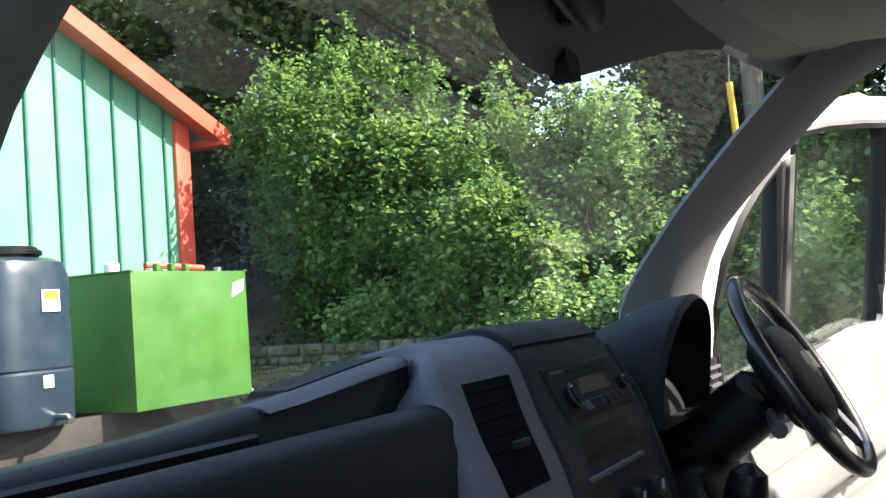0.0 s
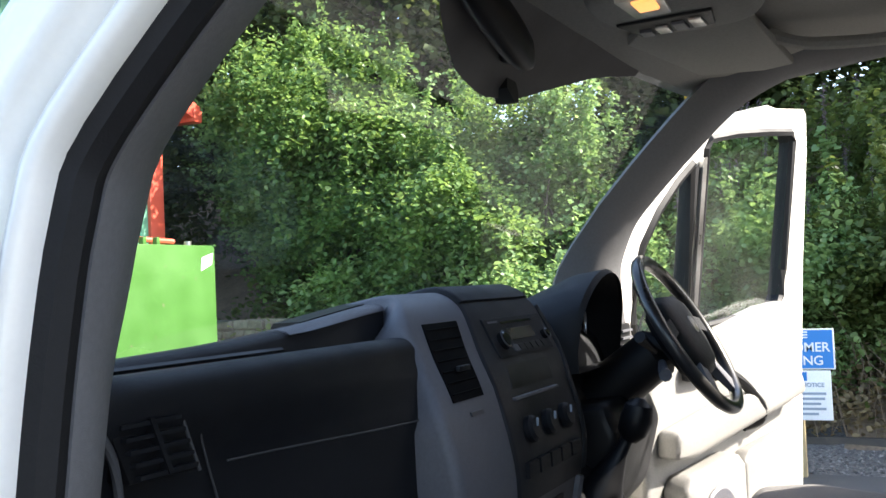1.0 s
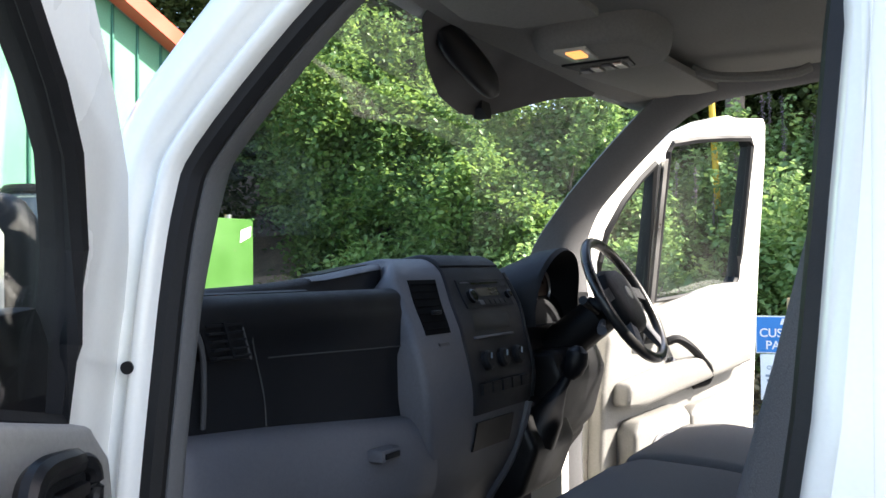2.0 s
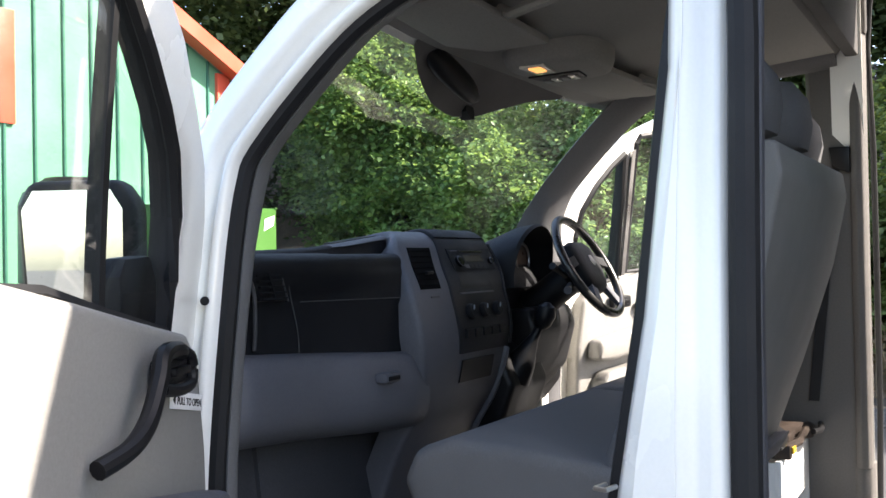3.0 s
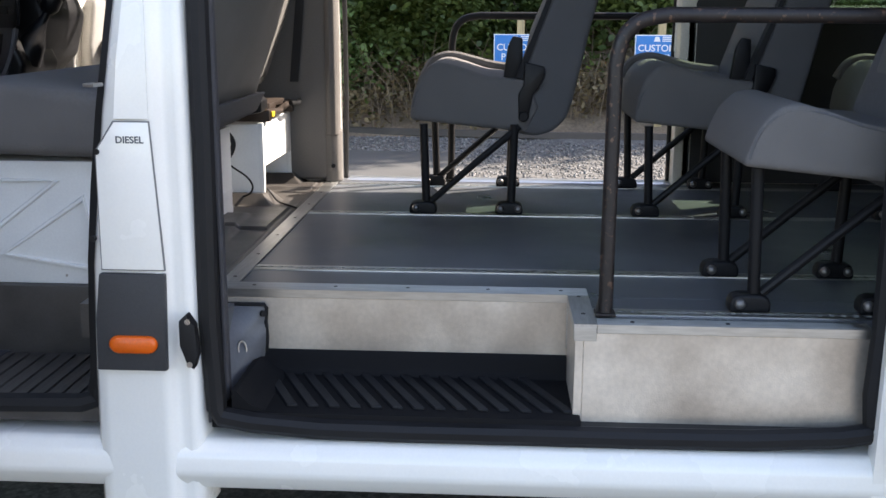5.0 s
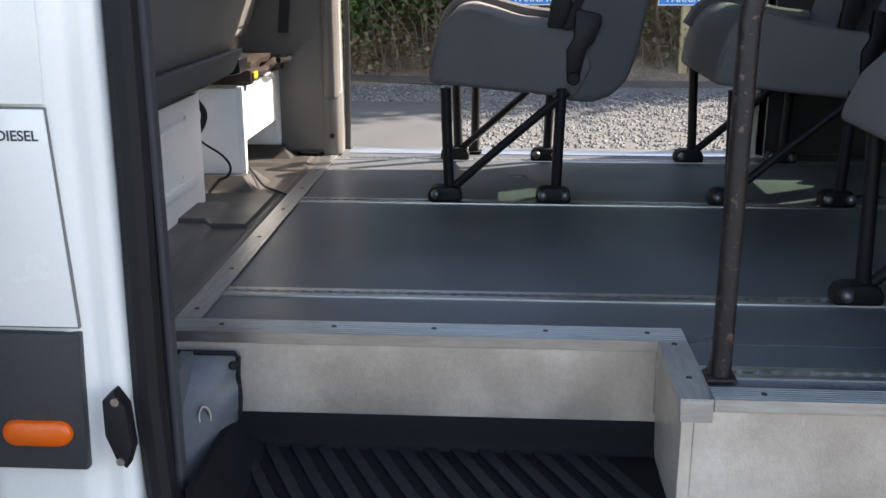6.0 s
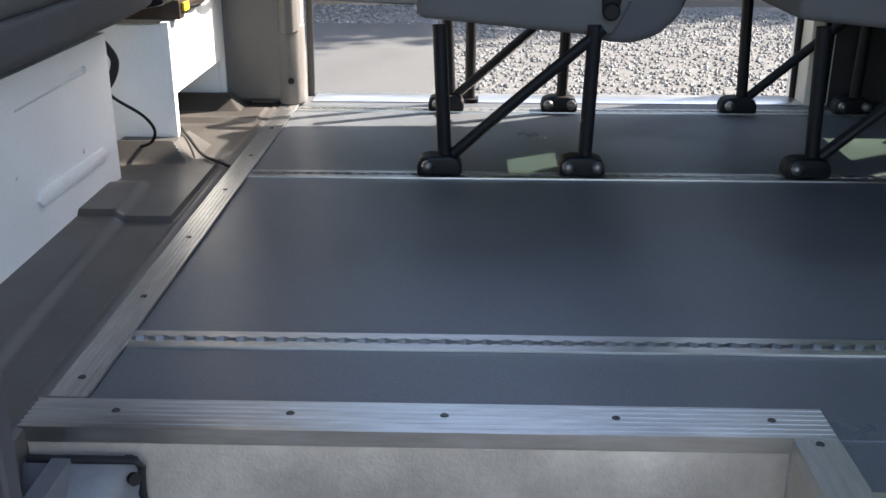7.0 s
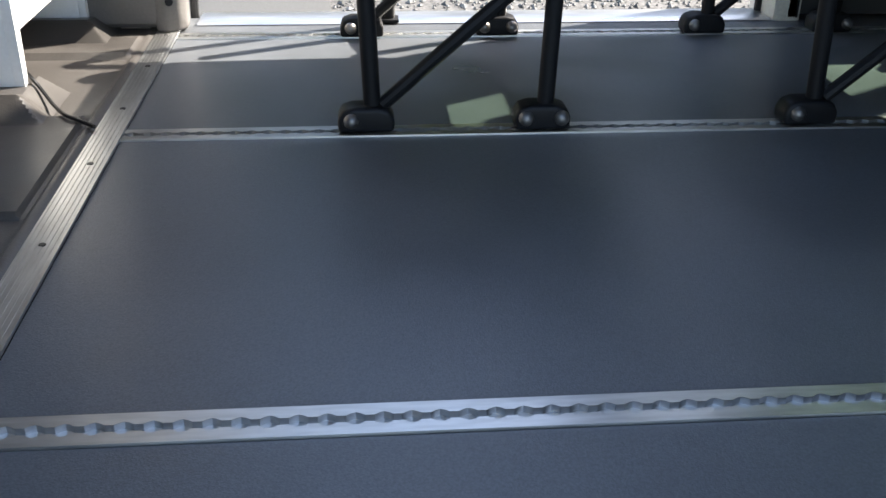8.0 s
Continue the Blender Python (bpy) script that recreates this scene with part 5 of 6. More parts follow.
# gear lever
gear = part("gear_lever", tube(B(), smooth_path([(0.30, 0.84, 1.14), (0.31, 0.80, 1.22), (0.32, 0.76, 1.295)], 4), [0.05, 0.048, 0.045, 0.04, 0.03, 0.022, 0.014, 0.012, 0.012], 12), BLACK, minibus, "black gear lever with a gaiter")
part("knob", tube(B(), [(0.32, 0.76, 1.285), (0.321, 0.755, 1.30), (0.323, 0.745, 1.325), (0.324, 0.74, 1.348), (0.325, 0.738, 1.36)], [0.014, 0.026, 0.03, 0.025, 0.008], 14), BLACK, gear)
part("gear_base", prism(B(), [(0.97, 1.30), (0.84, 1.22), (0.80, 1.13), (0.84, 1.02), (0.98, 0.96)], "x", 0.215, 0.47, 0.02, 3), BLACK, gear)

# steering wheel
WC = Vector((0.545, 0.695, 1.462))
wm = Matrix.Translation(WC) @ Matrix.Rotation(radians(60), 4, "X") @ Matrix.Scale(0.885, 4)
wheel = part("steering_wheel", turned(tube(B(), [(0.187 * math.cos(a), 0.187 * math.sin(a), 0) for a in np.linspace(0, 2 * math.pi, 49)[:-1]], 0.0150, 12, True), wm), mat("black_leather", (0.014, 0.013, 0.013), 0.3, var=0.1, bump=0.15, bs=500, coat=0.3), minibus, "black four-spoke steering wheel")
hub = [(-0.098, 0.05), (-0.085, 0.082), (-0.05, 0.097), (0.05, 0.097), (0.085, 0.082), (0.098, 0.05), (0.094, -0.03), (0.065, -0.085), (0.03, -0.10), (-0.03, -0.10), (-0.065, -0.085), (-0.094, -0.03)]
part("hub", turned(loft(B(), [[(x * k, y * k, z) for x, y in hub] for z, k in ((-0.05, 0.8), (-0.03, 1.0), (-0.006, 1.0), (0.006, 0.94), (0.015, 0.78), (0.020, 0.5), (0.0215, 0.15))]), wm), DASH, wheel, "dark airbag cover")
for sx in (-1, 1):
    part("spoke", turned(loft(B(), [[(sx * 0.06, 0.045, -0.02), (sx * 0.06, 0.01, -0.02), (sx * 0.06, 0.01, 0.004), (sx * 0.06, 0.045, 0.004)], [(sx * 0.178, 0.025, -0.006), (sx * 0.178, -0.012, -0.006), (sx * 0.178, -0.012, 0.006), (sx * 0.178, 0.025, 0.006)]]), wm), DASH, wheel)
    part("spoke", turned(loft(B(), [[(sx * 0.055, -0.05, -0.02), (sx * 0.03, -0.07, -0.02), (sx * 0.03, -0.07, 0.002), (sx * 0.055, -0.05, 0.002)], [(sx * 0.118, -0.142, -0.006), (sx * 0.082, -0.165, -0.006), (sx * 0.082, -0.165, 0.006), (sx * 0.118, -0.142, 0.006)]]), wm), GREY, wheel)
part("badge", turned(disc(B(), (0, 0.01, 0.0205), (0, 0, 1), 0.021, 0.003, 24, 0.001), wm), CHROME, wheel, "round chrome badge")
part("column", turned(tube(B(), [(0, 0, -0.03), (0, 0.0, -0.08), (0, -0.01, -0.16), (0, -0.02, -0.26)], [0.052, 0.058, 0.060, 0.062], 16), wm), BLACK, wheel, "black steering column shroud")
part("stalk", turned(tube(B(), [(-0.06, 0.0, -0.07), (-0.12, 0.02, -0.062), (-0.165, 0.035, -0.055)], [0.008, 0.010, 0.013], 8), wm), BLACK, wheel)
part("stalk", turned(tube(B(), [(-0.06, -0.03, -0.07), (-0.12, -0.05, -0.062), (-0.15, -0.06, -0.055)], [0.009, 0.012, 0.014], 8), wm), GREY, wheel)
# instrument hood
rings = []
for y, r, h in ((0.862, 0.145, 0.15), (0.872, 0.152, 0.158), (0.93, 0.155, 0.15), (1.05, 0.15, 0.10)):
    rings.append([(0.51 + r * math.cos(a), y - 0.03 * math.sin(a), 1.437 + h * max(0, math.sin(a)) ** 0.8) for a in np.linspace(0, math.pi, 17)] + [(0.51 - r, y, 1.40), (0.51 + r, y, 1.40)])
hood = part("instrument_hood", loft(B(), rings, cap=False), DASH, dash.parent, "dark hood over the instruments")
# The lens's brown base colour stands in for a reflection on it
part("instrument_face", loft(B(), [[(0.51 + 0.14 * math.cos(a), y, 1.43 + 0.14 * max(0, math.sin(a)) ** 0.8) for a in np.linspace(0, math.pi, 17)] for y in (0.935, 0.945)]), mat("brown_reflection_lens", (0.085, 0.058, 0.043), 0.3), hood, "dark shiny instrument lens with a brown reflection painted in")
for x in (0.445, 0.575):
    part("dial_ring", tube(B(), [(x + 0.05 * math.cos(a), 0.928, 1.485 + 0.05 * math.sin(a)) for a in np.linspace(0, 2 * math.pi, 25)[:-1]], 0.004, 6, True, 1, (0, 1, 0)), CHROME, hood, "chrome dial ring")
# right hand vent
part("vent_frame", prism(B(), [(0.71, 1.40), (0.80, 1.40), (0.80, 1.475), (0.71, 1.475)], "y", 0.878, 0.91, 0.006), BLACK, dash)
for i in range(4):
    part("slat", box(B(), 0.716, 0.794, 0.872, 0.885, 1.408 + i * 0.016, 1.413 + i * 0.016), GREY, dash)

# interior mirror, lamp unit, visors
ax = Vector((-0.26, 0.80, 2.0)), Vector((0.02, 0.80, 1.915))
rings = []
for q in np.linspace(0, 1, 9):
    k = max(0.25, (1 - abs(2 * q - 1) ** 3.5) ** 0.5)
    c = ax[0].lerp(ax[1], float(q))
    rings.append([c + Vector((0, 0.024 * k * math.cos(a), 0.04 * k * math.sin(a))) for a in np.linspace(0, 2 * math.pi, 15)[:-1]])
mir = part("interior_mirror", loft(B(), rings), BLACK, minibus, "black interior mirror", 60)
part("mirror_stem", tube(B(), [(0.0, 0.82, 1.925), (0.06, 0.865, 1.945), (0.10, 0.895, 1.96)], 0.014, 8), BLACK, mir)
part("bracket", loft(B(), [[(x0, 0.868, z), (x1, 0.868, z), (x1, 0.9, z), (x0, 0.9, z)] for z, x0, x1 in ((1.955, 0.085, 0.105), (1.93, 0.088, 0.115), (1.895, 0.085, 0.135), (1.877, 0.115, 0.135))]), BLACK, mir)
pod = [(-0.075, 0.53), (-0.05, 0.475), (0.02, 0.455), (0.12, 0.46), (0.19, 0.495), (0.215, 0.57), (0.19, 0.65), (0.12, 0.695), (0.02, 0.705), (-0.05, 0.68), (-0.078, 0.61)]
pod = [(p.x, p.y) for p in smooth_path([(x, y, 0) for x, y in pod], 3, True)]
rings = [[(0.07 + (x - 0.07) * k, 0.58 + (y - 0.58) * k, z) for x, y in pod] for z, k in ((2.06, 1.06), (2.0, 1.04), (1.982, 1.0), (1.973, 0.94), (1.969, 0.84))]
lamp = part("roof_lamp", loft(B(), rings), LINER, minibus, "roof lamp unit with a lit warm lamp", 60)
GLOW = bpy.data.materials.new("lit_lamp")
GLOW.use_nodes = True
GLOW.node_tree.nodes["Principled BSDF"].inputs["Base Color"].default_value = (0.6, 0.4, 0.2, 1)
GLOW.node_tree.nodes["Principled BSDF"].inputs["Emission Color"].default_value = (1.0, 0.38, 0.10, 1)
GLOW.node_tree.nodes["Principled BSDF"].inputs["Emission Strength"].default_value = 0.36
part("lens", prism(B(), [(-0.062, 0.575), (0.045, 0.585), (0.055, 0.640), (-0.055, 0.645)], "z", 1.964, 1.972, 0.003), mat("lamp_lens", (0.55, 0.52, 0.46), 0.25), lamp)
part("bulb", prism(B(), [(-0.055, 0.588), (0.0, 0.592), (0.005, 0.622), (-0.05, 0.622)], "z", 1.960, 1.966, 0.002), GLOW, lamp, "lit warm lamp lens")
part("lamp_panel", prism(B(), [(0.065, 0.53), (0.15, 0.54), (0.17, 0.66), (0.08, 0.68)], "z", 1.964, 1.974, 0.003), DASH, lamp, "dark switch panel")
for i in range(4):
    part("switch", box(B(), 0.085 + i * 0.012, 0.135 + i * 0.006, 0.550 + i * 0.028, 0.570 + i * 0.028, 1.959, 1.966, 0.002), GREY if i % 2 else CHROME, lamp)
for s in (-1, 1):
    part("sun_visor", prism(B(), [(s * 0.20, 0.50), (s * 0.19, 0.66), (s * 0.30, 0.72), (s * 0.66, 0.665), (s * 0.69, 0.54), (s * 0.66, 0.48)], "z", 1.985, 2.003, 0.006), LINER, minibus, "pale fabric sun visor folded up")
    turned_pts = [(s * 0.60, 0.25, 2.012), (s * 0.58, 0.30, 1.995), (s * 0.52, 0.42, 1.99), (s * 0.48, 0.47, 1.995), (s * 0.47, 0.50, 2.01)]
    part("roof_grab_handle", tube(B(), smooth_path(turned_pts, 3), 0.012, 8), LINER, minibus, "grey roof grab handle")


# ---- cab seats ----
def cushion(pts, x0, x1, bev, m, name, parent, label=""):
    return part(name, prism(B(), pts, "x", x0, x1, bev, 4), m, parent, label, 60)


def headrest(x, parent, y=0.0, z=1.70, w=0.115, m=None):
    """Rounded head pad on two chrome posts."""
    for sx in (-0.06, 0.06):
        part("headrest_post", tube(B(), [(x + sx, y + 0.03, z - 0.06), (x + sx, y + 0.03, z + 0.05)], 0.006, 8), CHROME, parent)
    rings = []
    for q in np.linspace(-1, 1, 11):
        k = (1 - abs(q) ** 3.2) ** 0.32 if abs(q) < 1 else 0.12
        lift = 0.012 * (1 - q * q)
        rings.append([(x + q * w, y + 0.035 + (py - 0.035) * max(k, 0.35), z + 0.085 + (pz - 0.085) * max(k, 0.5) + lift) for py, pz in ((-0.028, 0.01), (0.01, 0.0), (0.07, 0.005), (0.092, 0.03), (0.09, 0.09), (0.07, 0.145), (0.035, 0.165), (-0.005, 0.16), (-0.032, 0.125), (-0.04, 0.07))])
    part("headrest", loft(B(), rings), m or FABRIC_D, parent, "", 60)


BACK = [(0.10, 1.02), (0.03, 1.22), (-0.04, 1.45), (-0.075, 1.62), (-0.06, 1.685), (0.01, 1.70), (0.085, 1.66), (0.145, 1.43), (0.21, 1.2), (0.28, 1.02)]
bench = thing("passenger_bench", "grey cloth double passenger bench on a white metal base", "seat", at=(-0.2, 0.38, 0.664))
bench.location = (0, 0, 0)
cushion([(0.63, 0.975), (0.655, 1.05), (0.63, 1.11), (0.55, 1.14), (0.38, 1.13), (0.16, 1.10), (0.12, 1.0), (0.2, 0.965)], -0.64, 0.20, 0.035, FABRIC, "seat", bench, "grey cloth seat cushion")
cushion(BACK, -0.62, 0.21, 0.03, FABRIC_D, "backrest", bench)
part("back_panel", prism(B(), [(0.085, 1.05), (0.015, 1.24), (-0.055, 1.46), (-0.088, 1.62), (-0.080, 1.68), (-0.03, 1.685), (-0.03, 1.62), (0.0, 1.45), (0.07, 1.22), (0.13, 1.05)], "x", -0.625, 0.215, 0.012, 3), SEATBACK, bench, "smooth grey seat back panel")
headrest(-0.37, bench)
headrest(0.0, bench)
base = part("seat_base", prism(B(), [(0.167, 0.664), (0.59, 0.664), (0.605, 0.70), (0.605, 0.955), (0.167, 0.955)], "x", -0.60, 0.17, 0.004), PAINT_IN, bench, "white pressed metal seat base")
for tri_ in ([(0.57, 0.91), (0.36, 0.91), (0.56, 0.76)], [(0.30, 0.87), (0.50, 0.735), (0.27, 0.70)]):
    bm = B()
    tube(bm, [(-0.600, y, z) for y, z in tri_], 0.009, 6, True, 1, (1, 0, 0))
    part("pressing", bm, PAINT_IN, base)
slot = [(-0.216, 0.903), (0.06, 0.906), (0.066, 0.912), (0.06, 0.918), (-0.216, 0.915), (-0.222, 0.909)]
part("rear_plate", plate(B(), [(-0.60, 0.664), (0.17, 0.664), (0.17, 0.955), (-0.60, 0.955)], [slot], lambda x, z, k: (x, 0.160 + 0.0072 * k, z), 0.007), PAINT_IN, base)
part("pressing", prism(B(), [(-0.175, 0.750), (0.092, 0.744), (0.104, 0.757), (0.092, 0.771), (-0.175, 0.776), (-0.190, 0.763)], "y", 0.154, 0.161, 0.005, 2), PAINT_IN, base)
part("belt_stalk", tube(B(), smooth_path([(0.195, 0.21, 0.97), (0.20, 0.175, 0.93), (0.205, 0.160, 0.90), (0.20, 0.168, 0.868), (0.20, 0.19, 0.84)], 4), 0.008, 8, flat=0.5, up=(1, 0, 0)), BELT, bench, "dark belt stalk hanging at the bench end")
for x in (-0.50, -0.43):
    part("buckle", prism(B(), [(0.10, 1.0), (0.13, 1.0), (0.150, 0.93), (0.142, 0.885), (0.118, 0.88), (0.105, 0.92)], "x", x - 0.014, x + 0.014, 0.006), BLACK, bench, "black belt buckle hanging below the backrest")
cushion([(0.16, 0.96), (0.2, 1.03), (0.05, 1.06), (0.08, 1.0)], -0.62, 0.20, 0.012, FABRIC_D, "seat_skirt", bench)

drv = thing("driver_seat", "grey cloth driver seat on a white metal frame", "seat")
cushion([(0.61, 1.00), (0.64, 1.07), (0.61, 1.125), (0.5, 1.135), (0.35, 1.12), (0.25, 1.10), (0.22, 1.04), (0.26, 0.99)], 0.27, 0.78, 0.035, FABRIC, "seat", drv, "grey cloth seat cushion")
# Backrest cloth paler than the bench's, with sunlight put into its colour
cushion([(y + 0.09, z + 0.02) for y, z in BACK], 0.27, 0.77, 0.03, mat("sunlit_seat_fabric", (0.3, 0.28, 0.25), 0.9, var=0.08, bump=0.5, bs=900), "backrest", drv)
part("back_panel", prism(B(), [(0.175, 1.07), (0.105, 1.26), (0.035, 1.48), (0.002, 1.64), (0.01, 1.70), (0.06, 1.705), (0.06, 1.64), (0.09, 1.47), (0.16, 1.24), (0.22, 1.07)], "x", 0.265, 0.755, 0.012, 3), SEATBACK, drv, "smooth grey seat back panel")
headrest(0.51, drv, 0.05, 1.70, 0.12)
part("seat_base", prism(B(), [(0.365, 0.70), (0.384, 0.70), (0.388, 0.802), (0.784, 0.802), (0.788, 0.705), (0.808, 0.705), (0.808, 0.945), (0.365, 0.945)], "y", 0.105, 0.122, 0.003), PAINT_IN, drv, "white metal seat frame")
part("seat_base", box(B(), 0.365, 0.38, 0.12, 0.52, 0.70, 0.94, 0.004), PAINT_IN, drv)
part("seat_base", box(B(), 0.785, 0.80, 0.12, 0.52, 0.70, 0.96, 0.004), PAINT_IN, drv)
part("seat_base", box(B(), 0.38, 0.785, 0.50, 0.52, 0.70, 0.94, 0.004), PAINT_IN, drv)
GREASY = mat("greasy_steel", (0.035, 0.024, 0.018), 0.5, metal=0.4, var=0.45, vs=20)
part("slide_rail", box(B(), 0.385, 0.42, 0.085, 0.5, 0.946, 0.985, 0.006), GREASY, drv, "greasy brown steel seat slide")
part("slide_rail", box(B(), 0.735, 0.785, 0.085, 0.5, 0.946, 0.985, 0.006), GREASY, drv)
part("cross_bar", tube(B(), [(0.40, 0.10, 0.975), (0.55, 0.09, 0.968), (0.77, 0.10, 0.98)], 0.011, 8), GREASY, drv)
part("spring_plate", prism(B(), [(0.43, 0.955), (0.50, 0.96), (0.56, 0.985), (0.66, 0.98), (0.70, 1.0), (0.46, 1.0)], "y", 0.10, 0.24, 0.006), GREASY, drv)
part("lever", tube(B(), smooth_path([(0.60, 0.06, 0.99), (0.68, 0.05, 0.984), (0.80, 0.07, 0.982)], 4), 0.008, 8), BLACK, drv)
part("recliner_cover", prism(B(), [(0.09, 0.985), (0.14, 0.975), (0.18, 0.99), (0.17, 1.03), (0.12, 1.045), (0.09, 1.02)], "x", 0.30, 0.385, 0.008, 2), BLACK, drv, "black recliner mechanism cover")
part("tag", box(B(), 0.395, 0.43, 0.078, 0.083, 0.962, 0.978), YELLOW, drv, "small yellow tag")
part("cable", tube(B(), smooth_path([(0.20, 0.19, 0.86), (0.23, 0.178, 0.826), (0.25, 0.136, 0.79), (0.265, 0.120, 0.758), (0.27, 0.130, 0.732), (0.30, 0.165, 0.716), (0.33, 0.20, 0.72)], 5), 0.0032, 6), BLACK, drv, "thin black cable")
part("cable", tube(B(), smooth_path([(0.42, 0.120, 0.728), (0.385, 0.102, 0.728), (0.37, 0.085, 0.714), (0.335, 0.058, 0.697), (0.29, 0.030, 0.697), (0.27, 0.0, 0.693), (0.255, -0.02, 0.690)], 5), 0.0032, 6), BLACK, drv)
part("belt_guide", prism(B(), [(-0.03, 1.72), (0.02, 1.74), (0.03, 1.80), (-0.03, 1.80)], "x", 0.775, 0.80, 0.006), BLACK, minibus, "seat belt guide on the pillar")
part("seat_belt", prism(B(), [(0.0, 1.74), (0.03, 1.74), (0.10, 1.05), (0.07, 1.05)], "x", 0.788, 0.792), BELT, minibus, "black seat belt")


# ---- passenger seats ----
PROFILE_C = [(0.0, 0.285), (-0.008, 0.36), (-0.03, 0.425), (-0.065, 0.460), (-0.105, 0.467), (-0.16, 0.452), (-0.23, 0.428), (-0.30, 0.42), (-0.37, 0.415), (-0.40, 0.33), (-0.36, 0.255), (-0.2, 0.264), (-0.04, 0.274)]
PROFILE_B = [(-0.33, 0.248), (-0.335, 0.40), (-0.388, 0.56), (-0.45, 0.72), (-0.492, 0.86), (-0.51, 0.94), (-0.55, 0.972), (-0.60, 0.985), (-0.65, 0.965), (-0.66, 0.92), (-0.608, 0.79), (-0.555, 0.60), (-0.520, 0.44), (-0.500, 0.345), (-0.482, 0.295), (-0.445, 0.258), (-0.395, 0.242)]


def bus_chair(wide, legs, low=0.25, drop=0.0):
    """A forward facing minibus seat at the origin: y = 0 is its front edge, z = 0 the floor; legs are two x places."""
    st = thing("bus_chair", "grey cloth minibus seat on black steel legs", "seat", "minibus passenger seats")
    a, b = -wide / 2, wide / 2
    cushion([(y, max(z, low + 0.1 * (y + 0.4)) if z < 0.3 else z - drop * min(1.0, (z - 0.3) / 0.12)) for y, z in PROFILE_C], a, b, 0.028, FABRIC, "seat", st, "grey cloth seat cushion")
    for x in (a + 0.004, b - 0.004):
        part("seam", tube(B(), smooth_path([(x, -0.012, 0.33), (x, -0.03, 0.385), (x, -0.08, 0.425), (x, -0.15, 0.42), (x, -0.25, 0.39), (x, -0.37, 0.375)], 3), 0.004, 5), FABRIC_D, st)
    if not drop:
        part("side_bolster", tube(B(), smooth_path([(b - 0.03, y, z) for y, z in ((-0.012, 0.40), (-0.040, 0.445), (-0.075, 0.464), (-0.115, 0.468), (-0.17, 0.456), (-0.25, 0.436), (-0.34, 0.425))], 3), 0.017, 10), FABRIC, st)
    cushion(PROFILE_B, a + 0.01, b - 0.01, 0.026, FABRIC_D, "backrest", st)
    cushion([(y - 0.035, z + 0.004) for y, z in ((-0.315, 0.42), (-0.345, 0.56), (-0.41, 0.72), (-0.465, 0.86), (-0.50, 0.93), (-0.53, 0.90), (-0.46, 0.70), (-0.39, 0.5))], a + 0.06, b - 0.06, 0.02, FABRIC, "back_cushion", st)
    for x in (-0.11, 0.09):
        part("belt_guide", prism(B(), [(-0.60, 0.97), (-0.575, 1.03), (-0.605, 1.12), (-0.645, 1.13), (-0.655, 1.06), (-0.64, 0.97)], "x", x - 0.018, x + 0.018, 0.008), BLACK, st, "black belt guide on the seat top")
    part("buckle", prism(B(), [(-0.285, 0.40), (-0.30, 0.515), (-0.315, 0.545), (-0.345, 0.54), (-0.348, 0.40)], "x", a + 0.03, a + 0.055, 0.008), BLACK, st, "black belt buckle")
    part("seat_belt", prism(B(), [(-0.325, 0.42), (-0.395, 0.60), (-0.445, 0.74), (-0.46, 0.74), (-0.41, 0.60), (-0.345, 0.42)], "x", a + 0.004, a + 0.045), BELT, st, "black seat belt")
    part("recliner", prism(B(), [(-0.352, 0.468), (-0.412, 0.455), (-0.414, 0.432), (-0.396, 0.388), (-0.380, 0.372), (-0.366, 0.300), (-0.337, 0.300), (-0.334, 0.372), (-0.350, 0.400)], "x", a - 0.012, a + 0.03, 0.006, 2), BLACK, st, "black plastic recliner cover")
    part("lever", disc(B(), (a - 0.012, -0.352, 0.305), (-1, 0, 0), 0.016, 0.008, 16, 0.003), STEELBLK, st)
    for x in legs:
        for y, yy in ((-0.055, -0.045), (-0.318, -0.325)):
            part("leg", tube(B(), [(x, y, 0.03), (x, yy, max(0.28, low + 0.03))], 0.0132, 12), STEELBLK, st)
        part("brace", tube(B(), [(x, -0.07, 0.04), (x, -0.20, 0.155), (x, -0.34, 0.275)], 0.0108, 10), STEELBLK, st)
        for y in (-0.045, -0.312):
            hump = [(y - 0.042, 0.003), (y + 0.042, 0.003), (y + 0.043, 0.022), (y + 0.036, 0.036), (y + 0.02, 0.041), (y - 0.02, 0.041), (y - 0.036, 0.036), (y - 0.043, 0.022)]
            ft = part("foot", prism(B(), hump, "x", x - 0.023, x + 0.023, 0.008, 3), STEELBLK, st, "black track foot", 50)
            for dy in ((-0.028, 0.026) if y < -0.2 else (0.022,)):
                part("bolt", tube(B(), [(x - 0.020, y + dy, 0.022), (x - 0.027, y + dy, 0.022), (x - 0.032, y + dy, 0.022), (x - 0.0345, y + dy, 0.022)], [0.012, 0.0115, 0.008, 0.003], 14), BOLT, ft)
    return st


seat = bus_chair(0.50, (-0.262, 0.262))
seat.location = (0.512, -0.378, FZ)
copy_thing(seat, Matrix.Translation((0.512, -1.065, FZ)))
tagged(seat, "single grey cloth minibus seat beside the open doorway")
near_seat = bus_chair(0.42, (-0.145, 0.147), 0.275, 0.026)
near_seat.location = (-0.625, -1.14, FZ)
copy_thing(near_seat, Matrix.Translation((-0.625, -1.87, FZ)))
copy_thing(seat, Matrix.Translation((0.512, -1.80, FZ)))

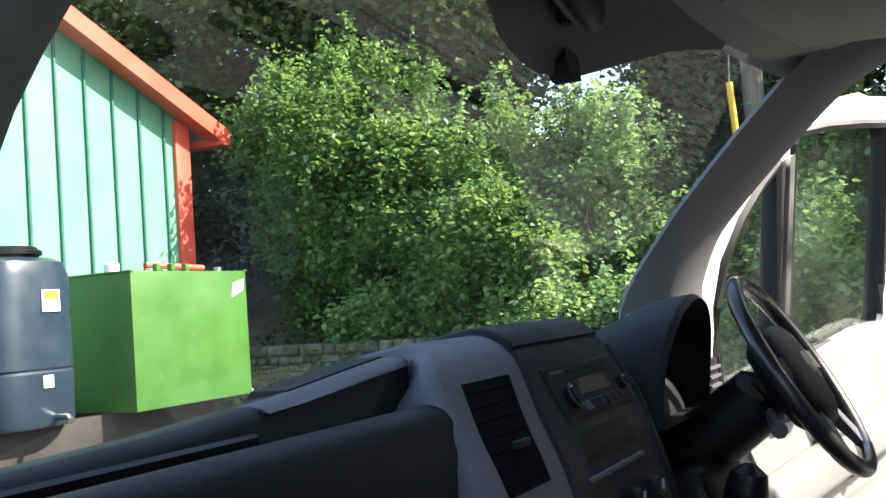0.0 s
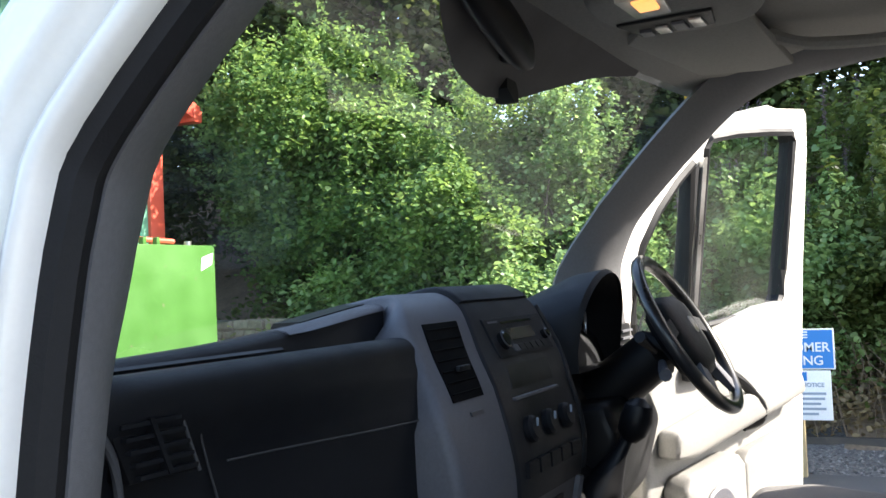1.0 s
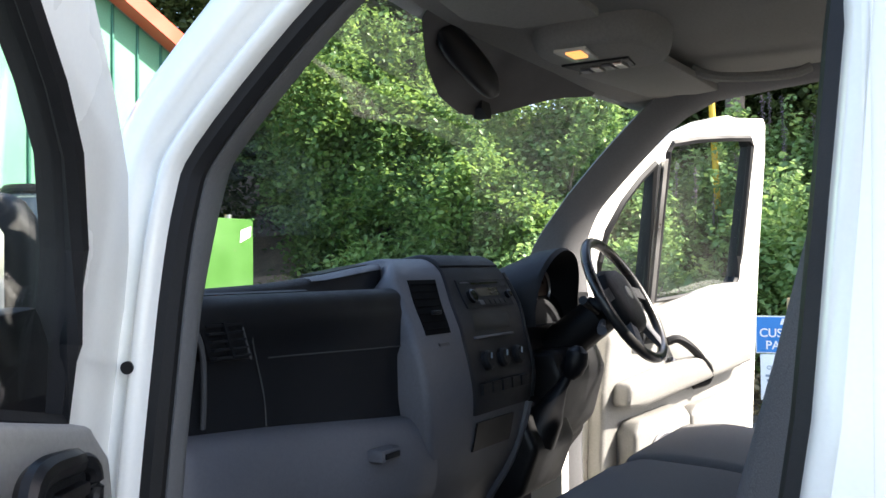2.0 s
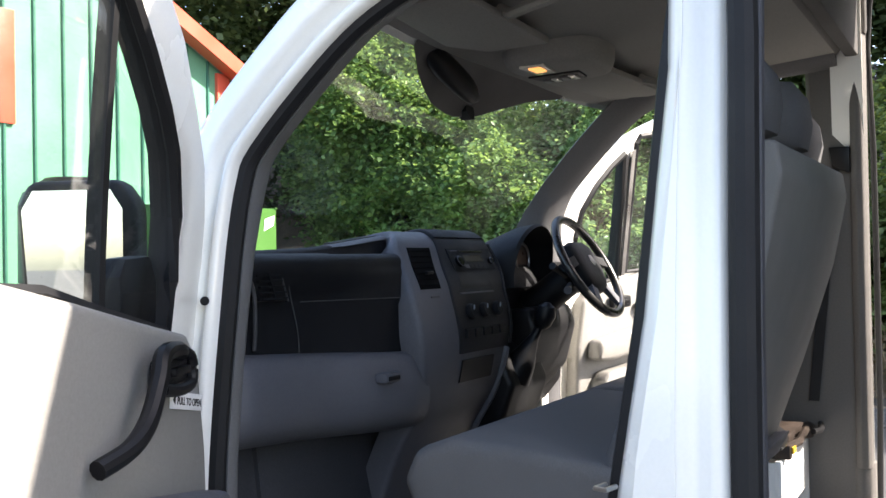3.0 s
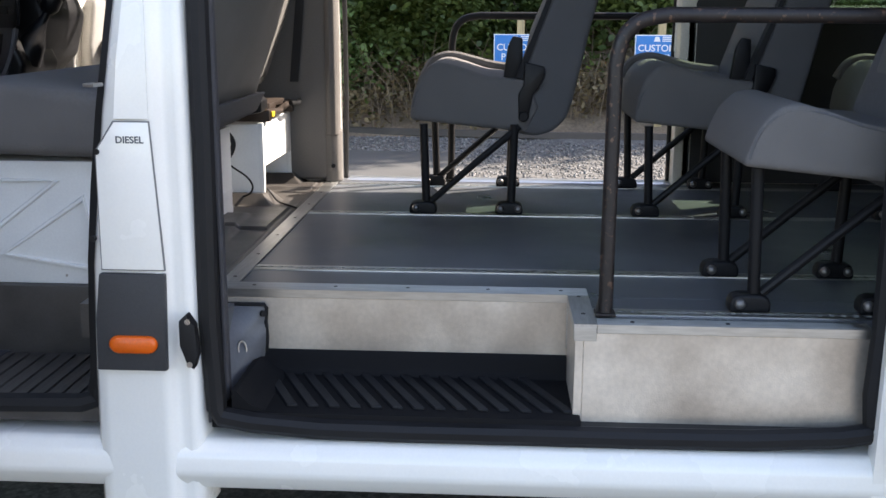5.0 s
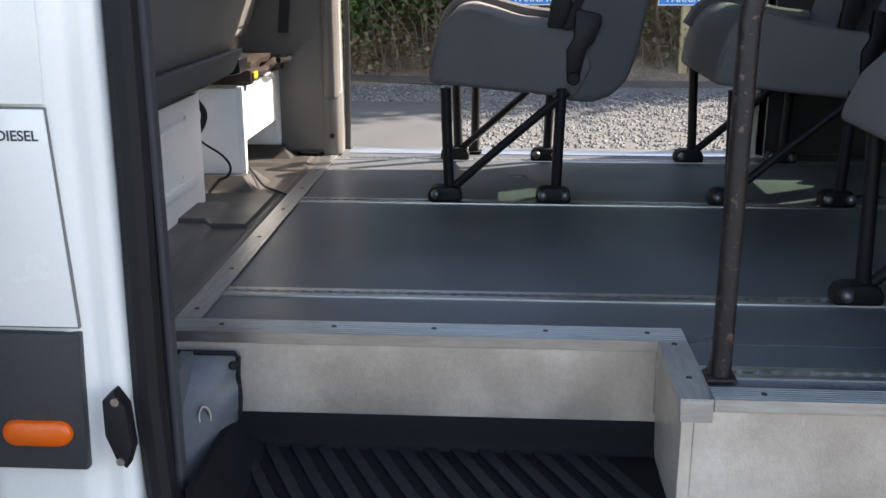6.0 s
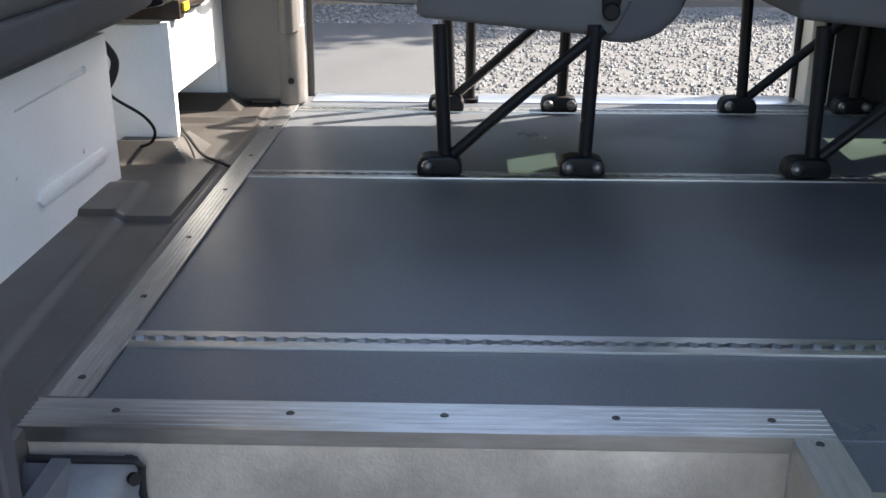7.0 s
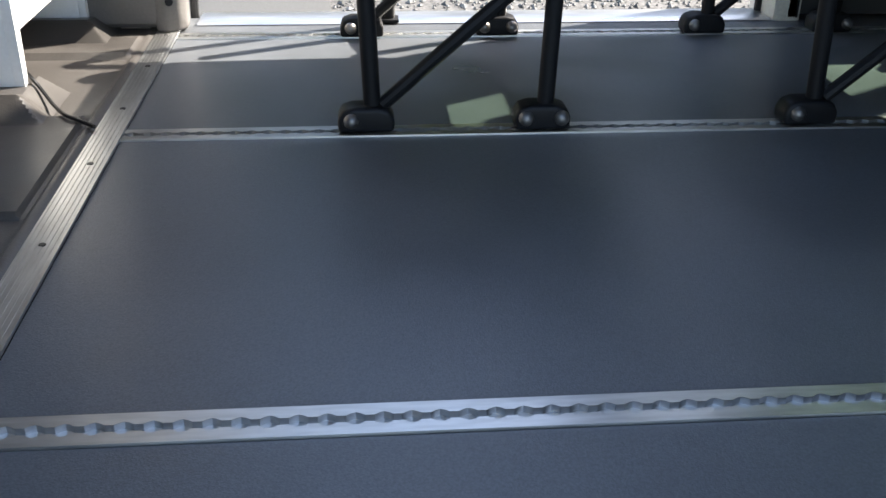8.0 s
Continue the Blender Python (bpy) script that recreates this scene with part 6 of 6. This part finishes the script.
# grab rails beside the entrances
def rail(name, x, y, zt, r, label, m):
    st = thing(name, label, "grab rail")
    pts = [(x, y, FZ + 0.004), (x, y, zt - 0.12)] + smooth_path([(x, y, zt - 0.10), (x, y - 0.012, zt - 0.045), (x, y - 0.045, zt - 0.012), (x, y - 0.10, zt)], 4) + [(x, y - 0.4, zt), (x, y - 0.85, zt)]
    part("tube", tube(B(), pts, r, 14, up=(1, 0, 0)), m, st)
    part("foot_plate", prism(B(), [(x - 0.022, y - 0.02), (x + 0.02, y - 0.02), (x + 0.02, y + 0.022), (x - 0.022, y + 0.022)], "z", FZ + 0.004, FZ + 0.010, 0.002), m, st)
    part("gusset", prism(B(), [(y + 0.012, FZ + 0.008), (y + 0.022, FZ + 0.008), (y + 0.012, FZ + 0.05)], "x", x - 0.004, x + 0.004), m, st)
    part("end_bracket", box(B(), x - 0.02, x + 0.02, y - 0.87, y - 0.84, FZ + 0.002, zt + 0.02, 0.006), STEELBLK, st)
    return st


rail("grab_rail", -0.826, -0.881, 1.288, 0.0150, "worn brown-black steel grab rail with chipped paint beside the step", RUSTY)
rail("grab_rail", 0.88, -0.48, 1.285, 0.013, "black painted steel grab rail beside the far doorway", STEELBLK)

BAND = [(-0.34, 1.99), (-0.216, 1.936), (-0.08, 1.895), (0.05, 1.878), (0.18, 1.892), (0.23, 1.91), (0.39, 1.956), (0.52, 1.975)]
rings = []
for x in np.linspace(-0.34, 0.52, 18):
    zl = float(np.interp(x, [k for k, _ in BAND], [v for _, v in BAND]))
    bow = 0.12 * (1 - (x / 0.8) ** 2) - 0.004
    rings.append([(x, 0.70 + bow - (z - 1.975) * 0.856 + o, z) for z, o in ((2.03, 0), (zl, 0), (zl, 0.0015), (2.03, 0.0015))])
part("shade_band", loft(B(), rings), mat("dark_frit", (0.034, 0.031, 0.033), 0.6), ws, "dark printed band at the top of the glass")


# ---- yard: shed, tanks, signs, pole ----
shed = thing("shed", "pale green ribbed metal shed with orange-red edge trim", "building")
SY = 9.0
roofz = lambda x: 4.12 + (8.5 - x) * 0.42
part("wall", prism(B(), [(8.5, 0), (8.5, roofz(8.5)), (5.0, roofz(5.0)), (1.5, roofz(8.5)), (1.5, 0)], "y", SY, SY + 0.1), CLAD, shed, "pale green metal cladding wall")
part("wall", box(B(), 8.4, 8.5, SY + 0.1, SY + 7, 0, 4.1), CLAD, shed)
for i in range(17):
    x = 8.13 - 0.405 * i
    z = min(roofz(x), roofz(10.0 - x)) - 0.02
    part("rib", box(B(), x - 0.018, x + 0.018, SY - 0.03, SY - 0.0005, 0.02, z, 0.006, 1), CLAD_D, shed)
part("corner_post", box(B(), 8.29, 8.54, SY - 0.05, SY + 0.12, 0, 4.12, 0.01), REDTRIM, shed, "orange-red corner post")
for sgn in (1, -1):
    xs = (9.0, 5.0) if sgn > 0 else (1.0, 5.0)
    rings = [[(x, y, (4.12 + (8.5 - x) * 0.42 if sgn > 0 else 4.12 + (x - 1.5) * 0.42) + dz) for y, dz in ((SY - 0.28, -0.02), (SY - 0.28, 0.13), (SY - 0.05, 0.20), (SY + 7.2, 0.20), (SY + 7.2, 0.08), (SY - 0.05, -0.02))] for x in xs]
    part("roof", loft(B(), rings), ROOFM, shed, "grey sheet roof")
    rings = [[(x, y, (4.12 + (8.5 - x) * 0.42 if sgn > 0 else 4.12 + (x - 1.5) * 0.42) + dz) for y, dz in ((SY - 0.30, -0.06), (SY - 0.30, 0.16), (SY - 0.16, 0.24), (SY - 0.06, 0.22), (SY - 0.06, -0.04))] for x in xs]
    part("verge_trim", loft(B(), rings), REDTRIM, shed, "orange-red roof edge trim")
part("gutter", box(B(), 8.85, 9.02, SY - 0.32, SY + 7, 3.86, 4.02, 0.02), REDTRIM, shed)
part("door_trim", box(B(), 4.82, 5.02, SY - 0.045, SY - 0.001, 3.05, 4.3, 0.01), REDTRIM, shed)

tank = thing("oil_tank", "bright green steel oil tank on a rusty stand", "tank")
TX0, TX1, TY, TZ0, TZ1 = 5.62, 7.24, 7.15, 0.86, 2.13
part("shell", box(B(), TX0, TX1, TY, TY + 1.3, TZ0, TZ1, 0.012), TANKG, tank)
for x in (TX0 + 0.01, TX1 - 0.01):
    part("rim", box(B(), x - 0.02, x + 0.02, TY - 0.012, TY + 1.31, TZ1 - 0.005, TZ1 + 0.012, 0.003), TANKG, tank)
part("label", prism(B(), [(TX1 - 0.24, TZ1 - 0.27), (TX1 - 0.06, TZ1 - 0.20), (TX1 - 0.04, TZ1 - 0.08), (TX1 - 0.22, TZ1 - 0.13)], "y", TY - 0.006, TY - 0.001), SIGNWHITE, tank, "white label")
part("filler_cap", disc(B(), (TX0 + 0.12, TY + 0.35, TZ1), (0, 0, 1), 0.07, 0.11, 16, 0.02), SIGNWHITE, tank, "white filler cap")
part("pipe", tube(B(), [(TX0 + 0.6, TY + 0.4, TZ1), (TX0 + 0.6, TY + 0.4, TZ1 + 0.09), (TX1 - 0.25, TY + 0.35, TZ1 + 0.06)], 0.03, 8), REDTRIM, tank, "orange pipe")
for x in (TX0 + 0.55, TX0 + 0.75, TX0 + 0.95):
    part("lug", box(B(), x, x + 0.05, TY + 0.2, TY + 0.26, TZ1, TZ1 + 0.09, 0.005), TANKG, tank)
part("cap", disc(B(), (TX1 - 0.25, TY + 0.15, TZ1), (0, 0, 1), 0.04, 0.05, 12), CHROME, tank)
part("stand", box(B(), 3.3, TX1 - 0.25, TY + 0.30, TY + 0.42, TZ0 - 0.32, TZ0 - 0.002, 0.01), OLDSTEEL, tank, "rusty steel beam")
part("stand", box(B(), 3.3, TX1 - 0.25, TY + 1.1, TY + 1.25, TZ0 - 0.32, TZ0 - 0.002, 0.01), OLDSTEEL, tank)
for x in (3.5, 5.0, 6.7):
    part("block", box(B(), x, x + 0.4, TY + 0.25, TY + 1.2, 0, TZ0 - 0.322, 0.015), CONCRETE, tank)
part("spout", tube(B(), [(TX1 - 0.02, TY + 0.1, TZ0 + 0.02), (TX1 + 0.12, TY + 0.1, TZ0 + 0.02)], 0.025, 8), CHROME, tank)

drum = thing("plastic_tank", "dark blue-grey plastic tank with a screw lid", "tank")
rings = []
for z, r in ((0.86, 0.44), (0.90, 0.46), (1.3, 0.465), (1.32, 0.45), (1.34, 0.465), (2.10, 0.46), (2.22, 0.42), (2.26, 0.34)):
    rings.append([(4.66 + r * abs(math.cos(a)) ** 0.6 * (1 if math.cos(a) > 0 else -1), 7.65 + r * abs(math.sin(a)) ** 0.6 * (1 if math.sin(a) > 0 else -1), z) for a in np.linspace(0, 2 * math.pi, 33)[:-1]])
part("shell", loft(B(), rings), TANKB, drum)
part("lid", disc(B(), (4.66, 7.65, 2.26), (0, 0, 1), 0.30, 0.10, 28, 0.02), BLACK, drum, "black screw lid")
part("lid_rim", disc(B(), (4.66, 7.65, 2.29), (0, 0, 1), 0.33, 0.04, 28, 0.01), BLACK, drum)
part("label", box(B(), 4.66, 4.84, 7.176, 7.184, 1.80, 1.98), SIGNWHITE, drum, "white hazard label")
part("label_mark", box(B(), 4.68, 4.82, 7.172, 7.1755, 1.90, 1.97), YELLOW, drum)
part("label", box(B(), 4.64, 4.74, 7.176, 7.184, 1.18, 1.28), SIGNWHITE, drum)
part("tap", tube(B(), [(4.76, 7.20, 0.93), (4.76, 7.05, 0.93), (4.74, 7.0, 0.90)], 0.03, 8), CHROME, drum, "steel tap")


def parking_sign(X, y, notice, z0=0.0):
    """Blue sign on a timber post; y is its centre. Some have a white notice below."""
    sg = thing("parking_sign", "blue and white customer parking sign on a timber post", "sign", "parking signs along the bank")
    post = part("post", box(B(), X + 0.02, X + 0.10, y - 0.04, y + 0.04, bank(X + 0.06, y) - 0.06 - z0, 1.28, 0.006), POSTW, sg, "pale timber post")
    board = part("board", box(B(), X, X + 0.015, y - 0.285, y + 0.285, 0.83, 1.135, 0.002), SIGNWHITE, sg, "blue board lettered CUSTOMER PARKING")
    part("face", box(B(), X - 0.003, X + 0.001, y - 0.275, y + 0.275, 0.84, 1.125), SIGNBLUE, board)
    rot = Euler((radians(90), 0, radians(-90))).to_matrix().to_4x4()
    lettering("writing", "CUSTOMER", 0.098, Matrix.Translation((X - 0.005, y, 0.965)) @ rot, SIGNWHITE, board)
    lettering("writing", "PARKING", 0.098, Matrix.Translation((X - 0.005, y, 0.865)) @ rot, SIGNWHITE, board)
    part("emblem", prism(B(), [(y + 0.09, 1.065), (y + 0.02, 1.065), (y + 0.035, 1.115), (y + 0.075, 1.115)], "x", X - 0.006, X - 0.003), SIGNWHITE, board)
    for dz in (0.0, 0.02, 0.04):
        part("bar", box(B(), X - 0.006, X - 0.003, y - 0.10, y + 0.0, 1.066 + dz, 1.077 + dz), SIGNWHITE, board)
    if notice:
        nb = part("notice", box(B(), X, X + 0.012, y - 0.25, y + 0.25, 0.45, 0.822, 0.002), SIGNWHITE, sg, "white notice with blue print")
        part("notice_head", box(B(), X - 0.003, X + 0.001, y - 0.08, y + 0.10, 0.745, 0.81), SIGNBLUE, nb)
        lettering("writing", "CUSTOMER NOTICE", 0.044, Matrix.Translation((X - 0.003, y, 0.70)) @ rot, SIGNGREY, nb)
        for i in range(5):
            w = (0.21, 0.2, 0.17, 0.205, 0.15)[i]
            part("bar", box(B(), X - 0.003, X + 0.001, y - w, y + w, 0.64 - i * 0.038, 0.658 - i * 0.038), SIGNGREY, nb)
    sg.location.z = z0
    return sg


parking_sign(6.58, 1.20, True)
parking_sign(8.12, -0.87, False, -0.04)
parking_sign(8.12, -2.365, False, -0.04)

pole = thing("utility_pole", "weathered brown timber pole with a yellow guarded stay", "pole")
part("shaft", tube(B(), [(12.0, 2.70, 1.9), (12.0, 2.70, 5), (12.0, 2.72, 9)], [0.16, 0.145, 0.125], 14), WOODP, pole)
part("stay_guard", tube(B(), [(10.4, 2.60, 2.2), (10.42, 2.68, 3.9)], 0.04, 8), YELLOW, pole, "yellow plastic stay guard")
part("stay_wire", tube(B(), [(10.38, 2.58, 1.3), (10.42, 2.68, 3.9), (11.95, 2.71, 8.5)], 0.008, 6), CHROME, pole)

# mossy stone wall beside the shed
wall = tagged(new("wall_1", mesh_of("wall_1", box(B(), 9.06, 9.3, 3.6, 8.95, 0, 1.27), SOILW)), "low mossy rubble stone wall", "wall", kind="structure")
rs = random.Random(5)
row_z = 0.02
while row_z < 1.2:
    h, y = rs.uniform(0.09, 0.17), 3.6
    while y < 8.9:
        w = rs.uniform(0.15, 0.36)
        d = rs.uniform(0.02, 0.07)
        bm = box(B(), 9.06 - d, 9.1, y + 0.008, y + w - 0.008, row_z + 0.006, row_z + h - 0.006, 0.02, 1)
        for v in bm.verts:
            v.co += Vector((rs.uniform(-0.012, 0.012), rs.uniform(-0.012, 0.012), rs.uniform(-0.01, 0.01)))
        part("stone", bm, SOILW, wall)
        y += w
    row_z += h


# ---- foliage ----
def leaves(name, centres, per, spread, size, material, seed, parent=None, droop=0.3, plain=False):
    """Many folded leaves in clumps round the centres, as one mesh."""
    r = np.random.RandomState(seed)
    c = np.repeat(np.asarray(centres, float), per, 0)
    n = len(c)
    p = c + r.normal(0, 1, (n, 3)) * spread * np.array((1, 1, 0.75))
    d = r.normal(0, 1, (n, 3))
    d[:, 2] = d[:, 2] * 0.5 - droop
    d /= np.linalg.norm(d, axis=1, keepdims=True)
    up = np.stack([r.normal(0, 0.55, n), r.normal(0, 0.55, n), np.ones(n)], 1)
    s = np.cross(d, up)
    s /= np.linalg.norm(s, axis=1, keepdims=True) + 1e-9
    u = np.cross(s, d)
    L = size * (0.55 + 0.9 * r.rand(n, 1))
    W = L * (0.33 + 0.12 * r.rand(n, 1))
    if plain:
        v = np.stack([p, p + d * L * 0.45 + s * W + u * L * 0.1, p + d * L, p + d * L * 0.45 - s * W + u * L * 0.1], 1).reshape(-1, 3)
        i = 4 * np.arange(n)[:, None]
        f = np.concatenate([np.hstack([i, i + 1, i + 2]), np.hstack([i, i + 2, i + 3])], 1).reshape(-1, 3)
    else:
        v = np.stack([p, p + d * L * 0.28 + s * W * 0.85 + u * L * 0.1, p + d * L * 0.66 + s * W * 0.8 + u * L * 0.06, p + d * L - u * L * 0.06, p + d * L * 0.66 - s * W * 0.8 + u * L * 0.06, p + d * L * 0.28 - s * W * 0.85 + u * L * 0.1], 1).reshape(-1, 3)
        i = 6 * np.arange(n)[:, None]
        f = np.concatenate([np.hstack([i, i + 1, i + 2]), np.hstack([i, i + 2, i + 3]), np.hstack([i, i + 3, i + 4]), np.hstack([i, i + 4, i + 5])], 1).reshape(-1, 3)
    me = bpy.data.meshes.new(name)
    me.vertices.add(len(v))
    me.vertices.foreach_set("co", v.ravel())
    me.loops.add(len(f) * 3)
    me.loops.foreach_set("vertex_index", f.ravel().astype(np.int32))
    me.polygons.add(len(f))
    me.polygons.foreach_set("loop_start", np.arange(0, len(f) * 3, 3, dtype=np.int32))
    me.update()
    me.materials.append(material)
    ob = new(name, me)
    ob.parent = parent
    return ob


def crown_points(c, rad, n, seed):
    """Clump centres of a crown made of separate leafy masses with hollows between them, round a sparse core."""
    r = np.random.RandomState(seed)
    unit = lambda m: (lambda d: d / np.linalg.norm(d, axis=1, keepdims=True))(r.normal(0, 1, (m, 3)))
    k = max(10, n // 22)
    mass = unit(k) * (0.52 + 0.34 * r.rand(k, 1))
    big = 0.20 + 0.17 * r.rand(k)
    pick = r.randint(0, k, n)
    e = unit(n)
    e[:, 2] = e[:, 2] * 0.8 + 0.22
    q = mass[pick] + e * (big[pick] * (0.35 + 0.7 * r.rand(n) ** 0.5))[:, None]
    core = r.rand(n) < 0.2
    q[core] = unit(int(core.sum())) * 0.55 * r.rand(int(core.sum()), 1) ** 0.4
    return np.asarray(c) + q * np.asarray(rad)


def shoots(c, rad, count, seed):
    """Centres along upright young shoots that stand out of a crown's top."""
    r = np.random.RandomState(seed)
    out = []
    for i in range(count):
        a, q = r.uniform(0, 6.28), r.uniform(0.1, 0.85)
        base = np.asarray(c) + np.asarray(rad) * np.array((q * math.cos(a), q * math.sin(a), 0.85 * math.sqrt(1 - q * q)))
        lean = r.normal(0, 0.16, 2)
        h = r.uniform(0.3, 0.8)
        out += [base + np.array((lean[0] * w, lean[1] * w, h * w)) for w in np.linspace(0, 1, 9)]
    return np.array(out)


def bush(name, label, c, rad, n, per, spread, size, material, seed, cat="shrub", trunk=0.05, young=0, plain=False):
    b = thing(name, label, cat)
    r = random.Random(seed)
    base = Vector((c[0], c[1], bank(c[0], c[1]) - 0.05))
    cp = crown_points(c, rad, n, seed)
    leaves("crown", cp, per, spread, size, material, seed + 1, b, plain=plain)
    if young:
        leaves("shoot_growth", shoots(c, rad, young, seed + 2), 9, 0.035, size * 0.9, material, seed + 3, b)
    bm = B()
    for i in range(9):
        tip = Vector(cp[r.randrange(len(cp))])
        mid = base.lerp(tip, 0.5) + Vector((r.uniform(-0.2, 0.2), r.uniform(-0.2, 0.2), 0.25 * rad[2] * 0.4))
        tube(bm, smooth_path([base + Vector((r.uniform(-0.1, 0.1), r.uniform(-0.1, 0.1), 0)), mid, tip], 3), [trunk, trunk * 0.8, trunk * 0.65, trunk * 0.5, trunk * 0.4, trunk * 0.3, trunk * 0.15], 6)
    part("trunk", bm, BARK, b)
    return b


HAZ = "sunlit yellow-green hazel bush on the bank"
MID = "dense green bramble and shrub growth on the bank"
bush("shrub", HAZ, (10.4, 7.75, 3.0), (1.45, 1.75, 2.2), 950, 62, 0.13, 0.072, LEAF_HAZEL, 11, trunk=0.06, young=40)
bush("shrub", HAZ, (9.9, 5.3, 2.2), (1.2, 1.35, 1.45), 460, 52, 0.12, 0.070, LEAF_HAZEL, 12, young=22)
bush("shrub", "pale green young shrub with upright shoots", (10.2, 4.15, 2.25), (1.0, 1.0, 1.5), 420, 46, 0.11, 0.066, LEAF_PALE, 13, young=34)
row = [(9.75, 6.5, 1.35, 0.8, 1.2, 1.1), (8.85, 4.6, 0.95, 0.8, 1.1, 0.95), (8.85, 3.1, 1.0, 0.8, 1.0, 1.0), (9.2, 1.7, 1.15, 0.9, 1.1, 1.05), (9.4, 0.3, 1.5, 0.9, 1.1, 1.1), (9.5, -1.2, 1.6, 0.9, 1.2, 1.1), (9.5, -2.8, 1.65, 0.9, 1.2, 1.15), (9.5, -4.4, 1.7, 0.9, 1.2, 1.2), (9.6, -6.2, 1.8, 0.9, 1.3, 1.2)]
for i, (x, y, z, a, b, c) in enumerate(row):
    # Paler leaves paint the sunlit stretch, darkened ones the shaded stretch
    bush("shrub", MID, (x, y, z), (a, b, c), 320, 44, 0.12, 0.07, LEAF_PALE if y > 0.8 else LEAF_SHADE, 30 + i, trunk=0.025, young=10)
row = [(11.0, 6.0, 2.9), (10.9, 4.5, 2.6), (11.1, 2.3, 1.75), (11.1, 0.4, 2.3), (11.1, -1.4, 3.0), (11.1, -3.2, 3.1), (11.1, -5.2, 3.2), (11.2, -7.4, 3.2)]
for i, (x, y, z) in enumerate(row):
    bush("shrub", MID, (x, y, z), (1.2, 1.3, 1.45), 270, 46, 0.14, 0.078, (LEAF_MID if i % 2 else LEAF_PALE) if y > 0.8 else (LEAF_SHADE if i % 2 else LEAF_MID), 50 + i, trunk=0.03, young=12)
TREE = "tall dark broadleaf tree behind the bank"
# Trees (13.6, -9.0) and (11.7, -8.4) are unseen, placed to shade the bank
trees = [(13.4, 10.5, 6.0, 2.6, 4.4), (13.2, 7.9, 6.6, 2.4, 4.6), (14.4, 3.3, 5.4, 2.0, 3.4), (16.2, 0.4, 6.2, 2.4, 4.0), (15.2, -2.6, 6.4, 2.4, 4.2), (15.0, -5.6, 6.2, 2.4, 4.2), (13.6, -9.0, 7.6, 2.6, 5.2), (11.7, -8.4, 6.0, 2.2, 4.0), (12.8, -12.5, 6.0, 2.6, 4.0), (16.5, 9.6, 8.4, 3.0, 5.5), (16.5, 2.6, 8.2, 3.0, 5.2), (18.5, -3.0, 8.6, 3.2, 5.4), (17.6, -8.5, 8.0, 3.2, 5.2), (16.5, 14.0, 8.0, 3.2, 5.4), (11.6, 12.8, 4.8, 2.2, 3.6)]
for i, (x, y, z, a, b) in enumerate(trees):
    bush("tree", TREE, (x, y, z), (a, a, b), 1100, 20, 0.24, 0.14, LEAF_DARK, 80 + i, "tree", 0.16, plain=True)

# flower spikes, dry stalks and twigs along the foot of the bank
bm = B()
r = random.Random(9)
for i in range(420):
    y = r.uniform(-7.0, 1.8)
    x = 8.2 + r.random() * 0.7
    z = bank(x, y)
    h = r.uniform(0.25, 0.95)
    a = r.uniform(0, 6.28)
    l = r.uniform(0.1, 0.5)
    tube(bm, [(x, y, z - 0.02), (x + 0.4 * l * math.cos(a), y + 0.4 * l * math.sin(a), z + h * 0.6), (x + l * math.cos(a), y + l * math.sin(a), z + h * r.uniform(0.6, 1))], [0.006, 0.004, 0.002], 4)
tagged(new("dry_twigs", mesh_of("dry_twigs", bm, TWIG)), "tangle of dry brown twigs at the foot of the bank", "twigs", kind="stuff")
rr = np.random.RandomState(21)
cy, cx = rr.uniform(-8, 4, 900), rr.uniform(8.15, 8.9, 900)
tagged(leaves("dry_grass", [(x, y, bank(x, y) + 0.05 + 0.35 * q) for x, y, q in zip(cx, cy, rr.rand(900))], 14, 0.08, 0.055, DRYLEAF, 22, droop=-0.5), "dry brown grass and dead leaves on the bank", "grass", kind="stuff")
cy, cx = rr.uniform(-9, 9, 5200), rr.uniform(8.7, 14.0, 5200)
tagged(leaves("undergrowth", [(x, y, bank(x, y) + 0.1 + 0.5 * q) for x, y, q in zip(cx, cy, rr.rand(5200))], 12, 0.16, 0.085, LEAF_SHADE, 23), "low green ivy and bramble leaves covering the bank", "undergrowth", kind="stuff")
spike = thing("foxglove", "tall pink-flowered willowherb stalk on the bank", "flower", "flower stalks on the bank")
part("stem", tube(B(), [(0, 0, 0), (0.02, 0, 0.7), (0.03, 0.01, 1.35)], [0.012, 0.009, 0.003], 6), BARK, spike)
leaves("blossom", [(0.025, 0.005, 0.85 + 0.02 * i) for i in range(24)], 5, 0.014, 0.026, FLOWER, 24, spike)
leaves("leaf", [(0.01, 0.0, 0.1 + 0.03 * i) for i in range(24)], 5, 0.04, 0.09, LEAF_PALE, 25, spike)
spike.location = (10.7, 1.2, bank(10.7, 1.2) + 0.9)
r = random.Random(4)
for i in range(90):
    x, y = r.uniform(9.6, 11.6), r.uniform(-6.5, 3.2)
    copy_thing(spike, Matrix.Translation((x, y, bank(x, y) + r.uniform(0.2, 0.9))) @ Matrix.Rotation(r.uniform(0, 6.28), 4, "Z") @ Matrix.Scale(r.uniform(0.6, 0.9), 4))
